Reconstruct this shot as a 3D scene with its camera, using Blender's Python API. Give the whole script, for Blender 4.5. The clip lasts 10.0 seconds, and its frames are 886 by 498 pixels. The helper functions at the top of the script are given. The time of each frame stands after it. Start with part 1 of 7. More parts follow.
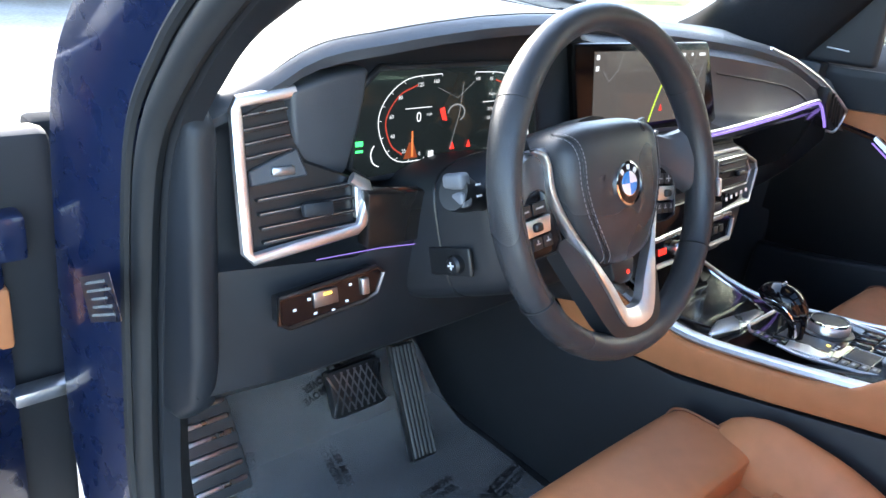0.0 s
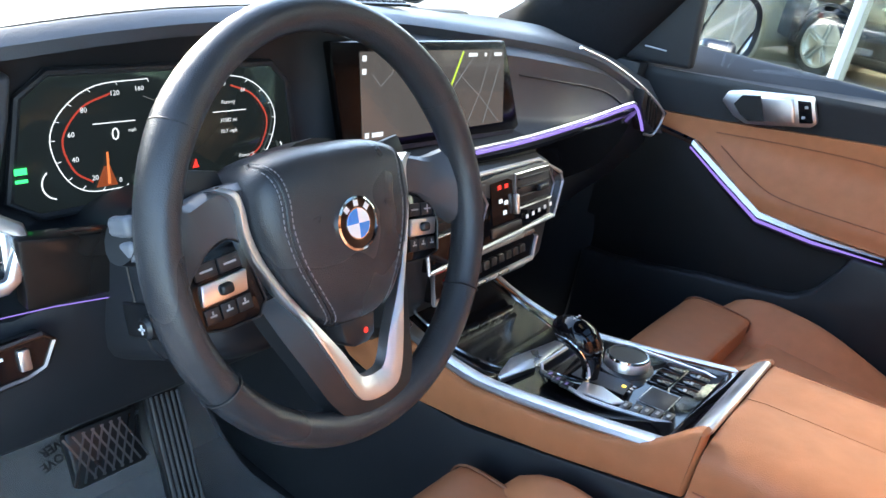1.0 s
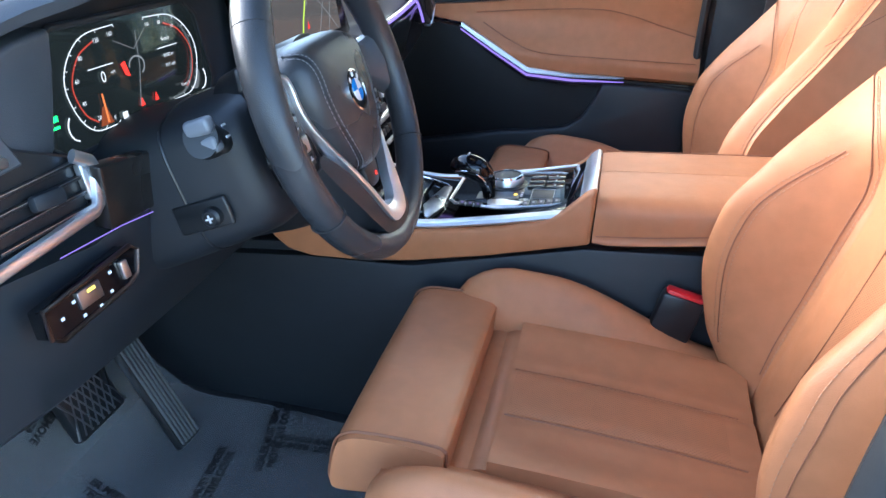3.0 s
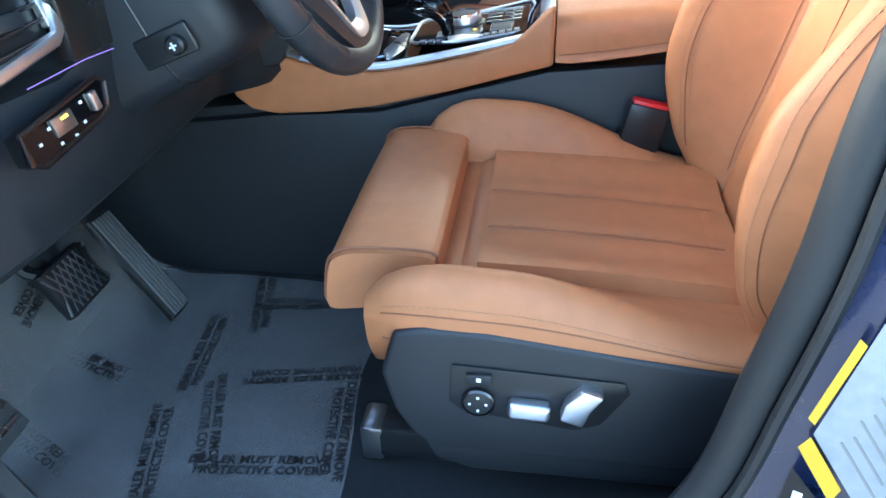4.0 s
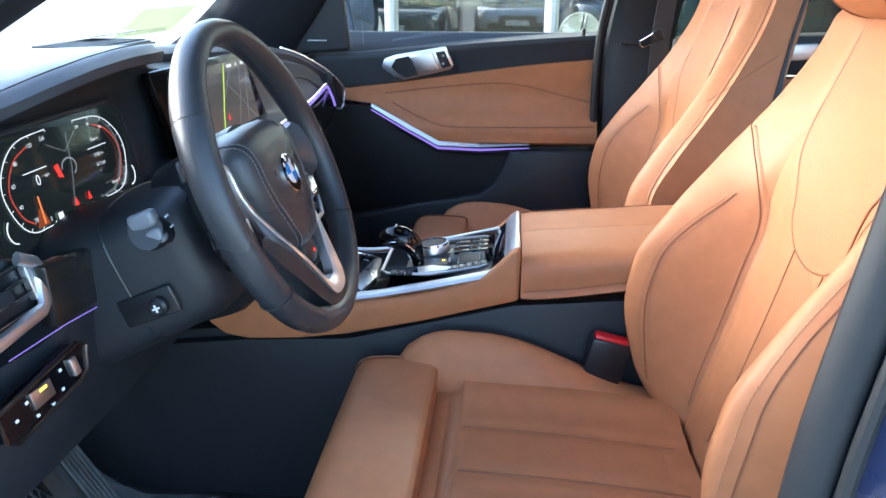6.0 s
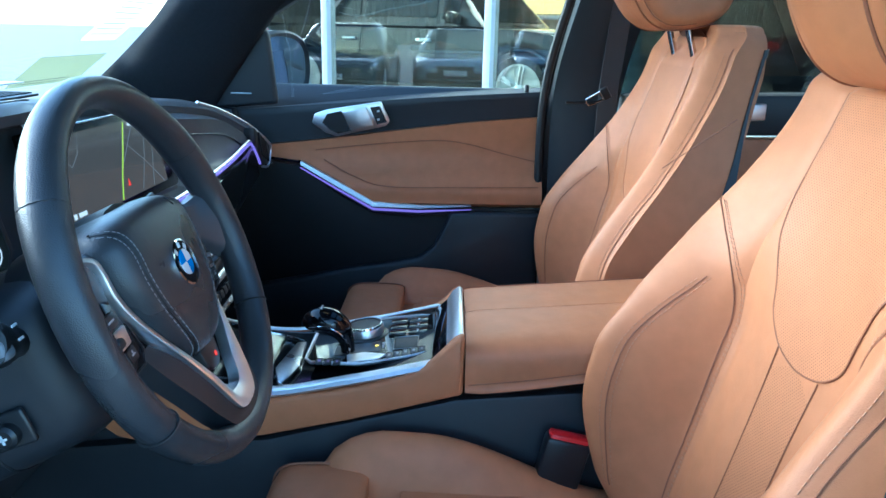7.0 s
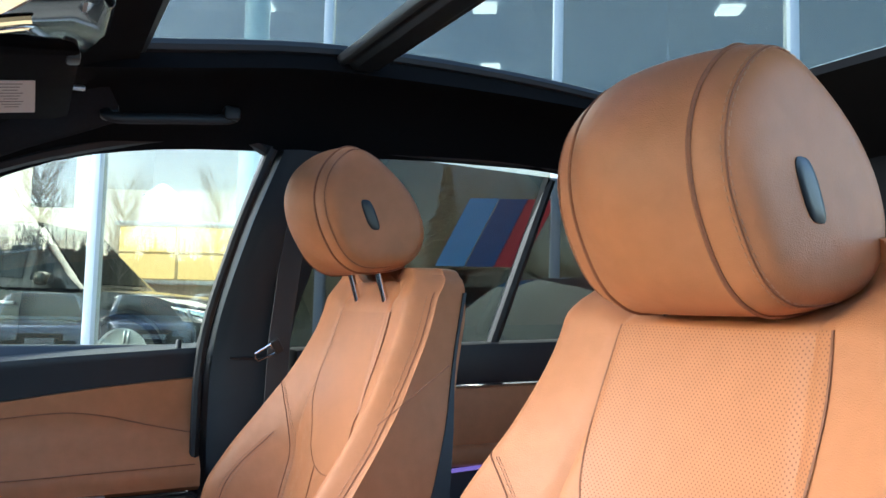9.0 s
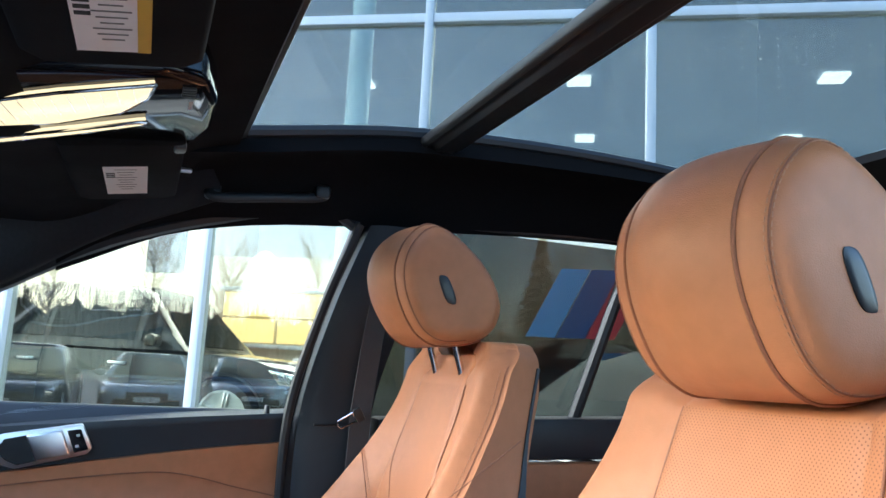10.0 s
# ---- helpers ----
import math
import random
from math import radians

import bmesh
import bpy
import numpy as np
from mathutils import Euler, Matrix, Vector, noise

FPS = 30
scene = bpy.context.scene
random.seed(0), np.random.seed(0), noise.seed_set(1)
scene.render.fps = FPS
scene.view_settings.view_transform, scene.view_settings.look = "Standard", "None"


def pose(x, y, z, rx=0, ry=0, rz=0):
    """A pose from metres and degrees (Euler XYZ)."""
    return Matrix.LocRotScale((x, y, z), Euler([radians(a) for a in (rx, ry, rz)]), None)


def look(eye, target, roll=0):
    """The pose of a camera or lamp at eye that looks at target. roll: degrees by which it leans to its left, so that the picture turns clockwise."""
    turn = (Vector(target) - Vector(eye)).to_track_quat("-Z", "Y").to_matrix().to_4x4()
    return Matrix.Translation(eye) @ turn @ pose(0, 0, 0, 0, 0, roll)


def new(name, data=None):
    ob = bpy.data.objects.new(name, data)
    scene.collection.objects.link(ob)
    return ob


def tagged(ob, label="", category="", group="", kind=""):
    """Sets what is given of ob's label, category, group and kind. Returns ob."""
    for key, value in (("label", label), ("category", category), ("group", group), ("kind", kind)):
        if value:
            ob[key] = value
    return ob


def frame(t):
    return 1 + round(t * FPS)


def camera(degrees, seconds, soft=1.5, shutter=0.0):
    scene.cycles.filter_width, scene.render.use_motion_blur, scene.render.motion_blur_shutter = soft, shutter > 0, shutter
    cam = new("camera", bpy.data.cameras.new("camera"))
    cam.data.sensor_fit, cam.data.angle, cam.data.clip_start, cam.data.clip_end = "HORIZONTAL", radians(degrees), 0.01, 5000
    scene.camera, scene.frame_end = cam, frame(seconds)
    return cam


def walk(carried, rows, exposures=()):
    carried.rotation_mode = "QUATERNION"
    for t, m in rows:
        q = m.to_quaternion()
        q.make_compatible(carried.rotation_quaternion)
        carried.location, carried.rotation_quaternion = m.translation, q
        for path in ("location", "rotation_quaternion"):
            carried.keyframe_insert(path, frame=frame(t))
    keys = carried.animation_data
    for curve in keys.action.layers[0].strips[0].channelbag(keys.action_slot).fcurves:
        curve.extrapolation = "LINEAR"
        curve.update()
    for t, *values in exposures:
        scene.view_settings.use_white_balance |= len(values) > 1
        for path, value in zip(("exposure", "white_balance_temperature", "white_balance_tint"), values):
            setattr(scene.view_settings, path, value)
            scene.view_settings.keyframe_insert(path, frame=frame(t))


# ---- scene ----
cam = camera(60.4, 10.0)
PATH = [
    (0, (-1.07, 0.012, 1.342), (0.24, 1.282, 0.524), 8.2),
    (0.5, (-0.921, 0.026, 1.358), (0.519, 1.157, 0.552), 10.3),
    (1, (-0.833, 0.024, 1.352), (0.683, 1.052, 0.55), 10.9),
    (1.5, (-0.824, 0.047, 1.354), (0.796, 0.919, 0.57), 11.2),
    (1.7, (-0.844, 0.051, 1.356), (0.83, 0.839, 0.595), 10.7),
    (2, (-0.91, 0.12, 1.349), (0.824, 0.77, 0.593), 9.6),
    (2.5, (-1.044, 0.184, 1.343), (0.734, 0.665, 0.565), 6.4),
    (3, (-1.185, 0.148, 1.306), (0.587, 0.511, 0.453), 3.1),
    (3.2, (-1.219, 0.143, 1.279), (0.534, 0.469, 0.374), 1.9),
    (4.3, (-1.259, 0.163, 1.191), (0.428, 0.397, 0.143), -2.6),
    (4.5, (-1.257, 0.172, 1.19), (0.443, 0.395, 0.158), -2.8),
    (5, (-1.253, 0.178, 1.218), (0.522, 0.381, 0.32), -2.4),
    (5.5, (-1.251, 0.167, 1.273), (0.587, 0.357, 0.506), -1.4),
    (5.7, (-1.249, 0.167, 1.297), (0.607, 0.35, 0.576), -0.8),
    (6.8, (-1.131, 0.154, 1.326), (0.788, 0.232, 0.768), 1.4),
    (7, (-1.08, 0.169, 1.319), (0.842, 0.179, 0.768), 1.3),
    (7.5, (-0.92, 0.241, 1.284), (0.99, -0.073, 0.778), 1.3),
    (8, (-0.852, 0.258, 1.253), (1.004, -0.388, 0.886), 0.8),
    (8.5, (-0.837, 0.254, 1.246), (0.958, -0.623, 1.14), 0.9),
    (9, (-0.825, 0.254, 1.276), (0.932, -0.69, 1.43), 1.5),
    (9.5, (-0.833, 0.251, 1.284), (0.931, -0.634, 1.606), 2.2),
    (10, (-0.874, 0.244, 1.284), (0.97, -0.46, 1.606), 3.1),
]
walk(cam, [(t, look(eye, target, roll)) for t, eye, target, roll in PATH],
     exposures=[(0.0, 3.62, 6400, 11), (1.5, 3.37, 6100, 8), (2.5, 3.37, 5800, 8), (3.0, 3.47, 5750, 9), (3.6, 3.6, 5900, 4), (4.5, 3.77, 5850, 2), (5.5, 3.5, 6200, 11), (7.0, 2.8, 4680, -6), (8.5, 2.42, 4600, -10), (9.0, 2.5, 5650, 3), (9.5, 2.6, 5800, 8), (10.0, 2.68, 5600, 6)])

# ---- daylight: low soft afternoon sky ----
world = bpy.data.worlds.new("sky")
scene.world = world
world.use_nodes = True
wn, wl = world.node_tree.nodes, world.node_tree.links
sky = wn.new("ShaderNodeTexSky")
sky.sky_type = "NISHITA"
sky.sun_disc = False
sky.sun_elevation = radians(22)
sky.sun_rotation = radians(6)
sky.air_density, sky.dust_density, sky.ozone_density = 1.0, 1.2, 1.0
wn["Background"].inputs["Strength"].default_value = 0.15
wl.new(sky.outputs["Color"], wn["Background"].inputs["Color"])
sun_data = bpy.data.lights.new("sun", "SUN")
sun_data.energy, sun_data.angle, sun_data.color = 0.78, radians(24), (1.0, 0.97, 0.92)
sun = new("sun", sun_data)
sun.matrix_world = look((0.7, 7.2, 3.6), (0, 0.2, 0.8))

# ---- materials ----
def mat(name, color, rough=0.5, metal=0.0, coat=0.0, grain=0.0, grain_scale=60.0, bump=0.0, bump_scale=300.0,
        spots=0.0, sheen=0.0, spec=0.5, cells=False, soft=0.0):
    """A surface with two scales of colour change and a fine relief."""
    m = bpy.data.materials.new(name)
    m.use_nodes = True
    nodes, links = m.node_tree.nodes, m.node_tree.links
    b = nodes["Principled BSDF"]
    b.inputs["Base Color"].default_value = (*color, 1)
    b.inputs["Roughness"].default_value = rough
    b.inputs["Metallic"].default_value = metal
    b.inputs["Coat Weight"].default_value = coat
    b.inputs["Coat Roughness"].default_value = 0.06
    b.inputs["Sheen Weight"].default_value = sheen
    b.inputs["Specular IOR Level"].default_value = spec
    co = nodes.new("ShaderNodeTexCoord")
    if grain:
        fine, broad = nodes.new("ShaderNodeTexNoise"), nodes.new("ShaderNodeTexNoise")
        fine.inputs["Scale"].default_value, fine.inputs["Detail"].default_value = grain_scale, 6
        broad.inputs["Scale"].default_value, broad.inputs["Detail"].default_value = grain_scale / 12, 3
        mixer = nodes.new("ShaderNodeMath")
        mixer.operation = "ADD"
        links.new(co.outputs["Object"], fine.inputs["Vector"])
        links.new(co.outputs["Object"], broad.inputs["Vector"])
        links.new(fine.outputs["Fac"], mixer.inputs[0])
        links.new(broad.outputs["Fac"], mixer.inputs[1])
        ramp = nodes.new("ShaderNodeMapRange")
        ramp.inputs["From Min"].default_value, ramp.inputs["From Max"].default_value = 0.7, 1.3
        ramp.inputs["To Min"].default_value, ramp.inputs["To Max"].default_value = 1 - grain, 1 + grain
        links.new(mixer.outputs[0], ramp.inputs["Value"])
        hue = nodes.new("ShaderNodeHueSaturation")
        hue.inputs["Color"].default_value = (*color, 1)
        links.new(ramp.outputs[0], hue.inputs["Value"])
        links.new(hue.outputs[0], b.inputs["Base Color"])
        rr = nodes.new("ShaderNodeMapRange")
        rr.inputs["From Min"].default_value, rr.inputs["From Max"].default_value = 0.3, 0.7
        rr.inputs["To Min"].default_value, rr.inputs["To Max"].default_value = max(0.02, rough - 0.08), min(1, rough + 0.08)
        links.new(broad.outputs["Fac"], rr.inputs["Value"])
        links.new(rr.outputs[0], b.inputs["Roughness"])
    if bump:
        tex = nodes.new("ShaderNodeTexVoronoi") if cells else nodes.new("ShaderNodeTexNoise")
        tex.inputs["Scale"].default_value = bump_scale
        bp = nodes.new("ShaderNodeBump")
        bp.inputs["Strength"].default_value, bp.inputs["Distance"].default_value = bump, 0.0006
        links.new(co.outputs["Object"], tex.inputs["Vector"])
        links.new(tex.outputs["Distance" if cells else "Fac"], bp.inputs["Height"])
        links.new(bp.outputs[0], b.inputs["Normal"])
        if soft:
            puff, wave = nodes.new("ShaderNodeTexNoise"), nodes.new("ShaderNodeBump")
            puff.inputs["Scale"].default_value, puff.inputs["Detail"].default_value = 11.0, 3
            wave.inputs["Strength"].default_value, wave.inputs["Distance"].default_value = soft, 0.012
            links.new(co.outputs["Object"], puff.inputs["Vector"])
            links.new(puff.outputs["Fac"], wave.inputs["Height"])
            links.new(wave.outputs[0], bp.inputs["Normal"])
    return m


def perforated(name, color, axes=("X", "Z")):
    """Leather punched with rows of small holes."""
    m = mat(name, color, 0.52, spec=0.36, grain=0.07, grain_scale=40)
    nodes, links = m.node_tree.nodes, m.node_tree.links
    b = nodes["Principled BSDF"]
    co = nodes["Texture Coordinate"]
    sep = nodes.new("ShaderNodeSeparateXYZ")
    links.new(co.outputs["Object"], sep.inputs[0])
    dots = []
    for axis in axes:
        a = nodes.new("ShaderNodeMath")
        a.operation = "MULTIPLY"
        a.inputs[1].default_value = 2 * math.pi / (0.0044 if axis == "X" else 0.0050)
        s = nodes.new("ShaderNodeMath")
        s.operation = "SINE"
        links.new(sep.outputs[axis], a.inputs[0])
        links.new(a.outputs[0], s.inputs[0])
        dots.append(s)
    prod = nodes.new("ShaderNodeMath")
    prod.operation = "MULTIPLY"
    links.new(dots[0].outputs[0], prod.inputs[0])
    links.new(dots[1].outputs[0], prod.inputs[1])
    step = nodes.new("ShaderNodeMapRange")
    step.inputs["From Min"].default_value, step.inputs["From Max"].default_value = 0.55, 0.8
    links.new(prod.outputs[0], step.inputs["Value"])
    mixc = nodes.new("ShaderNodeMix")
    mixc.data_type = "RGBA"
    links.new(step.outputs[0], mixc.inputs["Factor"])
    links.new(b.inputs["Base Color"].links[0].from_socket, mixc.inputs[6])
    mixc.inputs[7].default_value = (0.17, 0.062, 0.028, 1)
    links.new(mixc.outputs[2], b.inputs["Base Color"])
    return m


def glow(name, color, strength=1.0):
    m = bpy.data.materials.new(name)
    m.use_nodes = True
    b = m.node_tree.nodes["Principled BSDF"]
    b.inputs["Base Color"].default_value = (0.01, 0.01, 0.01, 1)
    b.inputs["Emission Color"].default_value = (*color, 1)
    b.inputs["Emission Strength"].default_value = strength * 0.26
    b.inputs["Roughness"].default_value = 0.2
    return m


def pane(name, tint, gloss=0.08, rough=0.0):
    """Thin window glass: lets light straight through, with a clear reflection."""
    m = bpy.data.materials.new(name)
    m.use_nodes = True
    nodes, links = m.node_tree.nodes, m.node_tree.links
    nodes.remove(nodes["Principled BSDF"])
    tr, gl, mx = nodes.new("ShaderNodeBsdfTransparent"), nodes.new("ShaderNodeBsdfGlossy"), nodes.new("ShaderNodeMixShader")
    tr.inputs["Color"].default_value = (*tint, 1)
    gl.inputs["Roughness"].default_value = rough
    mx.inputs["Fac"].default_value = gloss
    links.new(tr.outputs[0], mx.inputs[1])
    links.new(gl.outputs[0], mx.inputs[2])
    links.new(mx.outputs[0], nodes["Material Output"].inputs["Surface"])
    return m


def milky(name, color, cover, rough=0.22):
    """Thin cloudy plastic: mostly clear, with a pale glossy skin."""
    m = mat(name, color, rough, grain=0.3, grain_scale=18, bump=1.0, bump_scale=40, soft=0.9)
    nodes, links = m.node_tree.nodes, m.node_tree.links
    tr, mx = nodes.new("ShaderNodeBsdfTransparent"), nodes.new("ShaderNodeMixShader")
    mx.inputs["Fac"].default_value = cover
    links.new(tr.outputs[0], mx.inputs[1])
    links.new(nodes["Principled BSDF"].outputs[0], mx.inputs[2])
    links.new(mx.outputs[0], nodes["Material Output"].inputs["Surface"])
    return m


TAN = (0.41, 0.162, 0.068)
leather = mat("tan_leather", TAN, 0.50, spec=0.36, grain=0.09, grain_scale=40, bump=0.35, bump_scale=900, cells=True, soft=0.35)
leather_holes = perforated("perforated_tan_leather", TAN)
leather_holes_flat = perforated("perforated_cushion_leather", TAN, ("X", "Y"))
thread = mat("tan_thread", (0.23, 0.088, 0.041), 0.7, grain=0.1, grain_scale=300)
dash_skin = mat("slate_dash_leather", (0.048, 0.054, 0.064), 0.44, spec=0.75, grain=0.1, grain_scale=30, bump=0.4, bump_scale=1000, cells=True)
light_thread = mat("light_tan_thread", (0.40, 0.19, 0.10), 0.7, grain=0.1, grain_scale=300)
pale_thread = mat("grey_thread", (0.22, 0.22, 0.23), 0.7, grain=0.1, grain_scale=300)
black_soft = mat("black_soft_plastic", (0.0125, 0.015, 0.019), 0.5, grain=0.12, grain_scale=30, bump=0.3, bump_scale=1200)
door_black = mat("deep_black_door_plastic", (0.0065, 0.0075, 0.009), 0.55, spec=0.3, grain=0.12, grain_scale=30, bump=0.3, bump_scale=1200)
pocket_skin = mat("black_pocket_plastic", (0.012, 0.0145, 0.018), 0.5, grain=0.12, grain_scale=30, bump=0.3, bump_scale=1200)
black_trim = mat("black_trim_plastic", (0.011, 0.0125, 0.0145), 0.38, grain=0.1, grain_scale=40, bump=0.15, bump_scale=900)
rim_leather = mat("black_rim_leather", (0.028, 0.030, 0.034), 0.29, grain=0.12, grain_scale=60, bump=0.35, bump_scale=900, cells=True)
gloss_black = mat("piano_black", (0.004, 0.004, 0.005), 0.08, grain=0.05, grain_scale=20, spec=0.4)
screen_black = mat("screen_cover_black", (0.003, 0.003, 0.0035), 0.16, grain=0.05, grain_scale=20, spec=0.16)
bowl_black = mat("handle_bowl_black", (0.006, 0.006, 0.007), 0.6)
dark_wood = mat("dark_oak_veneer", (0.012, 0.010, 0.009), 0.3, coat=0.5, grain=0.35, grain_scale=90)
satin = mat("satin_chrome", (0.78, 0.79, 0.81), 0.34, metal=1.0, grain=0.05, grain_scale=60)
chrome = mat("bright_chrome", (0.82, 0.83, 0.85), 0.06, metal=1.0, grain=0.03, grain_scale=30)
brushed = mat("brushed_metal", (0.45, 0.46, 0.48), 0.32, metal=1.0, grain=0.08, grain_scale=200)
brushed_dark = mat("dark_brushed_metal", (0.10, 0.10, 0.105), 0.35, metal=1.0, grain=0.1, grain_scale=200)
pedal_rib = mat("light_pedal_rubber", (0.10, 0.103, 0.107), 0.4, grain=0.15, grain_scale=60)
pedal_grey = mat("grey_pedal_rubber", (0.06, 0.062, 0.066), 0.42, grain=0.15, grain_scale=60)
carpet = mat("black_carpet", (0.011, 0.0125, 0.0145), 0.95, grain=0.25, grain_scale=120, bump=0.9, bump_scale=700)
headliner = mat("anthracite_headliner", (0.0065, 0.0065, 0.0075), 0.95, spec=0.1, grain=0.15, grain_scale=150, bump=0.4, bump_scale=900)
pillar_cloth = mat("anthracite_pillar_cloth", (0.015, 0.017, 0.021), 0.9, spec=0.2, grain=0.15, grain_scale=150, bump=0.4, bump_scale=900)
seal_rubber = mat("door_seal_rubber", (0.014, 0.016, 0.018), 0.55, grain=0.1, grain_scale=60, bump=0.2, bump_scale=600)
paint = mat("dark_blue_metallic_paint", (0.006, 0.013, 0.046), 0.3, metal=0.15, coat=1.0, grain=0.08, grain_scale=400)
film_plastic = milky("clear_film", (0.36, 0.36, 0.355), 0.34, 0.10)
crease = film_plastic.node_tree.nodes.new("ShaderNodeTexVoronoi")
crease.feature, crease.inputs["Scale"].default_value = "DISTANCE_TO_EDGE", 9.0
fold = film_plastic.node_tree.nodes.new("ShaderNodeBump")
fold.inputs["Strength"].default_value, fold.inputs["Distance"].default_value = 0.5, 0.010
film_plastic.node_tree.links.new(film_plastic.node_tree.nodes["Texture Coordinate"].outputs["Object"], crease.inputs["Vector"])
film_plastic.node_tree.links.new(crease.outputs["Distance"], fold.inputs["Height"])
film_plastic.node_tree.links.new(film_plastic.node_tree.nodes["Bump"].outputs[0], fold.inputs["Normal"])
film_plastic.node_tree.links.new(fold.outputs[0], film_plastic.node_tree.nodes["Principled BSDF"].inputs["Normal"])
printed_paper = mat("printed_paper", (0.21, 0.235, 0.26), 0.7, grain=0.12, grain_scale=90)
grey_ink = mat("grey_key_ink", (0.42, 0.42, 0.43), 0.6)
spoke_grey = mat("satin_grey_plastic", (0.060, 0.064, 0.072), 0.36, grain=0.06, grain_scale=40)
grey_key = mat("grey_key_plastic", (0.16, 0.17, 0.19), 0.34, grain=0.06, grain_scale=60)
grey_print = mat("grey_print", (0.16, 0.17, 0.17), 0.7)
print_black = mat("black_print", (0.006, 0.006, 0.007), 0.6)
red_plastic = mat("red_plastic", (0.55, 0.015, 0.02), 0.35, grain=0.05)
paper = mat("white_paper", (0.75, 0.75, 0.74), 0.7, grain=0.03)
yellow_paper = mat("yellow_paper", (0.50, 0.33, 0.02), 0.6, grain=0.03)
white_ink = mat("white_ink", (0.75, 0.76, 0.78), 0.5)
emblem_blue = mat("enamel_blue", (0.02, 0.22, 0.62), 0.2, coat=1.0)
emblem_white = mat("enamel_white", (0.80, 0.80, 0.80), 0.2, coat=1.0)
# the violet light of the drive key signs is put into this colour
violet_lit_ink = mat("violet_lit_key_ink", (0.30, 0.20, 0.42), 0.6)
amber_glow = glow("amber_lamp", (1.0, 0.65, 0.08), 1.2)
purple_glow = glow("violet_ambient_light", (0.30, 0.20, 0.72), 0.48)
green_glow = glow("green_lamp", (0.05, 0.8, 0.15), 1.2)
red_glow = glow("red_lamp", (0.75, 0.03, 0.02), 0.8)
dial_red = glow("dial_red_band", (0.45, 0.05, 0.03), 0.45)
needle_haze = glow("needle_haze", (0.32, 0.07, 0.02), 0.35)
orange_glow = glow("orange_lamp", (0.85, 0.22, 0.06), 0.5)
white_glow = glow("white_display_ink", (0.75, 0.78, 0.80), 0.58)
grey_glow = glow("grey_display_ink", (0.40, 0.42, 0.43), 0.26)
lime_glow = glow("lime_map_road", (0.42, 0.60, 0.05), 0.7)
lamp_glow = glow("warm_roof_lamp", (1.0, 0.76, 0.42), 0.85)
window_glass = pane("side_glass", (0.92, 0.95, 0.95), 0.06)
privacy_glass = pane("privacy_glass", (0.075, 0.085, 0.09), 0.05)
roof_glass = pane("roof_glass", (0.36, 0.41, 0.44), 0.04)
car_glass = mat("dark_car_glass", (0.008, 0.010, 0.011), 0.05, spec=0.7)
facade_glass = pane("facade_glass", (0.82, 0.84, 0.78), 0.115)


def display(name, color, strength):
    """A lit display behind a glossy cover."""
    m = glow(name, color, strength)
    b = m.node_tree.nodes["Principled BSDF"]
    b.inputs["Roughness"].default_value = 0.12
    b.inputs["Coat Weight"].default_value = 0.2
    return m


cluster_glow = display("cluster_display", (0.0034, 0.0048, 0.0048), 1.0)
cluster_glow.node_tree.nodes["Principled BSDF"].inputs["Specular Tint"].default_value = (0.55, 1.0, 0.78, 1)
cluster_glow.node_tree.nodes["Principled BSDF"].inputs["Specular IOR Level"].default_value = 0.24
map_glow = display("map_display", (0.042, 0.038, 0.035), 1.0)

# ---- building helpers ----
def finish(bm, name, angle=38):
    bmesh.ops.recalc_face_normals(bm, faces=bm.faces)
    lim = radians(angle)
    for f in bm.faces:
        f.smooth = True
    for e in bm.edges:
        if len(e.link_faces) == 2 and e.calc_face_angle(0) > lim:
            e.smooth = False
    me = bpy.data.meshes.new(name)
    bm.to_mesh(me)
    bm.free()
    return me


def thing(name, at, label, category, group="", kind=""):
    ob = new(name)
    ob.empty_display_size = 0.05
    ob.location = at
    return tagged(ob, label, category, group, kind)


def part(name, bm, material, parent, label="", angle=38):
    """Links bm, drawn in world metres, as one mesh under parent."""
    ob = new(name, finish(bm, name, angle))
    ob.data.materials.append(material)
    if parent:
        ob.parent = parent
        if not parent.parent and parent.type == "EMPTY":
            ob.matrix_parent_inverse = Matrix.Translation(parent.location).inverted()
    return tagged(ob, label)


def solo(name, bm, material, label, category, kind="", group="", angle=38):
    ob = new(name, finish(bm, name, angle))
    ob.data.materials.append(material)
    return tagged(ob, label, category, group, kind)


def V(*a):
    return Vector(a)


def box(c, s, bevel=0.0, m=None, seg=2, bm=None):
    out = bm or bmesh.new()
    made = bmesh.ops.create_cube(out, size=1.0, matrix=(m or Matrix()) @ Matrix.Translation(c) @ Matrix.Diagonal((*s, 1)))
    if bevel:
        edges = list({e for v in made["verts"] for e in v.link_edges})
        bmesh.ops.bevel(out, geom=edges, offset=bevel, segments=seg, affect="EDGES", profile=0.5)
    return out


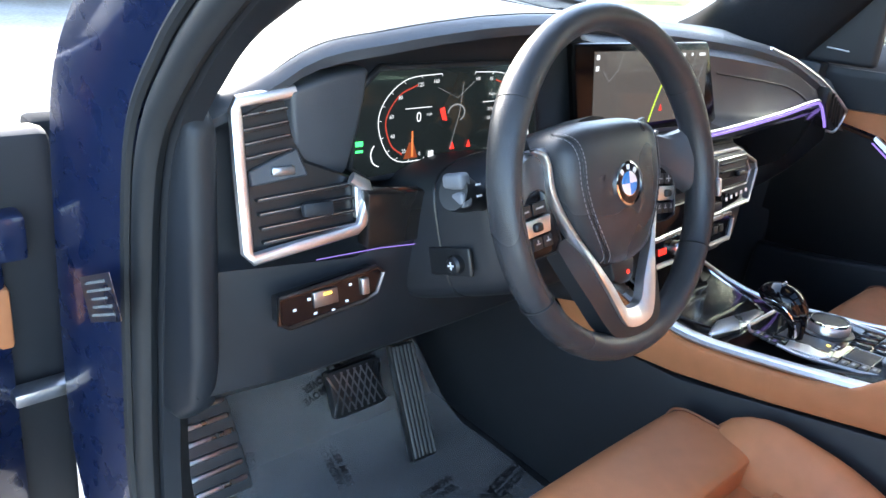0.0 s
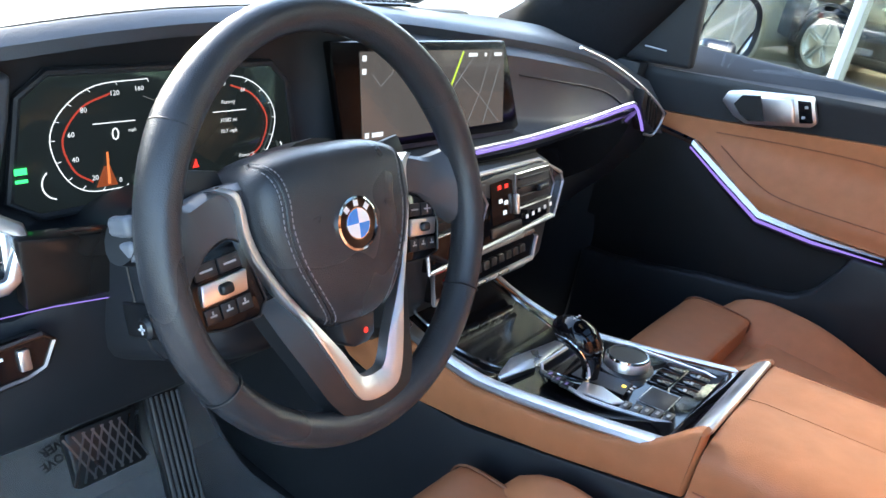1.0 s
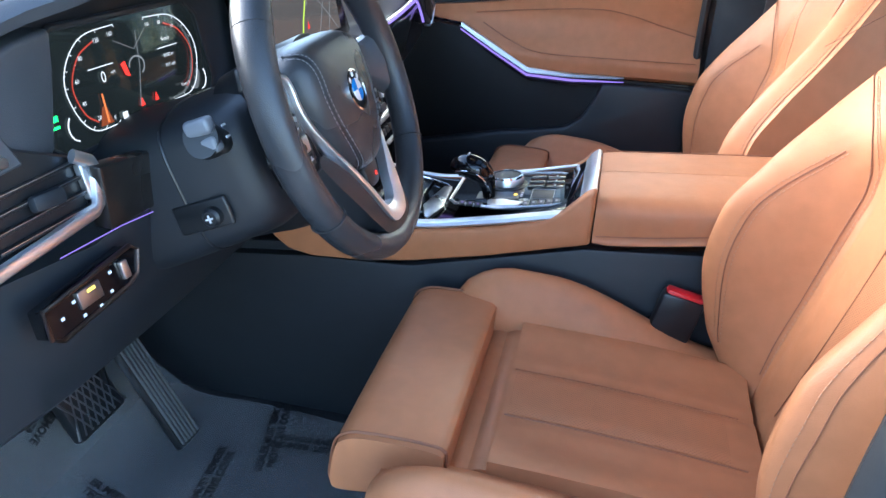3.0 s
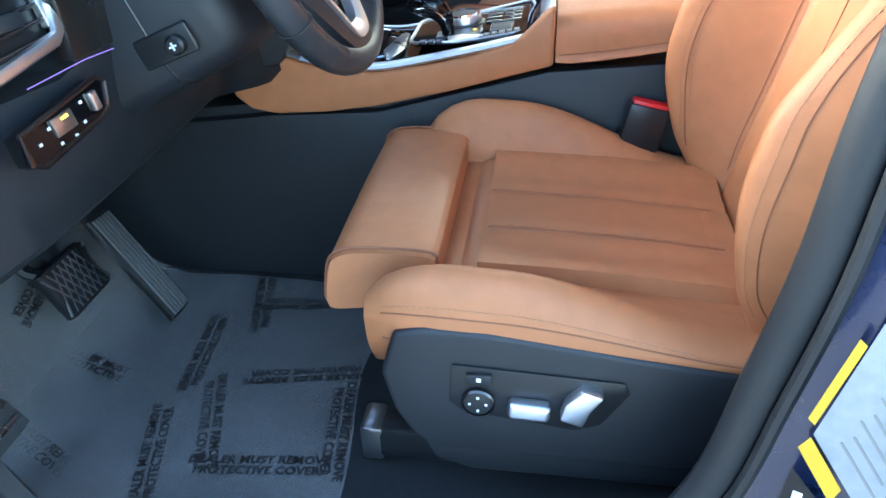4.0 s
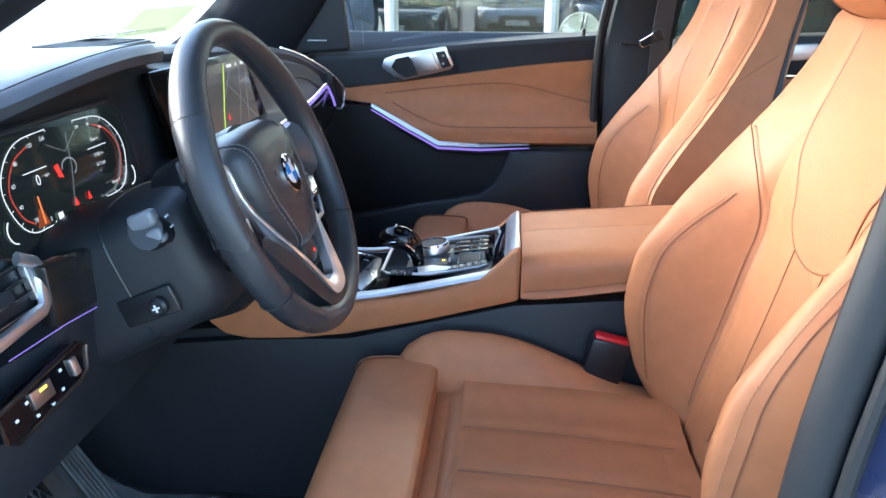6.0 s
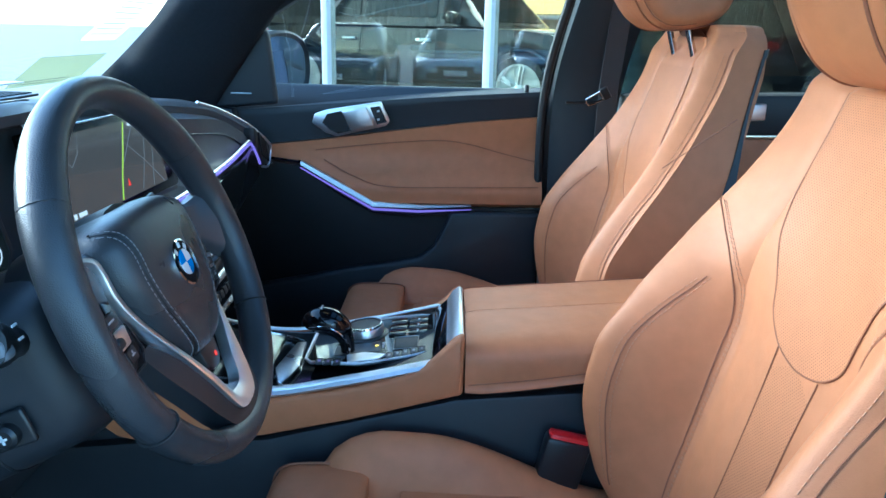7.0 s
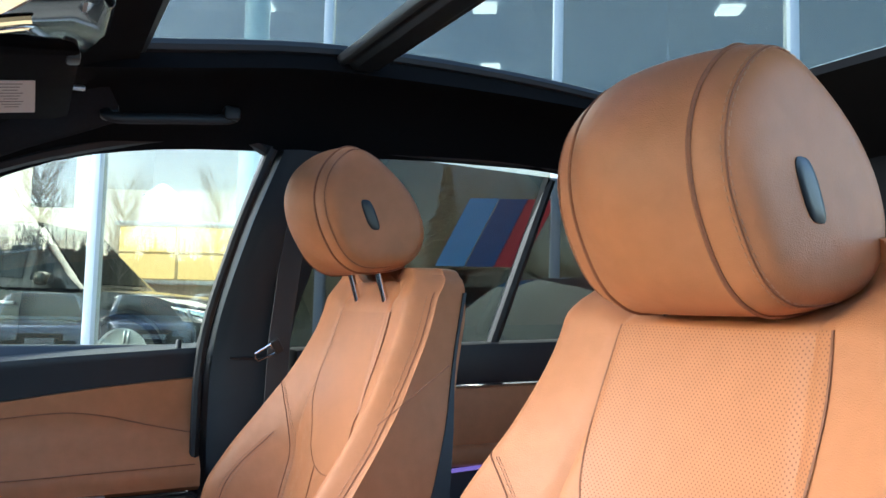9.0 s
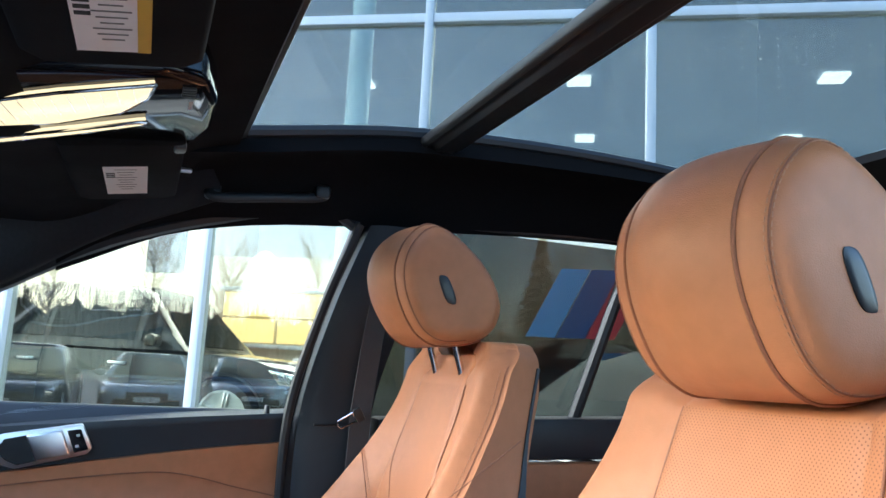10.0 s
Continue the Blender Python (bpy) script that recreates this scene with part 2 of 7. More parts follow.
def prism(pts, axis, a, b, bevel=0.0, seg=2, m=None, bm=None):
    """A flat outline, given as pairs, drawn out along an axis from a to b."""
    out = bm or bmesh.new()
    put = {"x": lambda p, d: (d, p[0], p[1]), "y": lambda p, d: (p[0], d, p[1]), "z": lambda p, d: (p[0], p[1], d)}[axis]
    lo = [out.verts.new(put(p, a)) for p in pts]
    hi = [out.verts.new(put(p, b)) for p in pts]
    n = len(pts)
    faces = [out.faces.new(lo), out.faces.new(hi)]
    for i in range(n):
        faces.append(out.faces.new((lo[i], lo[(i + 1) % n], hi[(i + 1) % n], hi[i])))
    bmesh.ops.recalc_face_normals(out, faces=faces)
    if bevel:
        edges = list({e for f in faces for e in f.edges})
        bmesh.ops.bevel(out, geom=edges, offset=bevel, segments=seg, affect="EDGES", profile=0.5)
    if m is not None:
        bmesh.ops.transform(out, matrix=m, verts=out.verts)
    return out


def curve(points, n=8, closed=False):
    """Points on a smooth line through the given ones."""
    p = [Vector(q) for q in points]
    out = []
    count = len(p) if closed else len(p) - 1
    for i in range(count):
        a = p[i - 1] if closed or i else p[0] * 2 - p[1]
        b, c = p[i], p[(i + 1) % len(p)]
        d = p[(i + 2) % len(p)] if closed or i + 2 < len(p) else c * 2 - b
        for k in range(n):
            t = k / n
            out.append(0.5 * (2 * b + (c - a) * t + (2 * a - 5 * b + 4 * c - d) * t * t + (3 * b - a - 3 * c + d) * t ** 3))
    if not closed:
        out.append(p[-1])
    return out


def loft(rings, cap=True, closed=True, loop=False, bm=None):
    """A skin over rings of as many points each."""
    out = bm or bmesh.new()
    vs = [[out.verts.new(p) for p in ring] for ring in rings]
    n = len(rings[0])
    m = len(vs)
    for i in range(m if loop else m - 1):
        a, b = vs[i], vs[(i + 1) % m]
        for k in range(n if closed else n - 1):
            out.faces.new((a[k], a[(k + 1) % n], b[(k + 1) % n], b[k]))
    if cap and closed and not loop:
        out.faces.new(vs[0][::-1])
        out.faces.new(vs[-1])
    return out


def tube(points, r, n=8, closed=False, flat=1.0, up=None, bm=None):
    """A rod along a line; r may be one radius or one for each point; flat squeezes it along up."""
    p = [Vector(q) for q in points]
    m = len(p)
    rr = r if isinstance(r, (list, tuple)) else [r] * m
    rings = []
    side = None
    for i in range(m):
        a = p[i - 1] if closed or i else p[0]
        b = p[(i + 1) % m] if closed or i + 1 < m else p[-1]
        d = (b - a).normalized()
        if up is not None:
            side = d.cross(Vector(up)).normalized()
        elif side is None:
            side = d.orthogonal().normalized()
        else:
            side = (side - d * side.dot(d)).normalized()
        top = side.cross(d)
        rings.append([p[i] + rr[i] * (math.cos(2 * math.pi * k / n) * side + flat * math.sin(2 * math.pi * k / n) * top) for k in range(n)])
    return loft(rings, cap=not closed, loop=closed, bm=bm)


def sheet(f, nu, nv, thick=0.0, bm=None):
    """A surface f(u, v) over the unit square, with a back side thick metres behind it."""
    out = bm or bmesh.new()
    pts = [[Vector(f(i / nu, j / nv)) for j in range(nv + 1)] for i in range(nu + 1)]
    front = [[out.verts.new(q) for q in row] for row in pts]
    for i in range(nu):
        for j in range(nv):
            out.faces.new((front[i][j], front[i + 1][j], front[i + 1][j + 1], front[i][j + 1]))
    if thick:
        back = []
        for i in range(nu + 1):
            row = []
            for j in range(nv + 1):
                du = pts[min(i + 1, nu)][j] - pts[max(i - 1, 0)][j]
                dv = pts[i][min(j + 1, nv)] - pts[i][max(j - 1, 0)]
                row.append(out.verts.new(pts[i][j] - du.cross(dv).normalized() * thick))
            back.append(row)
        for i in range(nu):
            for j in range(nv):
                out.faces.new((back[i][j], back[i][j + 1], back[i + 1][j + 1], back[i + 1][j]))
        for i in range(nu):
            for j in (0, nv):
                out.faces.new((front[i][j], front[i + 1][j], back[i + 1][j], back[i][j]))
        for j in range(nv):
            for i in (0, nu):
                out.faces.new((front[i][j], front[i][j + 1], back[i][j + 1], back[i][j]))
    return out


def lathe(profile, m, n=32, bm=None):
    """Pairs of radius and height turned round the z axis of m."""
    rings = [[m @ Vector((r * math.cos(2 * math.pi * k / n), r * math.sin(2 * math.pi * k / n), h)) for k in range(n)] for r, h in profile]
    return loft(rings, bm=bm)


def smooth_step(a, b, x):
    t = min(1, max(0, (x - a) / (b - a)))
    return t * t * (3 - 2 * t)


def mix(a, b, t):
    return a + (b - a) * t


def table(rows, x):
    """Smoothly read y off rows of (x, y), with no overshoot."""
    if x <= rows[0][0]:
        return rows[0][1]
    if x >= rows[-1][0]:
        return rows[-1][1]
    n = len(rows)
    i = next(k for k in range(n - 1) if x <= rows[k + 1][0])
    slope = [(rows[k + 1][1] - rows[k][1]) / (rows[k + 1][0] - rows[k][0]) for k in range(n - 1)]

    def lean(k):
        if k in (0, n - 1):
            return slope[0 if k == 0 else -1]
        a, b = slope[k - 1], slope[k]
        return 0.0 if a * b <= 0 else 2 * a * b / (a + b)
    h = rows[i + 1][0] - rows[i][0]
    t = (x - rows[i][0]) / h
    return ((1 + 2 * t) * (1 - t) ** 2 * rows[i][1] + t * (1 - t) ** 2 * h * lean(i)
            + t * t * (3 - 2 * t) * rows[i + 1][1] + t * t * (t - 1) * h * lean(i + 1))


def basis(origin, x, y):
    """A frame with its x and y axes along the given ways."""
    x = Vector(x).normalized()
    z = x.cross(Vector(y)).normalized()
    y = z.cross(x)
    m = Matrix((x, y, z)).transposed().to_4x4()
    return Matrix.Translation(origin) @ m


def text(name, words, size, material, m, parent, align="CENTER", squeeze=1.0):
    """Flat lettering with its baseline along the x axis of m."""
    cu = bpy.data.curves.new(name, "FONT")
    cu.body, cu.size, cu.align_x, cu.align_y, cu.extrude = words, size, align, "CENTER", 0.0
    cu.resolution_u = 2
    cu.materials.append(material)
    ob = new(name, cu)
    ob.parent = parent
    base = Matrix.Translation(parent.location) if parent.type == "EMPTY" else Matrix()
    ob.matrix_parent_inverse = base.inverted()
    ob.matrix_basis = m @ Matrix.Diagonal((squeeze, 1, 1, 1))
    return ob

# ---- ground and the building beside the car ----
asphalt = mat("pale_concrete", (0.30, 0.285, 0.255), 0.9, grain=0.25, grain_scale=30, bump=0.8, bump_scale=120)
bm = sheet(lambda u, v: (mix(-400, 400, u), mix(-400, 400, v), 0.0), 8, 8)
solo("ground", bm, asphalt, "pale concrete forecourt under and round the car", "ground", "structure")

# ---- car shell: floor, bulkhead, sill, pillars, roof ----
bm = box((0.02, -0.05, 0.405), (1.44, 2.2, 0.05), 0.01)
solo("floor", bm, carpet, "black carpeted car floor", "floor", "structure")
bm = prism([(0.90, 0.42), (1.10, 0.62), (1.155, 0.99), (1.205, 0.99), (1.16, 0.58), (0.96, 0.38)], "x", -0.76, 0.80, 0.01)
prism([(1.155, 0.985), (1.18, 1.13), (1.23, 1.13), (1.205, 0.985)], "x", -0.58, 0.80, 0.01, bm=bm)
solo("bulkhead", bm, carpet, "black carpeted footwell bulkhead", "bulkhead", "structure")
bm = prism([(-0.86, 0.33), (-0.70, 0.33), (-0.695, 0.44), (-0.72, 0.475), (-0.80, 0.48), (-0.86, 0.45)], "y", -0.25, 0.86, 0.012)
sill = solo("door_sill", bm, black_trim, "black plastic door sill with a body coloured edge", "sill", "structure")
part("sill_panel", box((-0.872, 0.3, 0.39), (0.03, 1.15, 0.13), 0.01), paint, sill, "dark blue painted sill")
part("sill_plate", box((-0.76, 0.3, 0.484), (0.07, 0.8, 0.006), 0.002), brushed, sill)

# driver's side front pillar: painted post with a rubber seal
PILLAR = [(0.10, 1.53), (0.28, 1.452), (0.40, 1.376), (0.50, 1.308), (0.585, 1.243), (0.645, 1.187), (0.708, 1.105), (0.735, 0.99), (0.750, 0.76), (0.745, 0.60), (0.70, 0.49)]
seal_line = curve([(-0.772, y, z) for y, z in PILLAR], 6)
bm = tube(seal_line, 0.017, 10, flat=0.8, up=(1, 0, 0))
post = solo("front_pillar", bm, seal_rubber, "black rubber door seal along a dark blue pillar", "pillar", "structure")
part("lip", tube([p + V(-0.011, 0.020, 0.009) for p in seal_line], 0.007, 8), seal_rubber, post)
inner = []
for p in seal_line:
    k = smooth_step(0.45, 1.1, p.z)
    inner.append([p + V(0.006, 0.0, 0.0), p + V(0.014, -0.014 - 0.004 * k, -0.004 * k), p + V(0.034, -0.018 - 0.003 * k, -0.004 * k), p + V(0.072, mix(0.040, -0.030, smooth_step(1.14, 1.36, p.z)), 0.0), p + V(0.074, 0.08, 0.045)])
part("inner_trim", loft(inner), black_soft, post, "black plastic pillar trim")
outer = []
for p in seal_line:
    w = mix(1.15, 0.92, smooth_step(1.0, 1.25, p.z))
    outer.append([p + V(-0.010, 0.014, 0.006), p + V(-0.026, 0.042 * w, 0.018), p + V(-0.035, 0.077 * w, 0.028), p + V(-0.042, 0.130 * w, 0.040), p + V(0.03, 0.140 * w, 0.04), p + V(0.03, 0.03, 0.01)])
part("painted_post", loft(outer), paint, post, "glossy dark blue metallic paint")

# driver's side middle pillar
BPOST = [(-0.135, 1.40), (-0.105, 1.18), (-0.078, 1.0), (-0.066, 0.87), (-0.045, 0.75), (-0.018, 0.62), (0.04, 0.52), (0.14, 0.475)]
bline = curve([(-0.725, y, z) for y, z in BPOST], 6)
bm = tube(bline, 0.020, 10, flat=0.9, up=(1, 0, 0))
bpost = solo("middle_pillar", bm, seal_rubber, "black rubber seal along the dark blue middle pillar", "pillar", "structure")
part("lip", tube([p + V(-0.020, -0.016, 0.0) for p in bline], 0.007, 8), seal_rubber, bpost)
rings = [[p + V(-0.024, -0.020, 0), p + V(-0.042, -0.040, 0), p + V(-0.09, -0.22, 0), p + V(0.0, -0.24, 0), p + V(0.03, -0.03, 0)] for p in bline]
part("painted_post", loft(rings), paint, bpost, "glossy dark blue metallic paint")
rings = [[p + V(0.005, -0.005, 0), p + V(0.06, -0.06, 0), p + V(0.06, -0.22, 0), p + V(0.02, -0.22, 0)] for p in bline]
part("inner_trim", loft(rings), black_soft, bpost, "black plastic pillar trim")
sticker_m = basis((-0.797, -0.116, 0.738), (-0.45, -0.89, 0.0), (0.0, -0.16, 1.0))
sticker = thing("information_sticker", sticker_m.translation, "white, yellow and black information sticker on the blue pillar", "sticker")
part("white_field", prism([(-0.046, 0.007), (-0.014, -0.032), (0.02, -0.073), (0.05, 0.05), (-0.022, 0.128)], "z", 0, 0.0006, m=sticker_m), printed_paper, sticker)
part("yellow_field", prism([(-0.054, -0.011), (-0.047, 0.003), (-0.015, -0.037), (-0.020, -0.054)], "z", 0, 0.0006, m=sticker_m), yellow_paper, sticker)
part("black_field", prism([(-0.057, -0.076), (-0.054, -0.033), (-0.022, -0.063), (-0.014, -0.10), (-0.05, -0.11)], "z", 0, 0.0006, m=sticker_m), print_black, sticker)
part("yellow_strip", prism([(-0.053, 0.020), (-0.047, 0.016), (-0.029, 0.10), (-0.035, 0.104)], "z", 0, 0.0006, m=sticker_m), yellow_paper, sticker)
for k in range(7):
    part("print_line", box((0, 0, 0), (0.055 - 0.01 * (k % 2), 0.0022, 0.0006), 0, sticker_m @ Matrix.Translation((-0.008 + 0.004 * k, -0.012 + 0.013 * k, 0.001)) @ pose(0, 0, 0, 0, 0, -50)), grey_print, sticker)
for k in range(3):
    part("pictogram", box((-0.044 + 0.011 * k, -0.060 - 0.012 * k, 0.001), (0.008, 0.009, 0.0006), 0, sticker_m), white_ink, sticker)

# passenger's side pillars
pillar_rows = [((0.790, 0.735, 1.110), (0.690, 1.030, 1.120)), ((0.775, 0.718, 1.152), (0.680, 0.975, 1.155)), ((0.770, 0.668, 1.225), (0.660, 0.892, 1.222)), ((0.765, 0.612, 1.303), (0.655, 0.812, 1.300)), ((0.742, 0.545, 1.378), (0.645, 0.742, 1.378)),
               ((0.700, 0.478, 1.410), (0.630, 0.600, 1.500)), ((0.665, 0.320, 1.510), (0.590, 0.400, 1.590)), ((0.640, 0.15, 1.585), (0.520, 0.18, 1.650))]
near_edge = curve([a for a, b in pillar_rows], 4)
far_edge = curve([b for a, b in pillar_rows], 4)
rings = []
for a, b in zip(near_edge, far_edge):
    rings.append([a + V(0.04, 0.02, 0.015), a, a.lerp(b, 0.12) + V(-0.016, -0.014, -0.004), a.lerp(b, 0.45) + V(-0.024, -0.020, -0.008), a.lerp(b, 0.85) + V(-0.010, -0.008, -0.002), b, b + V(0.05, 0.03, 0.03)])
solo("front_pillar_far", loft(rings), pillar_cloth, "dark cloth covered windscreen pillar", "pillar", "structure", angle=70)
bpr = [(0.83, -0.07, 0.45), (0.81, -0.065, 0.9), (0.79, -0.065, 1.18), (0.72, -0.105, 1.40), (0.672, -0.160, 1.58)]
bpr = curve(bpr, 6)
rings = [[p + V(0.03, 0.0, 0), p + V(-0.035, -0.01, 0), p + V(-0.055, -0.04, 0), p + V(-0.06, -0.13, 0), p + V(-0.02, -0.17, 0), p + V(0.05, -0.17, 0)] for p in bpr]
far_post = solo("middle_pillar_far", loft(rings), black_soft, "black plastic middle pillar with a seat belt", "pillar", "structure")
part("seam", tube([(0.72, -0.10, 1.165), (0.735, -0.21, 1.165)], 0.003, 6), black_trim, far_post)
part("edge_seal", tube([p + V(-0.03, 0.012, 0) for p in bpr], 0.010, 8), seal_rubber, far_post)

# ---- roof ----
ROOF = [(0.60, 1.56), (0.45, 1.60), (0.30, 1.640), (0.11, 1.672), (-0.21, 1.720), (-0.70, 1.735), (-1.30, 1.70)]


def roof_z(y):
    return table(ROOF[::-1], y)


def side_band(sign):
    """From the glass edge down to the top of the side windows."""
    def f(u, v):
        y = mix(0.42, -1.25, u)
        head = table([(-1.25, 1.60), (-0.8, 1.635), (-0.3, 1.61), (0.0, 1.59), (0.2, 1.555), (0.42, 1.455)], y)
        x0, z0 = 0.40, roof_z(y)
        x1 = table([(-1.2, 0.66), (0.0, 0.665), (0.42, 0.70)], y)
        x = mix(x0, x1, v)
        z = mix(z0, head, v ** 1.6) + 0.02 * math.sin(math.pi * v)
        return (0.03 + sign * x, y, z)
    return f


bm = sheet(side_band(1), 28, 10, 0.03)
sheet(side_band(-1), 28, 10, 0.03, bm=bm)
sheet(lambda u, v: (mix(-0.62, 0.66, u), mix(0.56, 0.128, v), mix(1.535, 1.662, smooth_step(0.25, 1.05, v)) - 0.03 * abs(2 * u - 1) ** 3), 16, 14, 0.02, bm=bm)
sheet(lambda u, v: (mix(-0.62, 0.66, u), mix(-1.02, -1.35, v), mix(1.73, 1.62, v)), 8, 4, 0.02, bm=bm)
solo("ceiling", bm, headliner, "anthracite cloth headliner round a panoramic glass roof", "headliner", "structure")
glass_roof = thing("glass_roof", (0.03, -0.45, 1.73), "panoramic tinted glass roof in a black frame", "glass roof", kind="structure")
for y0, y1 in ((0.124, -0.238), (-0.242, -1.03)):
    bm = sheet(lambda u, v: (mix(-0.38, 0.44, u), mix(y0, y1, v), roof_z(mix(y0, y1, v)) + 0.018 + 0.015 * math.sin(math.pi * u)), 8, 6)
    p = part("pane", bm, roof_glass, glass_roof)
    p.visible_shadow = False
for sx in (-0.372, 0.432):
    part("frame", tube(curve([(sx, y, roof_z(y) + 0.006) for y in (0.12, -0.2, -0.6, -1.04)], 6), 0.012, 8), black_trim, glass_roof)
    part("rail", tube(curve([(sx + (0.022 if sx > 0 else -0.022), y, roof_z(y) - 0.006) for y in (0.12, -0.2, -0.6, -1.04)], 6), 0.0035, 6), brushed, glass_roof)
part("front_frame", tube([(-0.38, 0.126, 1.672), (0.44, 0.126, 1.672)], 0.010, 8), black_trim, glass_roof)
part("cross_bar", prism([(-0.196, 1.716), (-0.200, 1.704), (-0.210, 1.700), (-0.216, 1.705), (-0.222, 1.705), (-0.230, 1.697), (-0.262, 1.697), (-0.270, 1.704), (-0.279, 1.704), (-0.283, 1.716), (-0.24, 1.728)], "x", -0.42, 0.48, 0.002, 2), black_trim, glass_roof, "black cross bar between the panes")

# kick panel beside the passenger's feet, windscreen, tail
solo("kick_panel", box((0.785, 0.92, 0.78), (0.05, 0.46, 0.70), 0.01), black_soft, "black plastic kick panel", "kick panel", "structure")
ws = sheet(lambda u, v: (mix(-0.70, 0.76, u), mix(1.12, 0.57, v) - 0.06 * (abs(2 * u - 1)) ** 2, mix(1.13, 1.56, v)), 16, 8)
windscreen = solo("windscreen", ws, window_glass, "clear raked windscreen", "windscreen", "structure")
windscreen.visible_shadow = False
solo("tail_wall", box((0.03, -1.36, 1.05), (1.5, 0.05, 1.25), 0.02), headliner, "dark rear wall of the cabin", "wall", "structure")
b = box((-0.79, -0.85, 0.80), (0.06, 1.1, 0.78), 0.015)
solo("rear_side_wall", b, black_soft, "dark rear side of the cabin", "wall", "structure")

# ---- seats ----
def stitched(points, parent, r=0.0013, off=0.0, name="seam", material=None):
    return part(name, tube(curve(points, 6), r, 5), material or thread, parent)


def dashed(points, parent, r=0.0006, step=0.0062, material=None):
    """A row of single stitches along a line."""
    line = curve(points, 12)
    rows, run = bmesh.new(), 0.0
    last = None
    for a, b in zip(line, line[1:]):
        if last is None:
            last = a
        run += (b - a).length
        if run >= step:
            tube([last, last.lerp(b, 0.62)], r, 4, bm=rows)
            last, run = b, 0.0
    return part("stitching", rows, material or light_thread, parent)


def seat(cx, outer, label, lift=0.0, fore=0.0, tuck=0.63, swell=1.0, drift=0.0):
    """A sports seat with a pull-out thigh support; outer is the door side, -1 or 1."""
    s = thing("car_seat", (cx, 0.08, 0.44), label, "car seat", "front seats")

    # cushion
    def crown(x, y):
        a = abs(x)
        groove = 0.004 * math.exp(-((a - 0.052) / 0.006) ** 2)
        return 0.695 + 0.022 * (y + 0.09) / 0.32 + 0.012 * smooth_step(0.09, 0.158, a) - groove + 0.004 * math.sin(math.pi * (y + 0.09) / 0.32)
    part("cushion_panel", sheet(lambda u, v: (cx + mix(-0.162, 0.162, u), mix(-0.10, 0.222, v), crown(mix(-0.162, 0.162, u), mix(-0.10, 0.222, v))), 30, 14, 0.06), leather, s)
    part("cushion_insert", sheet(lambda u, v: (cx + mix(-0.049, 0.049, u), mix(-0.06, 0.215, v), 0.002 + crown(mix(-0.049, 0.049, u), mix(-0.06, 0.215, v))), 10, 12, 0.01), leather_holes_flat, s, "perforated tan leather strip")
    for k in (-1, 1):
        stitched([(cx + k * 0.052, y, crown(0.052, y) + 0.001) for y in (-0.08, 0.0, 0.1, 0.218)], s)
    ring0 = [(0.150, 0.62), (0.156, 0.700), (0.170, 0.742), (0.197, 0.776), (0.230, 0.786), (0.260, 0.764), (0.278, 0.720), (0.277, 0.688), (0.262, 0.662), (0.20, 0.61)]
    ring1 = [(0.150, 0.62), (0.158, 0.694), (0.180, 0.716), (0.210, 0.742), (0.240, 0.764), (0.262, 0.756), (0.277, 0.722), (0.277, 0.690), (0.262, 0.662), (0.20, 0.61)]
    for k in (-1, 1):
        rings = []
        for i in range(23):
            y = mix(-0.145, 0.338, i / 22)
            e = math.sqrt(max(0.0, 1 - max(0, (y - 0.235) / 0.108) ** 2))
            e = max(e, 0.12)
            low = mix(0.22, 1.0, smooth_step(-0.09, 0.19, y))
            ring = []
            for a, z in (ring1 if k == outer else ring0):
                if k == -outer:
                    a = 0.150 + (a - 0.150) * 0.62
                zz = 0.69 + (z - 0.69) * e * low + (0.012 * (y - 0.1) / 0.2 if z > 0.68 else 0)
                if z < 0.68:
                    zz = z - 0.02 * smooth_step(0.1, -0.1, y)
                mid = 0.185 if k == -outer else 0.215
                ring.append(V(cx + k * (mid + (a - mid) * (0.45 + 0.55 * e)), y, zz))
            rings.append(curve(ring, 3, True))
        part("cushion_bolster", loft(rings), leather, s)
        if k == outer:
            stitched([ring[18] + V(k * 0.0004, 0, 0.0002) for ring in rings[2:22]], s, 0.0010)
            dashed([ring[17] * 0.75 + ring[18] * 0.25 + V(k * 0.0006, 0, 0.0006) for ring in rings[2:22]], s)
            stitched([ring[22] + V(k * 0.0004, 0, 0.0002) for ring in rings[2:22]], s, 0.0010)
    part("cushion_fold", sheet(lambda u, v: (cx + mix(-0.160, 0.160, u), mix(0.216, 0.272, v), 0.713 + 0.0035 * abs(math.sin(math.pi * 2 * v)) - 0.010 * v), 12, 32, 0.03), leather, s)
    prof = [(0.272, 0.684), (0.266, 0.692), (0.265, 0.738), (0.268, 0.745), (0.278, 0.749), (0.310, 0.751), (0.358, 0.750), (0.381, 0.745), (0.395, 0.731), (0.402, 0.692), (0.402, 0.677), (0.395, 0.668), (0.360, 0.671)]
    rings = []
    for i in range(15):
        x = mix(-0.188, 0.188, i / 14)
        e = 1 - 0.04 * smooth_step(0.176, 0.188, abs(x))
        ring = [V(cx + x, 0.325 + (y - 0.325) * e, 0.715 + (z - 0.715) * e + 0.004 * math.cos(x * 8)) for y, z in prof]
        rings.append(curve(ring, 3, True))
    part("thigh_support", loft(rings), leather, s)
    for k in (-1, 1):
        stitched([(cx + k * 0.1805, 0.325 + (y - 0.325) * 1.0, z + 0.002) for y, z in prof[1:12]], s, 0.0018)

    # backrest
    def yc(z):
        return table([(0.64, -0.095), (0.80, -0.140), (1.00, -0.192), (1.15, -0.232), (1.31, -0.268)], z)

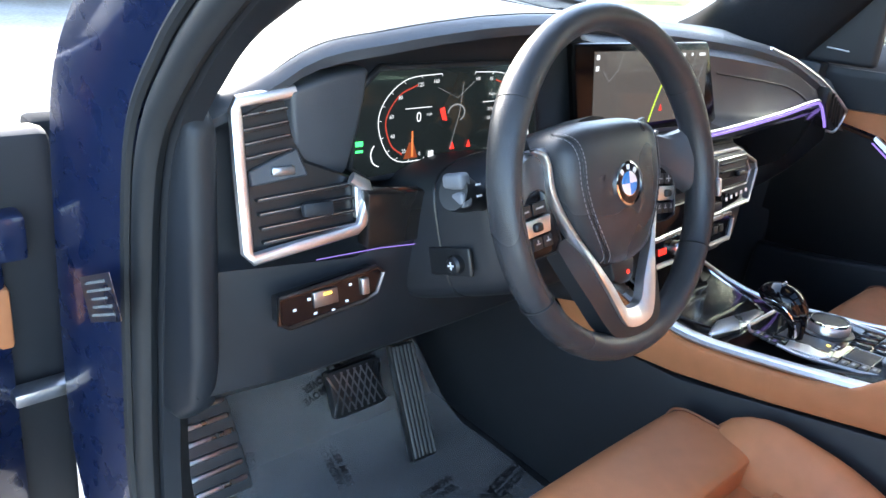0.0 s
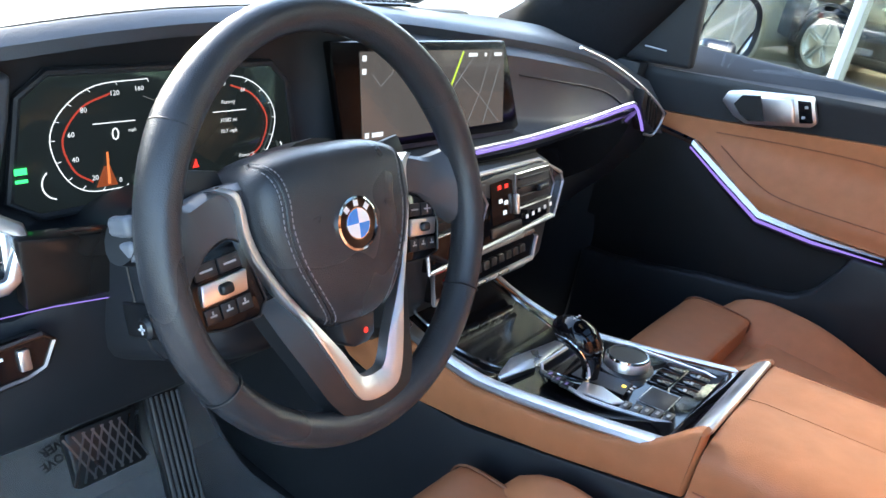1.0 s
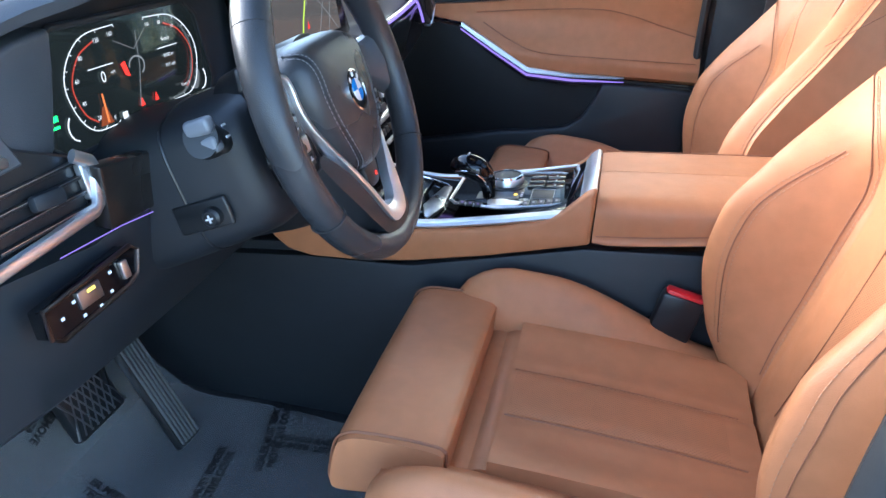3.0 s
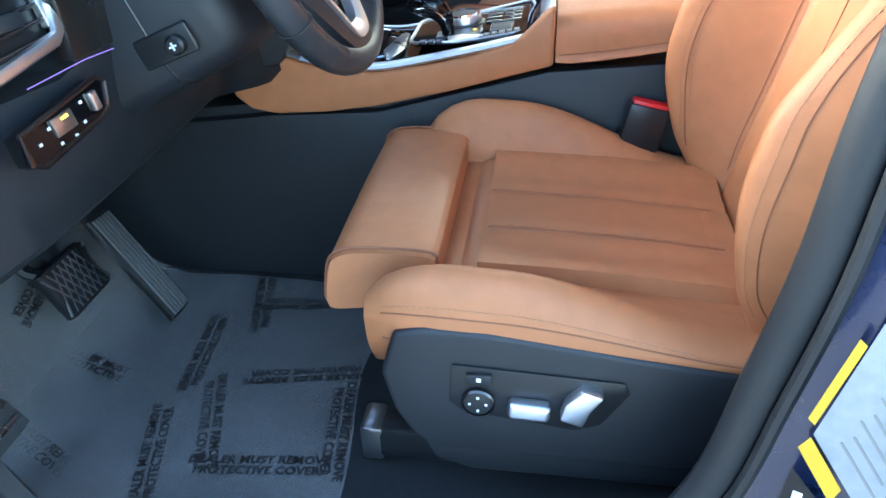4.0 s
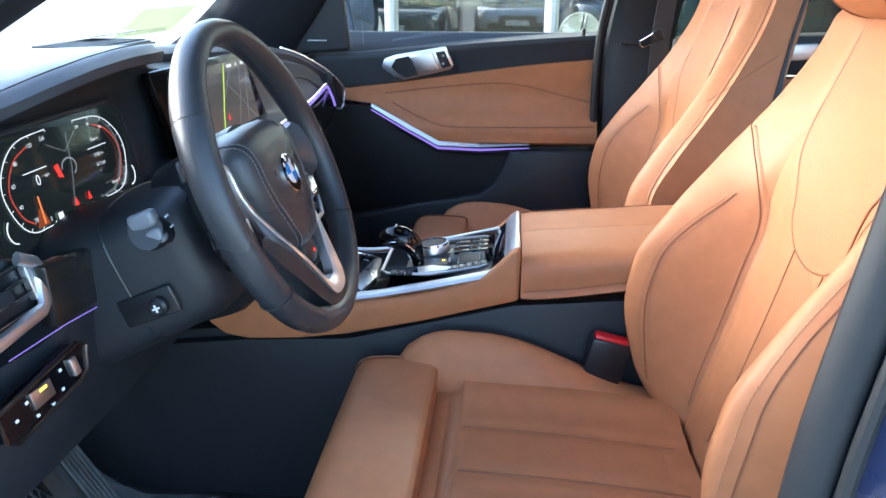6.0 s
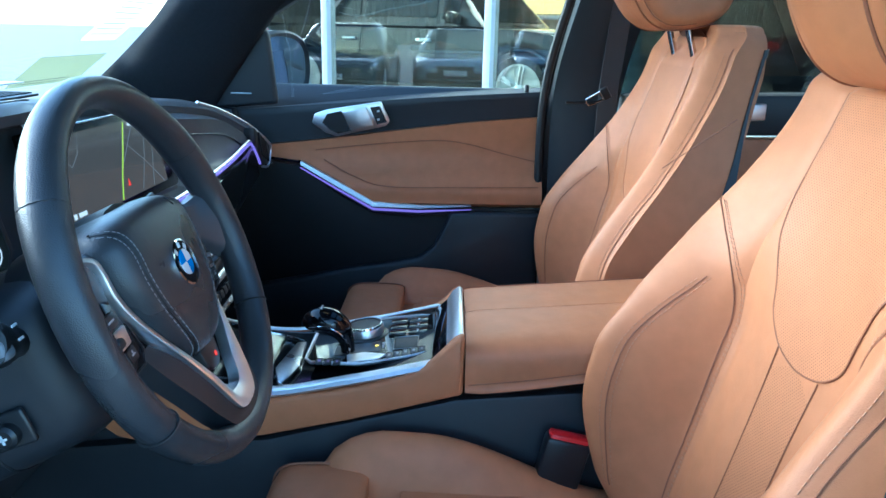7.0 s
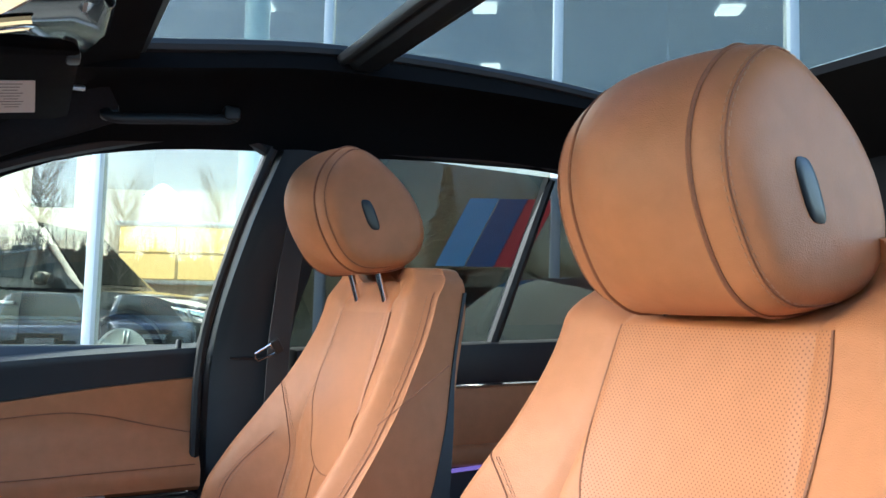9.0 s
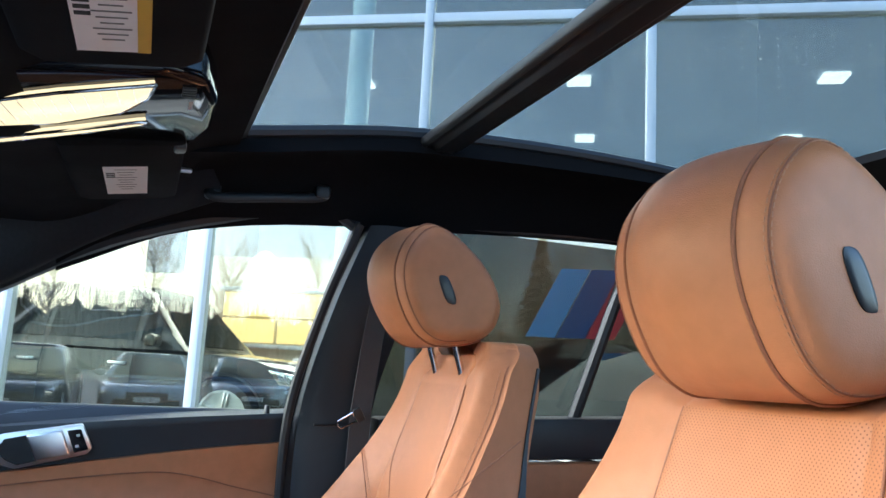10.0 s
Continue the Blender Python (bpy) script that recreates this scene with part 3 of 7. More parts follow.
    def hw(z):
        return table([(0.64, 0.235), (0.85, 0.272), (0.97, 0.268), (1.08, 0.243), (1.18, 0.216), (1.265, 0.204), (1.305, 0.200), (1.320, 0.193), (1.328, 0.182)], z)

    def slim(x, z):
        """The side beside the console is narrower low down."""
        if x * outer < 0 and abs(x) > 0.12:
            return math.copysign(0.12 + (abs(x) - 0.12) * mix(tuck, 1.0, smooth_step(0.96, 1.14, z)), x)
        return x

    def front(x, z):
        u = min(1, abs(x) / hw(z))
        wing = table([(0.64, -0.095), (0.70, -0.066), (0.76, -0.036), (0.86, -0.016), (0.93, -0.026), (1.00, -0.068), (1.08, -0.132), (1.16, -0.192), (1.25, -0.242), (1.32, -0.262)], z) - yc(z)
        wing *= swell if x * outer < 0 else 0.86
        flat = swell < 1 and x * outer < 0
        d = wing * mix(smooth_step(0.44, 0.86, u), min(1.0, u / 0.86) ** 2, smooth_step(0.98, 1.12, z)) - (0.040 * smooth_step(0.80, 1.0, u) ** 1.8 if flat else (0.075 - 0.060 * smooth_step(1.12, 1.29, z)) * smooth_step(0.86, 1.0, u) ** 1.7)
        d -= 0.004 * math.exp(-((u - 0.52) / 0.025) ** 2)
        top = (0.014 * smooth_step(1.285, 1.334, z)) if swell < 1 else 0.06 * smooth_step(1.268, 1.330, z)
        hollow = 0.020 * smooth_step(1.24, 1.328, z) * (1 - smooth_step(0.50, 0.72, u))
        return V(cx + slim(x, z), yc(z) + d - top, z - hollow)
    rings = []
    for i in range(101):
        z = mix(0.655, 1.328, i / 100)
        w = hw(z)
        ring = [front(w * math.sin(math.pi / 2 * mix(-1, 1, j / 110)), z) for j in range(111)]
        rears = [mix(0.97, 0.94 if swell < 1 and k != outer else 0.70, smooth_step(1.0, 1.2, z)) for k in (1, -1)]
        back = yc(z) - 0.115 + (0.012 if swell < 1 else 0.05) * smooth_step(1.25, 1.328, z)
        right, left = V(cx + slim(w * rears[0], z), back + 0.02, z), V(cx + slim(-w * rears[1], z), back + 0.02, z)
        first, last = ring[0].copy(), ring[-1].copy()
        ring += [last.lerp(right, f) for f in (0.03, 0.1, 0.35, 0.65, 0.92, 1.0)]
        ring += [V(cx + w * 0.5, back, z), V(cx - w * 0.5, back, z)]
        ring += [left.lerp(first, f) for f in (0.0, 0.08, 0.35, 0.65, 0.9, 0.97)]
        rings.append(ring)
    for f, up in ((0.985, 0.004), (0.94, 0.008), (0.84, 0.0105), (0.6, 0.0115)):
        last = rings[100]
        mid = sum(last, V(0, 0, 0)) / len(last)
        rings.append([V(mix(mid.x, p.x, mix(1, f, 0.5)), mix(mid.y, p.y, f), p.z + up) for p in last])
    part("backrest", loft(rings), leather, s)
    rings = []
    for i in range(21):
        z = mix(0.60, 1.30 if swell < 1 else 1.27, i / 20)
        w, y = hw(z), yc(z) - 0.118 + (0.036 * smooth_step(0.85, 1.22, z) if swell < 1 else 0)
        lip = mix(0.05, 0.0, smooth_step(0.8, 1.2, z)) if swell < 1 else 0.05
        narrow = {k: mix(1.0, 0.975 if swell < 1 and k != outer else 0.68, smooth_step(0.95, 1.2, z)) for k in (-1, 1)}
        rings.append([V(cx + slim(a * w * narrow[1 if a > 0 else -1], z), y + b, z) for a, b in ((0.99, lip), (0.99, -0.005), (0.7, -0.03), (-0.7, -0.03), (-0.99, -0.005), (-0.99, lip))])
    part("back_shell", loft(rings), black_soft, s, "black plastic seat back shell")

    def tongue_w(z):
        if z < 1.05:
            return 0.086 * math.sqrt(max(0.0, 1 - ((1.05 - z) / 0.056) ** 2))
        return table([(1.05, 0.086), (1.11, 0.110), (1.18, 0.120), (1.26, 0.113)], z)
    shift = -0.010
    bm = sheet(lambda u, v: front(shift + mix(-1, 1, u) * tongue_w(mix(0.9942, 1.272, v)), mix(0.9942, 1.272, v)) + V(0, 0.0016, 0), 44, 70)
    part("backrest_insert", bm, leather_holes, s, "perforated tan leather insert")
    def trace(rows, off=0.0006, side=0.0):
        """A line on the backrest through rows of height and place across."""
        line = curve([(x, 0, z) for x, z in rows], 10)
        return [front(p.x + side, p.z) + V(0, off, 0) for p in line]
    edge = [(shift - tongue_w(z), z) for z in (1.27, 1.2, 1.12, 1.06, 1.03, 1.012, 1.000)] + [(shift, 0.9942)] + [(shift + tongue_w(z), z) for z in (1.000, 1.012, 1.03, 1.06, 1.12, 1.2, 1.27)]
    stitched(trace(edge, 0.0016), s, 0.0011)
    bm = sheet(lambda u, v: front(shift + mix(-1, 1, u) * mix(0.040, 0.042, v), mix(0.74, 0.998 - 0.020 * abs(2 * u - 1), v)) + V(0, 0.0007, 0), 20, 40)
    part("lumbar_insert", bm, leather_holes, s, "perforated tan leather strip")
    for k in (-1, 1):
        stitched(trace([(shift + k * x, z) for x, z in ((0.044, 0.72), (0.042, 0.82), (0.042, 0.92), (0.046, 1.0))], 0.0010), s, 0.0009)
        near_side = swell < 1 and k != outer
        welt = [(k * hw(z) * u, z) for z, u in ((0.72, 0.535), (0.80, 0.53), (0.96, 0.53), (1.03, 0.55), (1.07, 0.62), (1.10, 0.73), (1.13, 0.88))]
        if not near_side:
            stitched(trace(welt), s, 0.0010)
            dashed(trace(welt, 0.0008, -k * 0.0055), s)
            dashed(trace(welt, 0.0008, -k * 0.0085), s)
            arc = [(k * hw(z) * u, z) for z, u in ((0.74, 0.755), (0.83, 0.74), (0.91, 0.74), (0.98, 0.72), (1.04, 0.65))]
            stitched(trace(arc), s, 0.0010)
            dashed(trace(arc, 0.0008, k * 0.0045), s)
            dashed(trace(arc, 0.0008, -k * 0.0045), s)
        else:
            near = front(k * hw(1.06), 1.06)
            stitched([near + V(k * 0.0012, -0.004, 0.048), near + V(k * 0.0012, -0.055, 0.085), near + V(k * 0.0012 - k * 0.006, -0.12, 0.130)], s, 0.0008)
        if k == outer or near_side:
            wing = [(k * hw(z) * (0.965 if near_side else 0.93), z) for z in (0.72, 0.84, 0.96, 1.06, 1.16, 1.24, 1.30)]
            stitched(trace(wing, 0.0008), s, 0.0008)
            dashed(trace(wing, 0.0010, -k * 0.0045), s)

    # head restraint: a full middle part, edged with piping, and sloping cheeks
    hx = cx + drift
    profile = [(-0.210, 1.482), (-0.190, 1.462), (-0.177, 1.438), (-0.171, 1.408), (-0.174, 1.378), (-0.184, 1.348), (-0.203, 1.314), (-0.224, 1.294), (-0.252, 1.284), (-0.296, 1.288), (-0.332, 1.299), (-0.353, 1.320),
               (-0.361, 1.350), (-0.350, 1.390), (-0.322, 1.430), (-0.284, 1.463), (-0.250, 1.483), (-0.228, 1.488)]
    smooth = curve([(0, y + fore, z + lift) for y, z in profile], 4, True)
    core = V(0, -0.272 + fore, 1.384 + lift)
    ways = [(0.106, 0.62), (0.1055, 0.74), (0.1035, 0.82), (0.100, 0.875), (0.094, 0.925), (0.086, 0.962), (0.076, 0.985), (0.0700, 0.992), (0.0665, 1.0), (0.060, 1.002), (0.050, 1.004), (0.036, 1.007), (0.018, 1.008), (0.0, 1.009)]
    rows = [(-x, f) for x, f in ways[:-1]] + [(x, f) for x, f in ways[::-1]]
    def swollen(x, f, p):
        """The front swells between the pipings."""
        q = core + (p - core) * f
        lead = max(0.0, (p.y - core.y) / 0.10)
        return V(hx + x, q.y + 0.024 * lead * max(0.0, 1 - (x / 0.067) ** 2), q.z)
    rings = [[swollen(x, f, p) for p in smooth] for x, f in rows]
    hr = part("head_restraint", loft(rings), leather, s, angle=60)
    for k in (-1, 1):
        fore_line = [smooth[i % len(smooth)] for i in range(-14, 41)]
        part("piping", tube([V(hx + k * 0.0680, 0, 0) + core + (p - core) * 1.000 for p in fore_line], 0.0021, 6), thread, hr, "dark tan piping")
        row = [smooth[i % len(smooth)] for i in range(-11, 37)]
        line = [V(hx + k * 0.0945, 0, 0) + core + (p - core) * 0.925 for p in row]
        part("seam", tube(line, 0.0009, 5), thread, hr)
        dashed([V(hx + k * 0.0915, 0, 0) + core + (p - core) * 0.938 for p in row[::3]], hr)
        dashed([V(hx + k * 0.0965, 0, 0) + core + (p - core) * 0.916 for p in row[::3]], hr)
        mid = V(hx + k * 0.106, -0.252 + fore, 1.375 + lift)
        ring = []
        for i in range(24):
            th = 2 * math.pi * i / 24
            dy, dz = 0.0105 * math.copysign(abs(math.cos(th)) ** 0.6, math.cos(th)), 0.0235 * math.copysign(abs(math.sin(th)) ** 0.7, math.sin(th))
            ring.append(mid + V(0, dy + 0.42 * dz, dz))
        cap = loft([[p - V(k * 0.006, 0, 0) for p in ring], [p + V(k * 0.0010, 0, 0) for p in ring], [p.lerp(mid, 0.12) + V(k * 0.0020, 0, 0) for p in ring], [p.lerp(mid, 0.5) + V(k * 0.0024, 0, 0) for p in ring]])
        part("side_cap", cap, black_trim, hr, "black plastic side cap")
        post_line = [(cx + k * 0.062, -0.285, 1.24), (cx + k * 0.062, -0.287 + fore, 1.32 + lift)]
        part("post", tube(post_line, 0.006, 12), chrome, s, "chrome head restraint post")
        part("post_guide", lathe([(0.011, 0), (0.011, 0.006), (0.007, 0.008)], Matrix.Translation((cx + k * 0.062, -0.286, 1.262))), black_trim, s)

    # base and side cover with the switches
    part("seat_base", box((cx, 0.09, 0.58), (0.46, 0.38, 0.14), 0.02), black_soft, s, "black plastic seat base")
    for k in (-1, 1):
        part("seat_rail", box((cx + k * 0.19, 0.10, 0.475), (0.05, 0.52, 0.05), 0.008), black_trim, s)
        part("rail_end", box((cx + k * 0.19, 0.355, 0.475), (0.052, 0.03, 0.056), 0.006), brushed, s)
    cover = [(0.302, 0.708), (0.318, 0.655), (0.305, 0.60), (0.285, 0.565), (0.262, 0.548), (0.0, 0.540), (-0.12, 0.555), (-0.19, 0.60), (-0.16, 0.662), (-0.05, 0.682), (0.1, 0.702), (0.2, 0.716), (0.27, 0.718)]
    xo = cx + outer * 0.282
    part("side_cover", prism(cover, "x", cx + outer * 0.245, xo, 0.007, 3), black_soft, s, "black plastic side cover with seat switches")
    part("side_skirt", prism([(0.290, 0.575), (0.262, 0.520), (0.22, 0.505), (-0.10, 0.500), (-0.17, 0.53), (-0.15, 0.56), (0.27, 0.562)], "x", cx + outer * 0.235, cx + outer * 0.272, 0.006, 2), black_soft, s)
    if outer < 0:
        sw = part("switch_panel", prism([(0.238, 0.676), (0.242, 0.625), (0.228, 0.612), (0.105, 0.594), (0.078, 0.604), (0.050, 0.650), (0.056, 0.664)], "x", xo - 0.001, xo - 0.0035, 0.001), black_trim, s)
        part("memory_key", box((xo - 0.006, 0.209, 0.662), (0.006, 0.028, 0.012), 0.0015), black_soft, sw)
        part("memory_mark", box((xo - 0.0094, 0.209, 0.662), (0.0006, 0.005, 0.005)), white_ink, sw)
        part("lumbar_dial", lathe([(0.0185, 0), (0.0185, 0.006), (0.0165, 0.008), (0.0165, 0.004)], basis((xo - 0.003, 0.210, 0.629), (0, 1, 0), (0, 0, -1))), brushed_dark, sw, "dark ringed lumbar dial")
        part("lumbar_pad", lathe([(0.0155, 0), (0.0155, 0.0055), (0.013, 0.0065)], basis((xo - 0.004, 0.210, 0.629), (0, 1, 0), (0, 0, -1))), black_trim, sw)
        for dy, dz in ((0, 0.009), (0, -0.009), (0.009, 0), (-0.009, 0)):
            part("dial_mark", box((xo - 0.0108, 0.210 + dy, 0.629 + dz), (0.0006, 0.003, 0.003)), white_ink, sw)
        m1 = Matrix.Translation((xo - 0.010, 0.155, 0.626)) @ pose(0, 0, 0, 4)
        part("slide_switch", box((0, 0, 0), (0.018, 0.046, 0.022), 0.006, m1, 3), satin, sw, "satin chrome slide switch")
        m2 = Matrix.Translation((xo - 0.010, 0.101, 0.638)) @ pose(0, 0, 0, 18)
        part("backrest_switch", prism([(-0.012, -0.024), (0.015, -0.024), (0.017, 0.0), (0.006, 0.024), (-0.018, 0.024), (-0.012, 0.0)], "x", -0.009, 0.009, 0.004, 2, m2), satin, sw, "satin chrome backrest switch")
    return s


seat(-0.352, -1, "tan leather driver's sports seat with an extended thigh support", -0.008, 0.018, drift=-0.014)
seat(0.415, 1, "tan leather passenger's sports seat with an extended thigh support", 0.045, 0.04, 0.88, 0.74, -0.020)

buckle = thing("belt_buckle", (-0.150, 0.0, 0.60), "black seat belt buckle with a red release key", "belt buckle")
bmx = Matrix.Translation((-0.150, 0.004, 0.754)) @ pose(0, 0, 0, 12, 0, 0)
part("stalk", box((0, 0, -0.09), (0.022, 0.045, 0.13), 0.006, bmx), black_soft, buckle)
part("housing", box((0, 0, 0.0), (0.030, 0.062, 0.072), 0.007, bmx), black_trim, buckle)
part("release_key", box((0, 0, 0.034), (0.022, 0.054, 0.014), 0.004, bmx), red_plastic, buckle, "red release key")

# ---- steering wheel ----
TILT = radians(21.5)
HUB = V(-0.383, 0.446, 1.090)
WU, WV, WN = V(1, 0, 0), V(0, math.sin(TILT), math.cos(TILT)), V(0, -math.cos(TILT), math.sin(TILT))


def W(u, v, n=0.0):
    return HUB + WU * u + WV * v + WN * n


WM = Matrix((WU, WV, WN)).transposed().to_4x4()
WM.translation = HUB
wheel = thing("steering_wheel", (HUB.x, HUB.y, HUB.z), "black leather steering wheel with satin chrome lower spoke", "steering wheel")
rim = []
for k in range(72):
    a = 2 * math.pi * k / 72
    fat = 1 + 0.10 * math.exp(-((a - radians(35)) / 0.25) ** 2) + 0.10 * math.exp(-((a - radians(145)) / 0.25) ** 2)
    c = W(0.176 * math.cos(a), 0.176 * math.sin(a), 0.012)
    out = WU * math.cos(a) + WV * math.sin(a)
    rim.append([c + out * 0.0150 * fat * math.cos(t) + WN * 0.0185 * fat * math.sin(t) for t in [2 * math.pi * j / 16 for j in range(16)]])
part("rim", loft(rim, loop=True), rim_leather, wheel)
for a in (33, 147, 213, 327):
    ca, sa = math.cos(radians(a)), math.sin(radians(a))
    c = W(0.176 * ca, 0.176 * sa, 0.012)
    out = WU * ca + WV * sa
    part("rim_seam", tube([c + out * 0.0160 * math.cos(t) + WN * 0.0195 * math.sin(t) for t in [2 * math.pi * j / 20 for j in range(20)]], 0.0009, 5, True), black_trim, wheel)
stitch = bmesh.new()
for k in range(150):
    a = radians(-62 + 124 * k / 149)
    p = W(0.1617 * math.cos(a), 0.1617 * math.sin(a), 0.012)
    q = W(0.1621 * math.cos(a + 0.010), 0.1621 * math.sin(a + 0.010), 0.016 if k % 2 else 0.008)
    tube([p, q], 0.0009, 4, bm=stitch)
part("rim_stitching", stitch, black_trim, wheel)

# hub pad
half_pad = [(0.0, 0.070), (0.040, 0.069), (0.070, 0.063), (0.086, 0.050), (0.090, 0.030), (0.089, 0.006), (0.080, -0.024), (0.064, -0.056), (0.046, -0.078), (0.026, -0.088), (0.0, -0.091)]
pad_line = half_pad + [(-u, v) for u, v in half_pad[-2:0:-1]]
pl = [(p.x, p.y) for p in curve([(u, v, 0) for u, v in pad_line], 5, True)]
rings = [[W(u * k, v * k, n) for u, v in pl] for k, n in ((0.97, -0.045), (1.0, -0.012), (0.995, -0.002), (0.965, 0.008), (0.90, 0.0165), (0.80, 0.0215), (0.6, 0.0250), (0.4, 0.0265), (0.2, 0.027))]
pad = part("airbag_pad", loft(rings), rim_leather, wheel, "black leather airbag cover")
seamline = [(-0.074, 0.062), (-0.069, 0.050), (-0.066, 0.030), (-0.066, 0.006), (-0.059, -0.022), (-0.046, -0.050), (-0.034, -0.072), (-0.031, -0.080)]
around = sorted((math.atan2(v, u), math.hypot(u, v)) for u, v in pl)
around = [(a - 2 * math.pi, r) for a, r in around[-3:]] + around + [(a + 2 * math.pi, r) for a, r in around[:3]]


def pad_n(u, v):
    """Height of the domed cover."""
    k = math.hypot(u, v) / max(1e-6, table(around, math.atan2(v, u)))
    return table([(0.0, 0.027), (0.2, 0.027), (0.4, 0.0265), (0.6, 0.0250), (0.8, 0.0215), (0.9, 0.0165), (0.965, 0.008), (1.0, -0.006)], min(k, 1.0))


for k in (-1, 1):
    groove = [W(p.x, p.y, pad_n(p.x, p.y)) for p in curve([(k * (u - 0.0025), v, 0) for u, v in seamline], 6)]
    part("pad_seam", tube(groove, 0.0010, 5), black_trim, pad)
    for d in (-0.0062, 0.0012):
        pts = [W(p.x, p.y, pad_n(p.x, p.y)) for p in curve([(k * (u + d), v, 0) for u, v in seamline], 14)]
        b = bmesh.new()
        for i in range(0, len(pts) - 1, 3):
            tube([pts[i] + WN * 0.0004, pts[min(i + 2, len(pts) - 1)] + WN * 0.0004], 0.0005, 4, bm=b)
        part("pad_stitching", b, pale_thread, pad)
for k in (-1, 1):
    part("horn_mark", tube([W(k * 0.046, 0.012, pad_n(0.046, 0.012) + 0.0002), W(k * 0.038, 0.014, pad_n(0.038, 0.014) + 0.0002), W(k * 0.041, 0.008, pad_n(0.041, 0.008) + 0.0002)], 0.0005, 4), black_trim, pad)
# roundel
part("roundel_ring", lathe([(0.0235, 0), (0.0235, 0.0035), (0.0215, 0.0042), (0.0212, 0.002)], WM @ Matrix.Translation((0, 0, 0.0255)), 40), chrome, pad, "chrome ring of the round maker's badge")
part("roundel_band", lathe([(0.0213, 0), (0.0213, 0.003)], WM @ Matrix.Translation((0, 0, 0.0255)), 40), gloss_black, pad)
part("roundel_inner_ring", lathe([(0.0138, 0), (0.0138, 0.0036), (0.0128, 0.0036)], WM @ Matrix.Translation((0, 0, 0.0255)), 40), chrome, pad)
for q in range(4):
    pts = [(0, 0)] + [(0.0128 * math.cos(radians(90 * q + a)), 0.0128 * math.sin(radians(90 * q + a))) for a in range(0, 91, 9)]
    part("roundel_quarter", prism(pts, "z", 0.0288, 0.0297, m=WM), emblem_white if q % 2 == 0 else emblem_blue, pad)
for k in (-1, 0, 1):
    a = radians(90 - 42 * k)
    part("roundel_mark", box((0, 0, 0), (0.0048, 0.0052, 0.0006), 0, WM @ Matrix.Translation((0.0174 * math.cos(a), 0.0174 * math.sin(a), 0.0288)) @ pose(0, 0, 0, 0, 0, -42 * k)), emblem_white, pad)

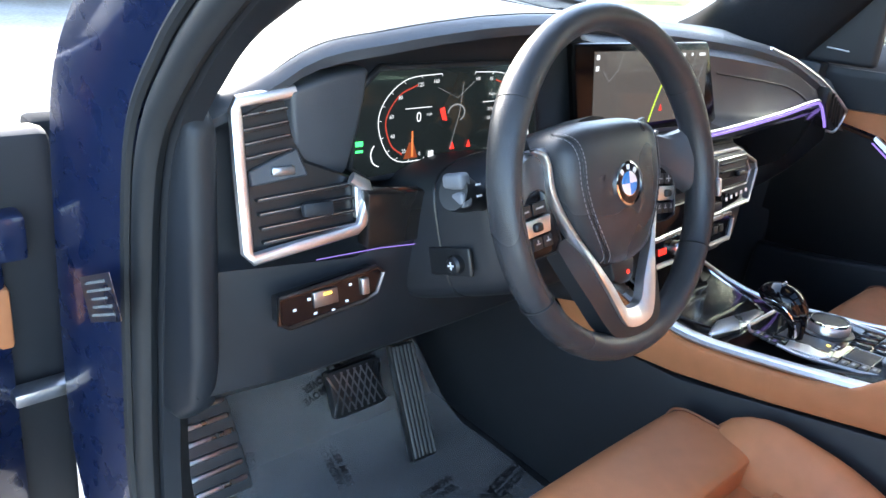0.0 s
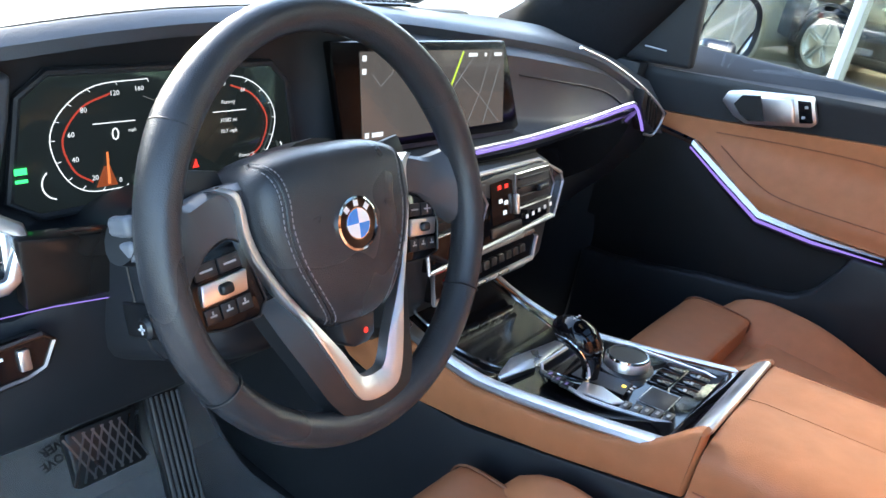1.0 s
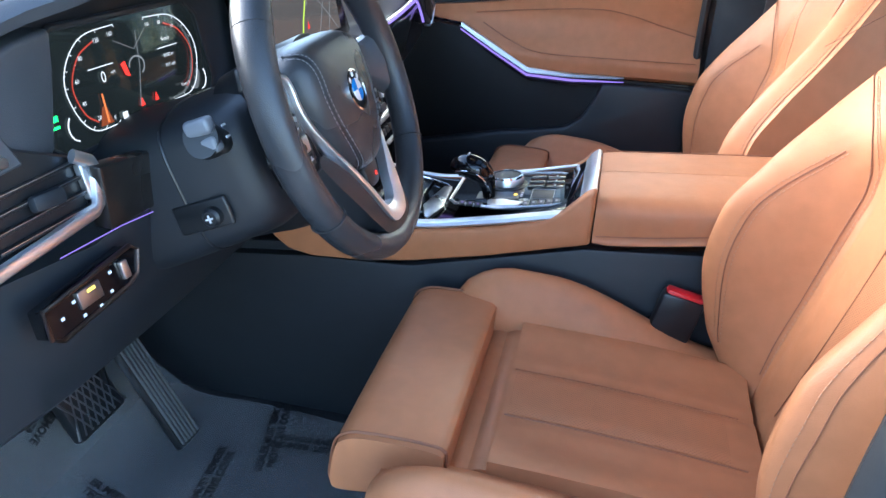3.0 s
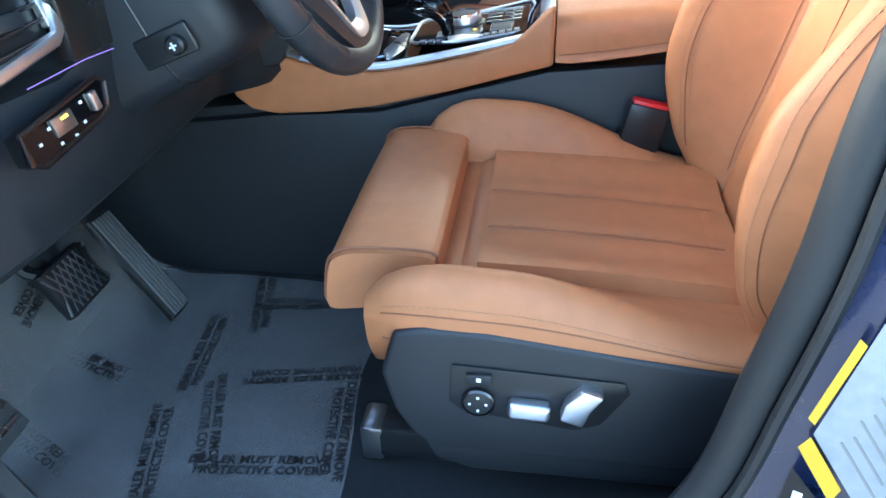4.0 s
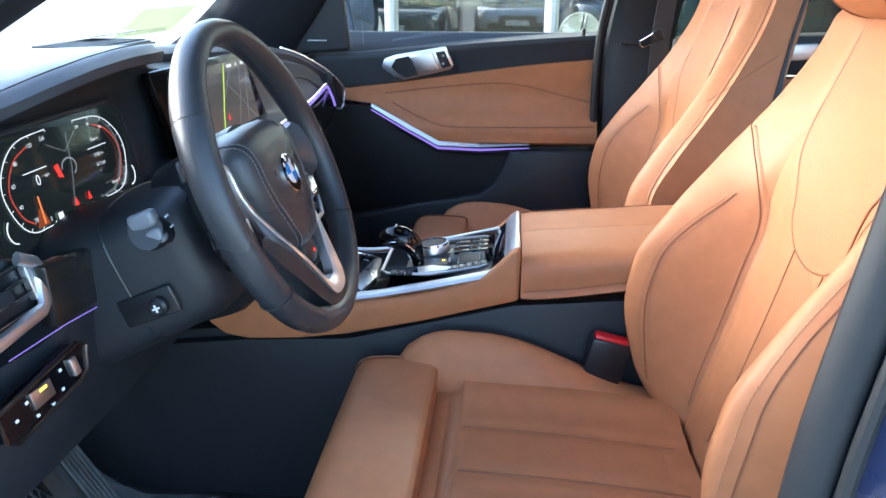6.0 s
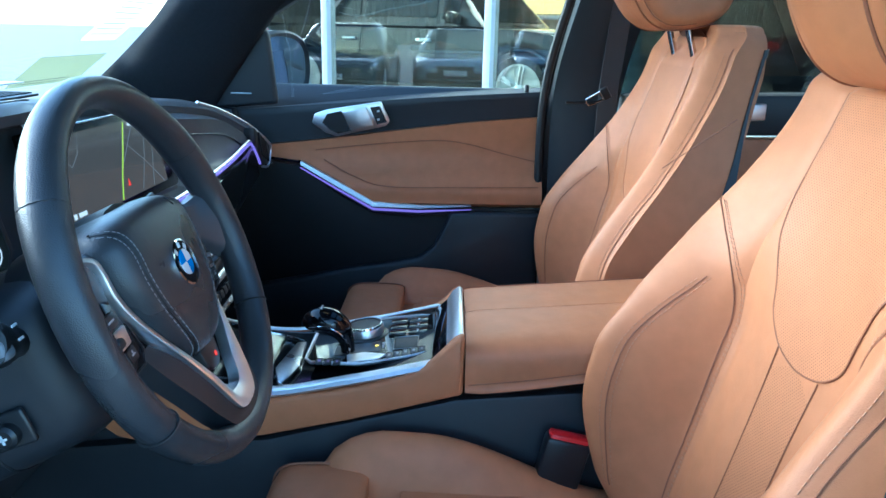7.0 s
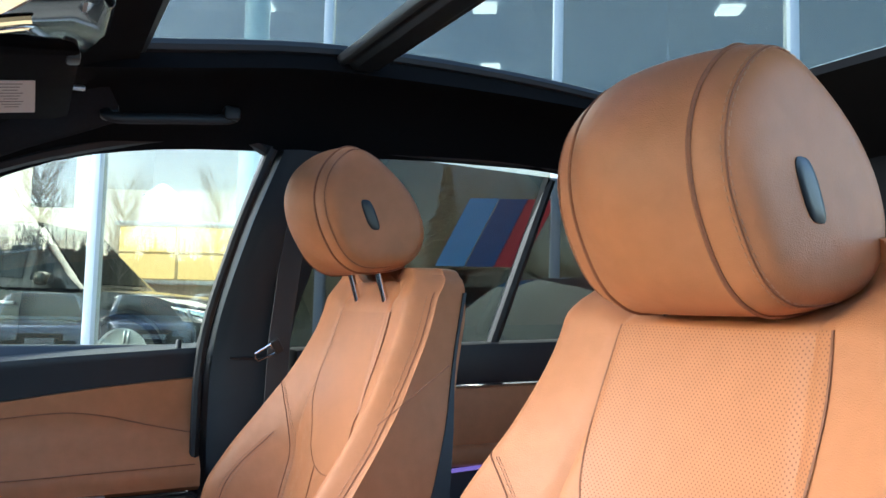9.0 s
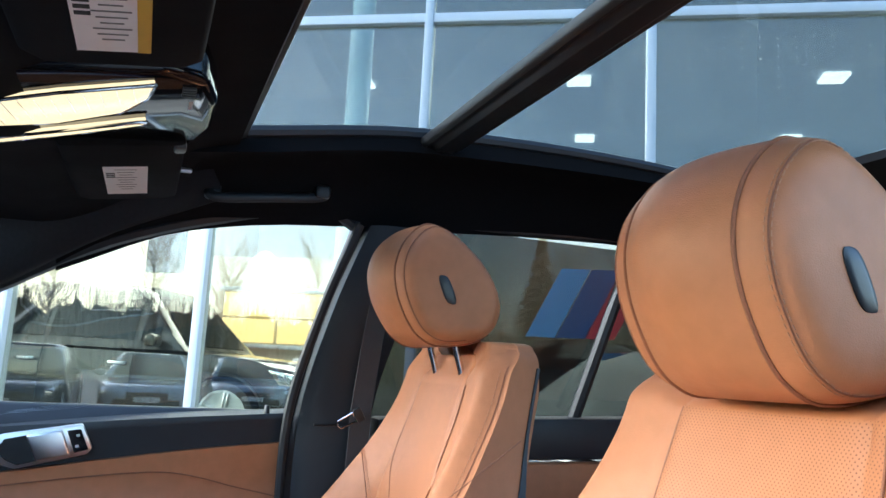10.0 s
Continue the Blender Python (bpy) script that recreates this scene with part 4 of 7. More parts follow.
# spokes and keys
for k in (-1, 1):
    # smooth upper spoke from the cover to the rim
    rings = []
    for i in range(13):
        t = i / 12
        u = mix(0.080, 0.166, t)
        v1 = table([(0, 0.050), (0.4, 0.046), (0.7, 0.040), (1, 0.046)], t)
        v0 = table([(0, -0.010), (0.35, 0.006), (0.7, -0.010), (1, -0.034)], t)
        n = table([(0, -0.004), (0.4, -0.006), (0.75, 0.001), (1, 0.014)], t)
        rings.append([W(k * u, mix(v0, v1, a), n + b) for a, b in ((0.0, -0.020), (0.0, -0.004), (0.10, 0.001), (0.5, 0.003), (0.9, 0.001), (1.0, -0.005), (1.0, -0.020))])
    part("spoke", loft(rings), spoke_grey, wheel, "satin dark grey spoke")
    # key pod
    pod = [(0.096, 0.004), (0.106, 0.010), (0.128, 0.002), (0.146, -0.008), (0.150, -0.030), (0.144, -0.056), (0.122, -0.060), (0.090, -0.058), (0.082, -0.046), (0.089, -0.020)]
    panel = part("key_panel", prism([(k * u, v) for u, v in pod], "z", -0.018, 0.002, 0.003, 2, WM @ pose(0, 0, 0, 0, k * 4, 0)), gloss_black, wheel, "glossy black key pod")
    part("key_frame", tube([WM @ pose(0, 0, 0, 0, k * 4, 0) @ V(k * u, v, 0.0015) for u, v in pod], 0.0010, 5, True), black_trim, panel)
    slope = WM @ pose(0, 0, 0, 0, k * 4, 0) @ Matrix.Translation((k * 0.119, -0.027, 0.002)) @ pose(0, 0, 0, 0, 0, k * -6)
    part("rocker", prism([(-0.022, -0.0085), (-0.019, 0.0085), (0.022, 0.0085), (0.019, -0.0085)], "z", 0.0, 0.0045, 0.0016, 2, slope), satin, panel, "satin chrome rocker key")
    part("rocker_wheel", box((0.0, 0.0, 0.005), (0.012, 0.009, 0.009), 0.003, slope, 3), black_trim, panel)
    for i in range(2):
        part("key", box((-0.0105 + 0.021 * i, 0.0175, 0.0008), (0.0195, 0.0125, 0.003), 0.001, slope), black_trim, panel)
        part("key_mark", box((-0.0105 + 0.021 * i, 0.0175, 0.0026), (0.011, 0.0016, 0.0004), 0, slope), grey_ink, panel)
        if k > 0 and i == 1:
            part("key_mark", box((0.0105, 0.0175, 0.0026), (0.0016, 0.008, 0.0004), 0, slope), grey_ink, panel)
    for i in range(3):
        part("key", box((-0.0145 + 0.0145 * i, -0.0175, 0.0008), (0.0135, 0.0125, 0.003), 0.001, slope), black_trim, panel)
        part("key_mark", box((-0.0145 + 0.0145 * i, -0.0175, 0.0026), (0.006, 0.0014, 0.0004), 0, slope), grey_ink, panel)
        part("key_mark", box((-0.0145 + 0.0145 * i, -0.0150, 0.0026), (0.0014, 0.003, 0.0004), 0, slope), grey_ink, panel)
    # bright blade from the upper spoke down to the lower bridge
    blade_out = [(0.116, 0.047, -0.004), (0.104, 0.041, 0.000), (0.099, 0.030, 0.001), (0.098, 0.008, 0.001), (0.091, -0.016, 0.003), (0.077, -0.044, 0.008), (0.060, -0.074, 0.015), (0.045, -0.108, 0.022), (0.033, -0.136, 0.026), (0.024, -0.150, 0.027), (0.012, -0.155, 0.027), (0.0, -0.156, 0.027)]
    blade_in = [(0.108, 0.049, -0.002), (0.097, 0.043, 0.002), (0.093, 0.030, 0.003), (0.091, 0.008, 0.003), (0.084, -0.016, 0.005), (0.070, -0.045, 0.010), (0.050, -0.076, 0.015), (0.030, -0.106, 0.018), (0.020, -0.125, 0.020), (0.013, -0.134, 0.020), (0.006, -0.136, 0.020), (0.0, -0.1365, 0.020)]
    ro = curve([W(k * u, v, n) for u, v, n in blade_out], 5)
    ri = curve([W(k * u, v, n) for u, v, n in blade_in], 5)
    b = bmesh.new()
    loft([[p - WN * 0.012 for p in ro], ro, [p.lerp(q, 0.2) + WN * 0.0016 for p, q in zip(ro, ri)], [p.lerp(q, 0.7) + WN * 0.0012 for p, q in zip(ro, ri)], ri, [q - WN * 0.012 for q in ri]], cap=False, closed=False, bm=b)
    part("spoke_trim", b, satin, wheel, "satin chrome spoke trim")
    # black flank between the trim and the rim
    fo = [(0.090, -0.050, -0.006), (0.078, -0.082, 0.002), (0.064, -0.116, 0.012), (0.052, -0.145, 0.020), (0.036, -0.164, 0.024), (0.015, -0.170, 0.026), (0.0, -0.171, 0.026)]
    fi = [(0.074, -0.046, -0.002), (0.060, -0.074, 0.010), (0.045, -0.108, 0.018), (0.033, -0.136, 0.022), (0.024, -0.150, 0.024), (0.012, -0.155, 0.024), (0.0, -0.156, 0.024)]
    ro = curve([W(k * u, v, n) for u, v, n in fo], 5)
    ri = curve([W(k * u, v, n) for u, v, n in fi], 5)
    b = bmesh.new()
    loft([[p - WN * 0.022 for p in ro], ro, ri, [q - WN * 0.012 for q in ri]], cap=False, closed=False, bm=b)
    part("lower_spoke", b, black_trim, wheel)
    part("paddle", prism([(k * 0.080, 0.030), (k * 0.135, 0.045), (k * 0.128, 0.066), (k * 0.090, 0.060)], "z", -0.034, -0.028, 0.002, 2, WM), black_trim, wheel, "black gearshift paddle")
part("spoke_key", prism([(-0.022, -0.084), (0.022, -0.084), (0.018, -0.104), (0.008, -0.110), (-0.008, -0.110), (-0.018, -0.104)], "z", -0.012, 0.012, 0.003, 2, WM), black_trim, wheel)
part("spoke_lamp", lathe([(0.0028, 0.0125), (0.0028, 0.0131)], WM @ Matrix.Translation((0.006, -0.098, 0)), 10), red_glow, wheel)
part("hub_back", lathe([(0.06, -0.12), (0.072, -0.05), (0.075, -0.012)], WM, 24), black_trim, wheel)

# steering column shroud with stalk and adjuster
column = thing("steering_column", (-0.38, 0.60, 1.0), "black plastic steering column shroud with stalks", "steering column")
sec = [(-0.095, 0.020), (-0.06, 0.040), (0.0, 0.046), (0.06, 0.040), (0.095, 0.020), (0.100, -0.03), (0.092, -0.095), (0.06, -0.116), (0.0, -0.120), (-0.06, -0.116), (-0.092, -0.095), (-0.100, -0.03)]
rings = []
for n, k in ((-0.070, 0.80), (-0.078, 0.92), (-0.10, 1.0), (-0.16, 1.06), (-0.24, 1.12), (-0.33, 1.16)):
    rings.append([W(p.x * k, p.y * k + 0.0, n) for p in curve([(u, v, 0) for u, v in sec], 3, True)])
part("shroud", loft(rings), black_soft, column)
part("shroud_gap", tube([W(p.x * 1.062, p.y * 1.062, -0.165) for p in curve([(u, v, 0) for u, v in sec], 4, True)], 0.0018, 6, True), black_trim, column)
for k in (-1, 1):
    st = curve([W(k * 0.085, -0.002, -0.100), W(k * 0.118, 0.006, -0.092), W(k * 0.150, 0.016, -0.084)], 6)
    stalk = part("stalk", tube(st, [0.012 + 0.006 * smooth_step(3, 10, i) for i in range(len(st))], 14, flat=1.15, up=WV), black_trim, column, "black stalk with grey end keys")
    tip = basis(W(k * 0.150, 0.016, -0.084), WN, WV if k > 0 else -WV)
    for d, h in ((-0.0098, 0.0), (0.0098, 0.0)):
        part("end_key", box((0.0, d, 0.006), (0.030, 0.0175, 0.016), 0.005, tip, 3), grey_key, stalk, "grey end key")
    for d in (-0.006, 0.006):
        part("stalk_mark", box((k * 0.130, 0.014 + d, -0.0665), (0.007, 0.0022, 0.001), 0, WM), white_ink, stalk)
part("adjuster_recess", box((-0.106, -0.070, -0.150), (0.006, 0.034, 0.070), 0.003, WM, 3), black_trim, column)
part("adjuster", lathe([(0.011, 0), (0.011, 0.010), (0.008, 0.013)], basis(W(-0.107, -0.072, -0.135), WN, WV), 18), black_trim, column)
part("adjuster_mark", box((-0.1208, -0.072, -0.135), (0.001, 0.009, 0.002), 0, WM), white_ink, column)
part("adjuster_mark", box((-0.1208, -0.072, -0.135), (0.001, 0.002, 0.009), 0, WM), white_ink, column)

# ---- dashboard ----
dash = thing("dashboard", (0.0, 0.85, 0.8), "dark slate leather dashboard with twin displays", "dashboard", kind="structure")
lip_y = [(-0.75, 0.69), (-0.62, 0.665), (-0.55, 0.632), (-0.45, 0.615), (-0.30, 0.615), (-0.20, 0.64), (-0.14, 0.70), (0.0, 0.735), (0.25, 0.70), (0.45, 0.655), (0.58, 0.625), (0.66, 0.608), (0.74, 0.60)]
lip_z = [(-0.75, 1.118), (-0.70, 1.141), (-0.66, 1.162), (-0.63, 1.183), (-0.59, 1.201), (-0.54, 1.214), (-0.48, 1.225), (-0.42, 1.231), (-0.32, 1.235), (-0.26, 1.234), (-0.20, 1.229), (-0.10, 1.215), (0.10, 1.200), (0.30, 1.186), (0.45, 1.166), (0.58, 1.122), (0.66, 1.085), (0.74, 1.052)]
rec_y = [(-0.75, 0.70), (-0.62, 0.69), (-0.545, 0.715), (-0.20, 0.715), (-0.15, 0.69), (0.20, 0.68), (0.35, 0.630), (0.60, 0.618), (0.74, 0.605)]
bot_z = [(-0.75, 0.965), (-0.56, 0.965), (-0.52, 1.015), (-0.22, 1.015), (-0.15, 1.05), (0.30, 1.055), (0.58, 1.060), (0.68, 1.03), (0.74, 1.0)]
mid_y = [(-0.75, 0.68), (-0.60, 0.645), (-0.50, 0.625), (-0.22, 0.62), (-0.12, 0.60), (0.20, 0.60), (0.35, 0.605), (0.60, 0.625), (0.74, 0.635)]
low_y = [(-0.75, 0.66), (-0.60, 0.645), (-0.20, 0.64), (-0.12, 0.56), (0.20, 0.56), (0.40, 0.66), (0.74, 0.74)]
low_z = [(-0.75, 0.795), (-0.40, 0.795), (-0.20, 0.80), (0.20, 0.86), (0.40, 0.80), (0.74, 0.80)]
rings = []
for i in range(76):
    x = mix(-0.752, 0.755, i / 75)
    ly, lz, ry, bz, my, wy, wz = (table(t, x) for t in (lip_y, lip_z, rec_y, bot_z, mid_y, low_y, low_z))
    top = max(lz + table([(-0.30, -0.012), (0.0, 0.002)], x), table([(0.30, 1.19), (0.58, 1.172), (0.74, 1.14)], x) if x > 0.3 else 0)
    ring = [(1.10, min(1.135, top - 0.01)), (0.98, mix(top, min(top, 1.155), 0.55)), (0.86, top), (ly + 0.06, mix(lz + 0.006, top, 0.5)), (ly + 0.015, lz + 0.001), (ly, lz - 0.008), (ly + 0.004, lz - 0.020), (min(ry, ly + 0.09), lz - 0.030), (ry, lz - 0.045),
            (ry, bz + 0.01), (ry - 0.008, bz), (my, bz - 0.006), (my - 0.004, bz - 0.03), (mix(my, wy, 0.5), mix(bz, wz, 0.6)), (wy, wz + 0.02), (wy + 0.02, wz), (0.85, wz - 0.01), (1.08, wz - 0.05)]
    rings.append([V(x, y, z) for y, z in ring])
part("dash_body", loft([r[:7] for r in rings], closed=False), dash_skin, dash, angle=50)
part("display_recess", loft([r[6:12] for r in rings if r[0].x < 0.22], closed=False), black_soft, dash, "soft black recess round the displays", angle=50)
part("fascia", loft([r[6:12] for r in rings if r[0].x > 0.195], closed=False), dash_skin, dash, angle=50)
part("side_panel", prism([(-0.645, 1.150), (-0.597, 1.164), (-0.546, 1.170), (-0.550, 1.130), (-0.565, 1.056), (-0.572, 1.049), (-0.624, 1.052), (-0.633, 1.062), (-0.640, 1.110)], "y", 0.668, 0.700, 0.006, 3), dash_skin, dash, "smooth slate panel beside the instruments")
part("knee_panel", loft([r[11:] for r in rings], closed=False), black_soft, dash, "soft black lower dashboard", angle=50)
brow = [V(x, table(lip_y, x) + 0.012, table(lip_z, x) + 0.0035) for x in [mix(-0.655, -0.14, k / 40) for k in range(41)]]
part("brow_seam", tube(brow, 0.0010, 5), black_trim, dash)
part("pad_seam", tube([V(x, table(rec_y, x) - 0.002, table(lip_z, x) - 0.058) for x in [mix(0.24, 0.66, k / 20) for k in range(21)]], 0.0015, 5), black_trim, dash)
# windscreen edge, demister slot, loudspeaker grille on top
part("windscreen_edge", tube(curve([(-0.62, 0.935, 1.152), (-0.52, 1.050, 1.156), (-0.367, 1.150, 1.156), (-0.248, 1.200, 1.156), (0.0, 1.235, 1.154), (0.30, 1.22, 1.148)], 5), 0.006, 8), black_trim, dash, "black lower edge of the windscreen")
part("demister_slot", tube([(-0.545, 0.862, 1.2015), (-0.500, 0.905, 1.1960), (-0.430, 0.955, 1.1885)], 0.0055, 8, flat=0.4, up=(0, 0, 1)), black_trim, dash)
gr = part("top_grille", prism([(-0.08, 0.80), (0.10, 0.80), (0.12, 0.92), (-0.10, 0.92)], "z", 1.2095, 1.2135, 0.001), black_trim, dash)
for k in range(16):
    part("grille_slot", box((-0.075 + 0.0115 * k, 0.86, 1.2145), (0.004, 0.10, 0.002)), black_soft, gr)

# instrument cluster
cl_m = basis((-0.372, 0.699, 1.098), (1, 0, 0), (0, 0.14, 1))
hood = thing("instrument_cluster", (-0.372, 0.70, 1.05), "lit digital instrument display with dials and map", "instrument display")
cl_out = [(-0.172, -0.052), (-0.156, 0.040), (-0.128, 0.062), (0.128, 0.062), (0.152, 0.040), (0.165, -0.045), (0.150, -0.066), (-0.146, -0.070)]
part("display_panel", prism(cl_out, "z", -0.012, 0.0, 0.002, 2, cl_m), cluster_glow, hood)
part("display_frame", tube([cl_m @ V(u, v, -0.002) for u, v in cl_out], 0.0045, 8, True), black_soft, hood)
for k in (-1, 1):
    arc = [(k * 0.030, 0.052), (k * 0.085, 0.048), (k * 0.118, 0.028), (k * 0.132, 0.0), (k * 0.122, -0.034), (k * 0.100, -0.052), (k * 0.060, -0.054)]
    part("dial_arc", tube([cl_m @ V(p.x, p.y, 0.002) for p in curve([(u, v, 0) for u, v in arc], 5)], 0.0006, 5), white_glow, hood)
    for q in range(0, 31, 3):
        p = curve([(u, v, 0) for u, v in arc], 5)[q]
        part("dial_tick", tube([cl_m @ V(p.x, p.y, 0.002), cl_m @ V(p.x * 0.965, p.y * 0.94, 0.002)], 0.0004, 4), white_glow, hood)
    red = [(k * 0.070, 0.040), (k * 0.100, 0.028), (k * 0.120, 0.0), (k * 0.112, -0.030), (k * 0.094, -0.044)]
    part("dial_band", tube([cl_m @ V(p.x, p.y, 0.0016) for p in curve([(u, v, 0) for u, v in red], 5)], 0.0011, 5, flat=0.3, up=(0, 1, 0)), dial_red, hood)
    part("gauge_arc", tube([cl_m @ V(k * 0.128 + 0.015 * math.cos(a), -0.040 + 0.015 * math.sin(a), 0.002) for a in [radians((130 if k < 0 else -90) + 16 * j) for j in range(9)]], 0.0008, 5), white_glow, hood)
    part("display_line", tube([cl_m @ V(k * 0.068 - 0.022, 0.012, 0.002), cl_m @ V(k * 0.068 + 0.022, 0.012, 0.002)], 0.0006, 4), white_glow, hood)
for words, u, v, size in (("0", -0.068, 0.0, 0.018), ("160", -0.040, 0.043, 0.007), ("120", -0.066, 0.040, 0.007), ("80", -0.098, 0.026, 0.007), ("60", -0.112, 0.004, 0.007),
                          ("40", -0.110, -0.020, 0.007), ("20", -0.092, -0.040, 0.007), ("0", -0.066, -0.046, 0.007), ("mph", -0.050, 0.003, 0.005),
                          ("5:40", -0.072, -0.062, 0.007), ("100", 0.034, 0.043, 0.006), ("80", 0.060, 0.042, 0.006), ("60", 0.086, 0.034, 0.006),
                          ("P", 0.094, -0.058, 0.007), ("Factory", 0.066, 0.022, 0.006), ("31082 mi", 0.066, 0.002, 0.006), ("30.7 mph", 0.066, -0.010, 0.006), ("Power %", 0.090, -0.040, 0.006)):
    text("display_word", words, size, white_glow, cl_m @ Matrix.Translation((u, v, 0.0025)), hood)
needle = cl_m @ Matrix.Translation((-0.078, -0.040, 0.002))
part("needle", prism([(-0.0014, -0.008), (0.0014, -0.008), (0.0008, 0.024), (-0.0008, 0.024)], "z", 0, 0.001, m=needle), orange_glow, hood)
part("needle_glow", prism([(-0.013, -0.010), (0.009, -0.010), (0.002, 0.010), (-0.004, 0.010)], "z", -0.001, 0.0003, m=needle), needle_haze, hood)
part("speed_sign", box((-0.046, -0.050, 0.002), (0.009, 0.012, 0.0006), 0, cl_m), white_glow, hood)
part("warning_sign", box((-0.040, -0.061, 0.002), (0.014, 0.008, 0.0006), 0, cl_m), red_glow, hood)
for u in (-0.008, 0.022):
    part("warning_sign", prism([(u - 0.004, -0.046), (u + 0.004, -0.046), (u, -0.036)], "z", 0.0015, 0.002, m=cl_m), red_glow, hood)
part("map_ring", tube([cl_m @ V(-0.002 + 0.015 * math.cos(a), 0.001 + 0.011 * math.sin(a), 0.0015) for a in [radians(-60 + 20 * j) for j in range(13)]], 0.0012, 5, flat=0.3, up=(0, 1, 0)), grey_glow, hood)
part("map_sign", prism([(-0.032, 0.008), (-0.024, 0.010), (-0.019, -0.008), (-0.027, -0.006)], "z", 0.0015, 0.002, m=cl_m), red_glow, hood)
part("light_sign", box((-0.161, -0.024, 0.003), (0.011, 0.006, 0.0006), 0, cl_m), green_glow, hood)
part("light_sign", box((-0.161, -0.033, 0.003), (0.011, 0.003, 0.0006), 0, cl_m), green_glow, hood)
for pts in ([(-0.012, -0.045), (0.004, 0.0), (0.010, 0.040)], [(-0.035, 0.035), (0.0, 0.020), (0.030, 0.040)]):
    part("map_line", tube([cl_m @ V(u, v, 0.001) for u, v in pts], 0.00035, 4), grey_glow, hood)

# centre display
sc_m = basis((0.015, 0.652, 1.122), (0.985, -0.04, 0.0), (0.02, 0.16, 1))
screen = thing("centre_display", (0.015, 0.66, 1.05), "wide glossy black navigation display showing a map", "display")
part("bezel", prism([(-0.178, -0.070), (-0.205, 0.070), (0.145, 0.070), (0.200, -0.062), (0.180, -0.072)], "z", -0.016, 0.0, 0.004, 2, sc_m), screen_black, screen)
part("map_panel", prism([(-0.150, -0.054), (-0.158, 0.058), (0.142, 0.058), (0.152, -0.052)], "z", 0.0, 0.0008, m=sc_m), map_glow, screen)
part("map_panel_edge", prism([(-0.178, -0.070), (0.182, -0.072), (0.182, -0.066), (-0.178, -0.064)], "z", 0.0, 0.0015, m=sc_m), black_trim, screen)
part("map_road", tube([sc_m @ V(u, v, 0.0012) for u, v in ((-0.010, -0.052), (0.004, -0.02), (0.026, 0.02), (0.044, 0.056))], 0.0020, 5, flat=0.3, up=(0, 1, 0)), lime_glow, screen)
for pts in ([(0.03, 0.03), (0.09, -0.01), (0.14, -0.05)], [(0.06, -0.05), (0.09, 0.0), (0.11, 0.055)], [(0.10, -0.05), (0.135, 0.04)], [(-0.135, 0.03), (-0.12, 0.015), (-0.10, 0.03), (-0.09, 0.055)], [(0.02, 0.0), (0.07, 0.05)]):
    part("map_line", tube([sc_m @ V(u, v, 0.001) for u, v in pts], 0.0004, 4), grey_glow, screen)
part("map_arrow", prism([(0.016, -0.036), (0.024, -0.036), (0.020, -0.025)], "z", 0.001, 0.0014, m=sc_m), red_glow, screen)
for u, v, w, h in ((-0.150, 0.050, 0.007, 0.007), (-0.150, 0.034, 0.007, 0.007), (-0.143, -0.046, 0.007, 0.007), (-0.124, -0.046, 0.020, 0.006), (0.066, 0.051, 0.02, 0.005), (0.096, 0.051, 0.005, 0.005), (0.126, 0.051, 0.018, 0.005)):
    part("map_sign", box((u, v, 0.0014), (w, h, 0.0004), 0, sc_m), white_glow, screen)

# ambient strip and trim band across the centre and the passenger side
strip = curve([(-0.150, 0.612, 1.047), (0.0, 0.600, 1.047), (0.18, 0.592, 1.053), (0.38, 0.590, 1.066), (0.540, 0.600, 1.074), (0.596, 0.606, 1.068), (0.632, 0.604, 1.038), (0.655, 0.604, 1.016)], 8)
part("ambient_strip", tube(strip, 0.0032, 8), purple_glow, dash, "violet glowing ambient light strip")
part("strip_edge", tube([p + V(0, 0.002, 0.006) for p in strip[:-16]], 0.0026, 6), satin, dash)


def band(u, v):
    x = mix(-0.13, 0.600, u)
    z0 = table([(-0.13, 1.043), (0.18, 1.049), (0.38, 1.060), (0.60, 1.062)], x)
    z1 = table([(-0.13, 1.030), (0.22, 1.015), (0.34, 0.965), (0.46, 0.965), (0.60, 0.99)], x)
    y = table([(-0.13, 0.600), (0.2, 0.584), (0.4, 0.588), (0.61, 0.615)], x)
    return (x, y - 0.004 + 0.02 * v, mix(z0, z1, v))


part("trim_band", sheet(band, 30, 6, 0.006), gloss_black, dash, "glossy dark wood trim band")
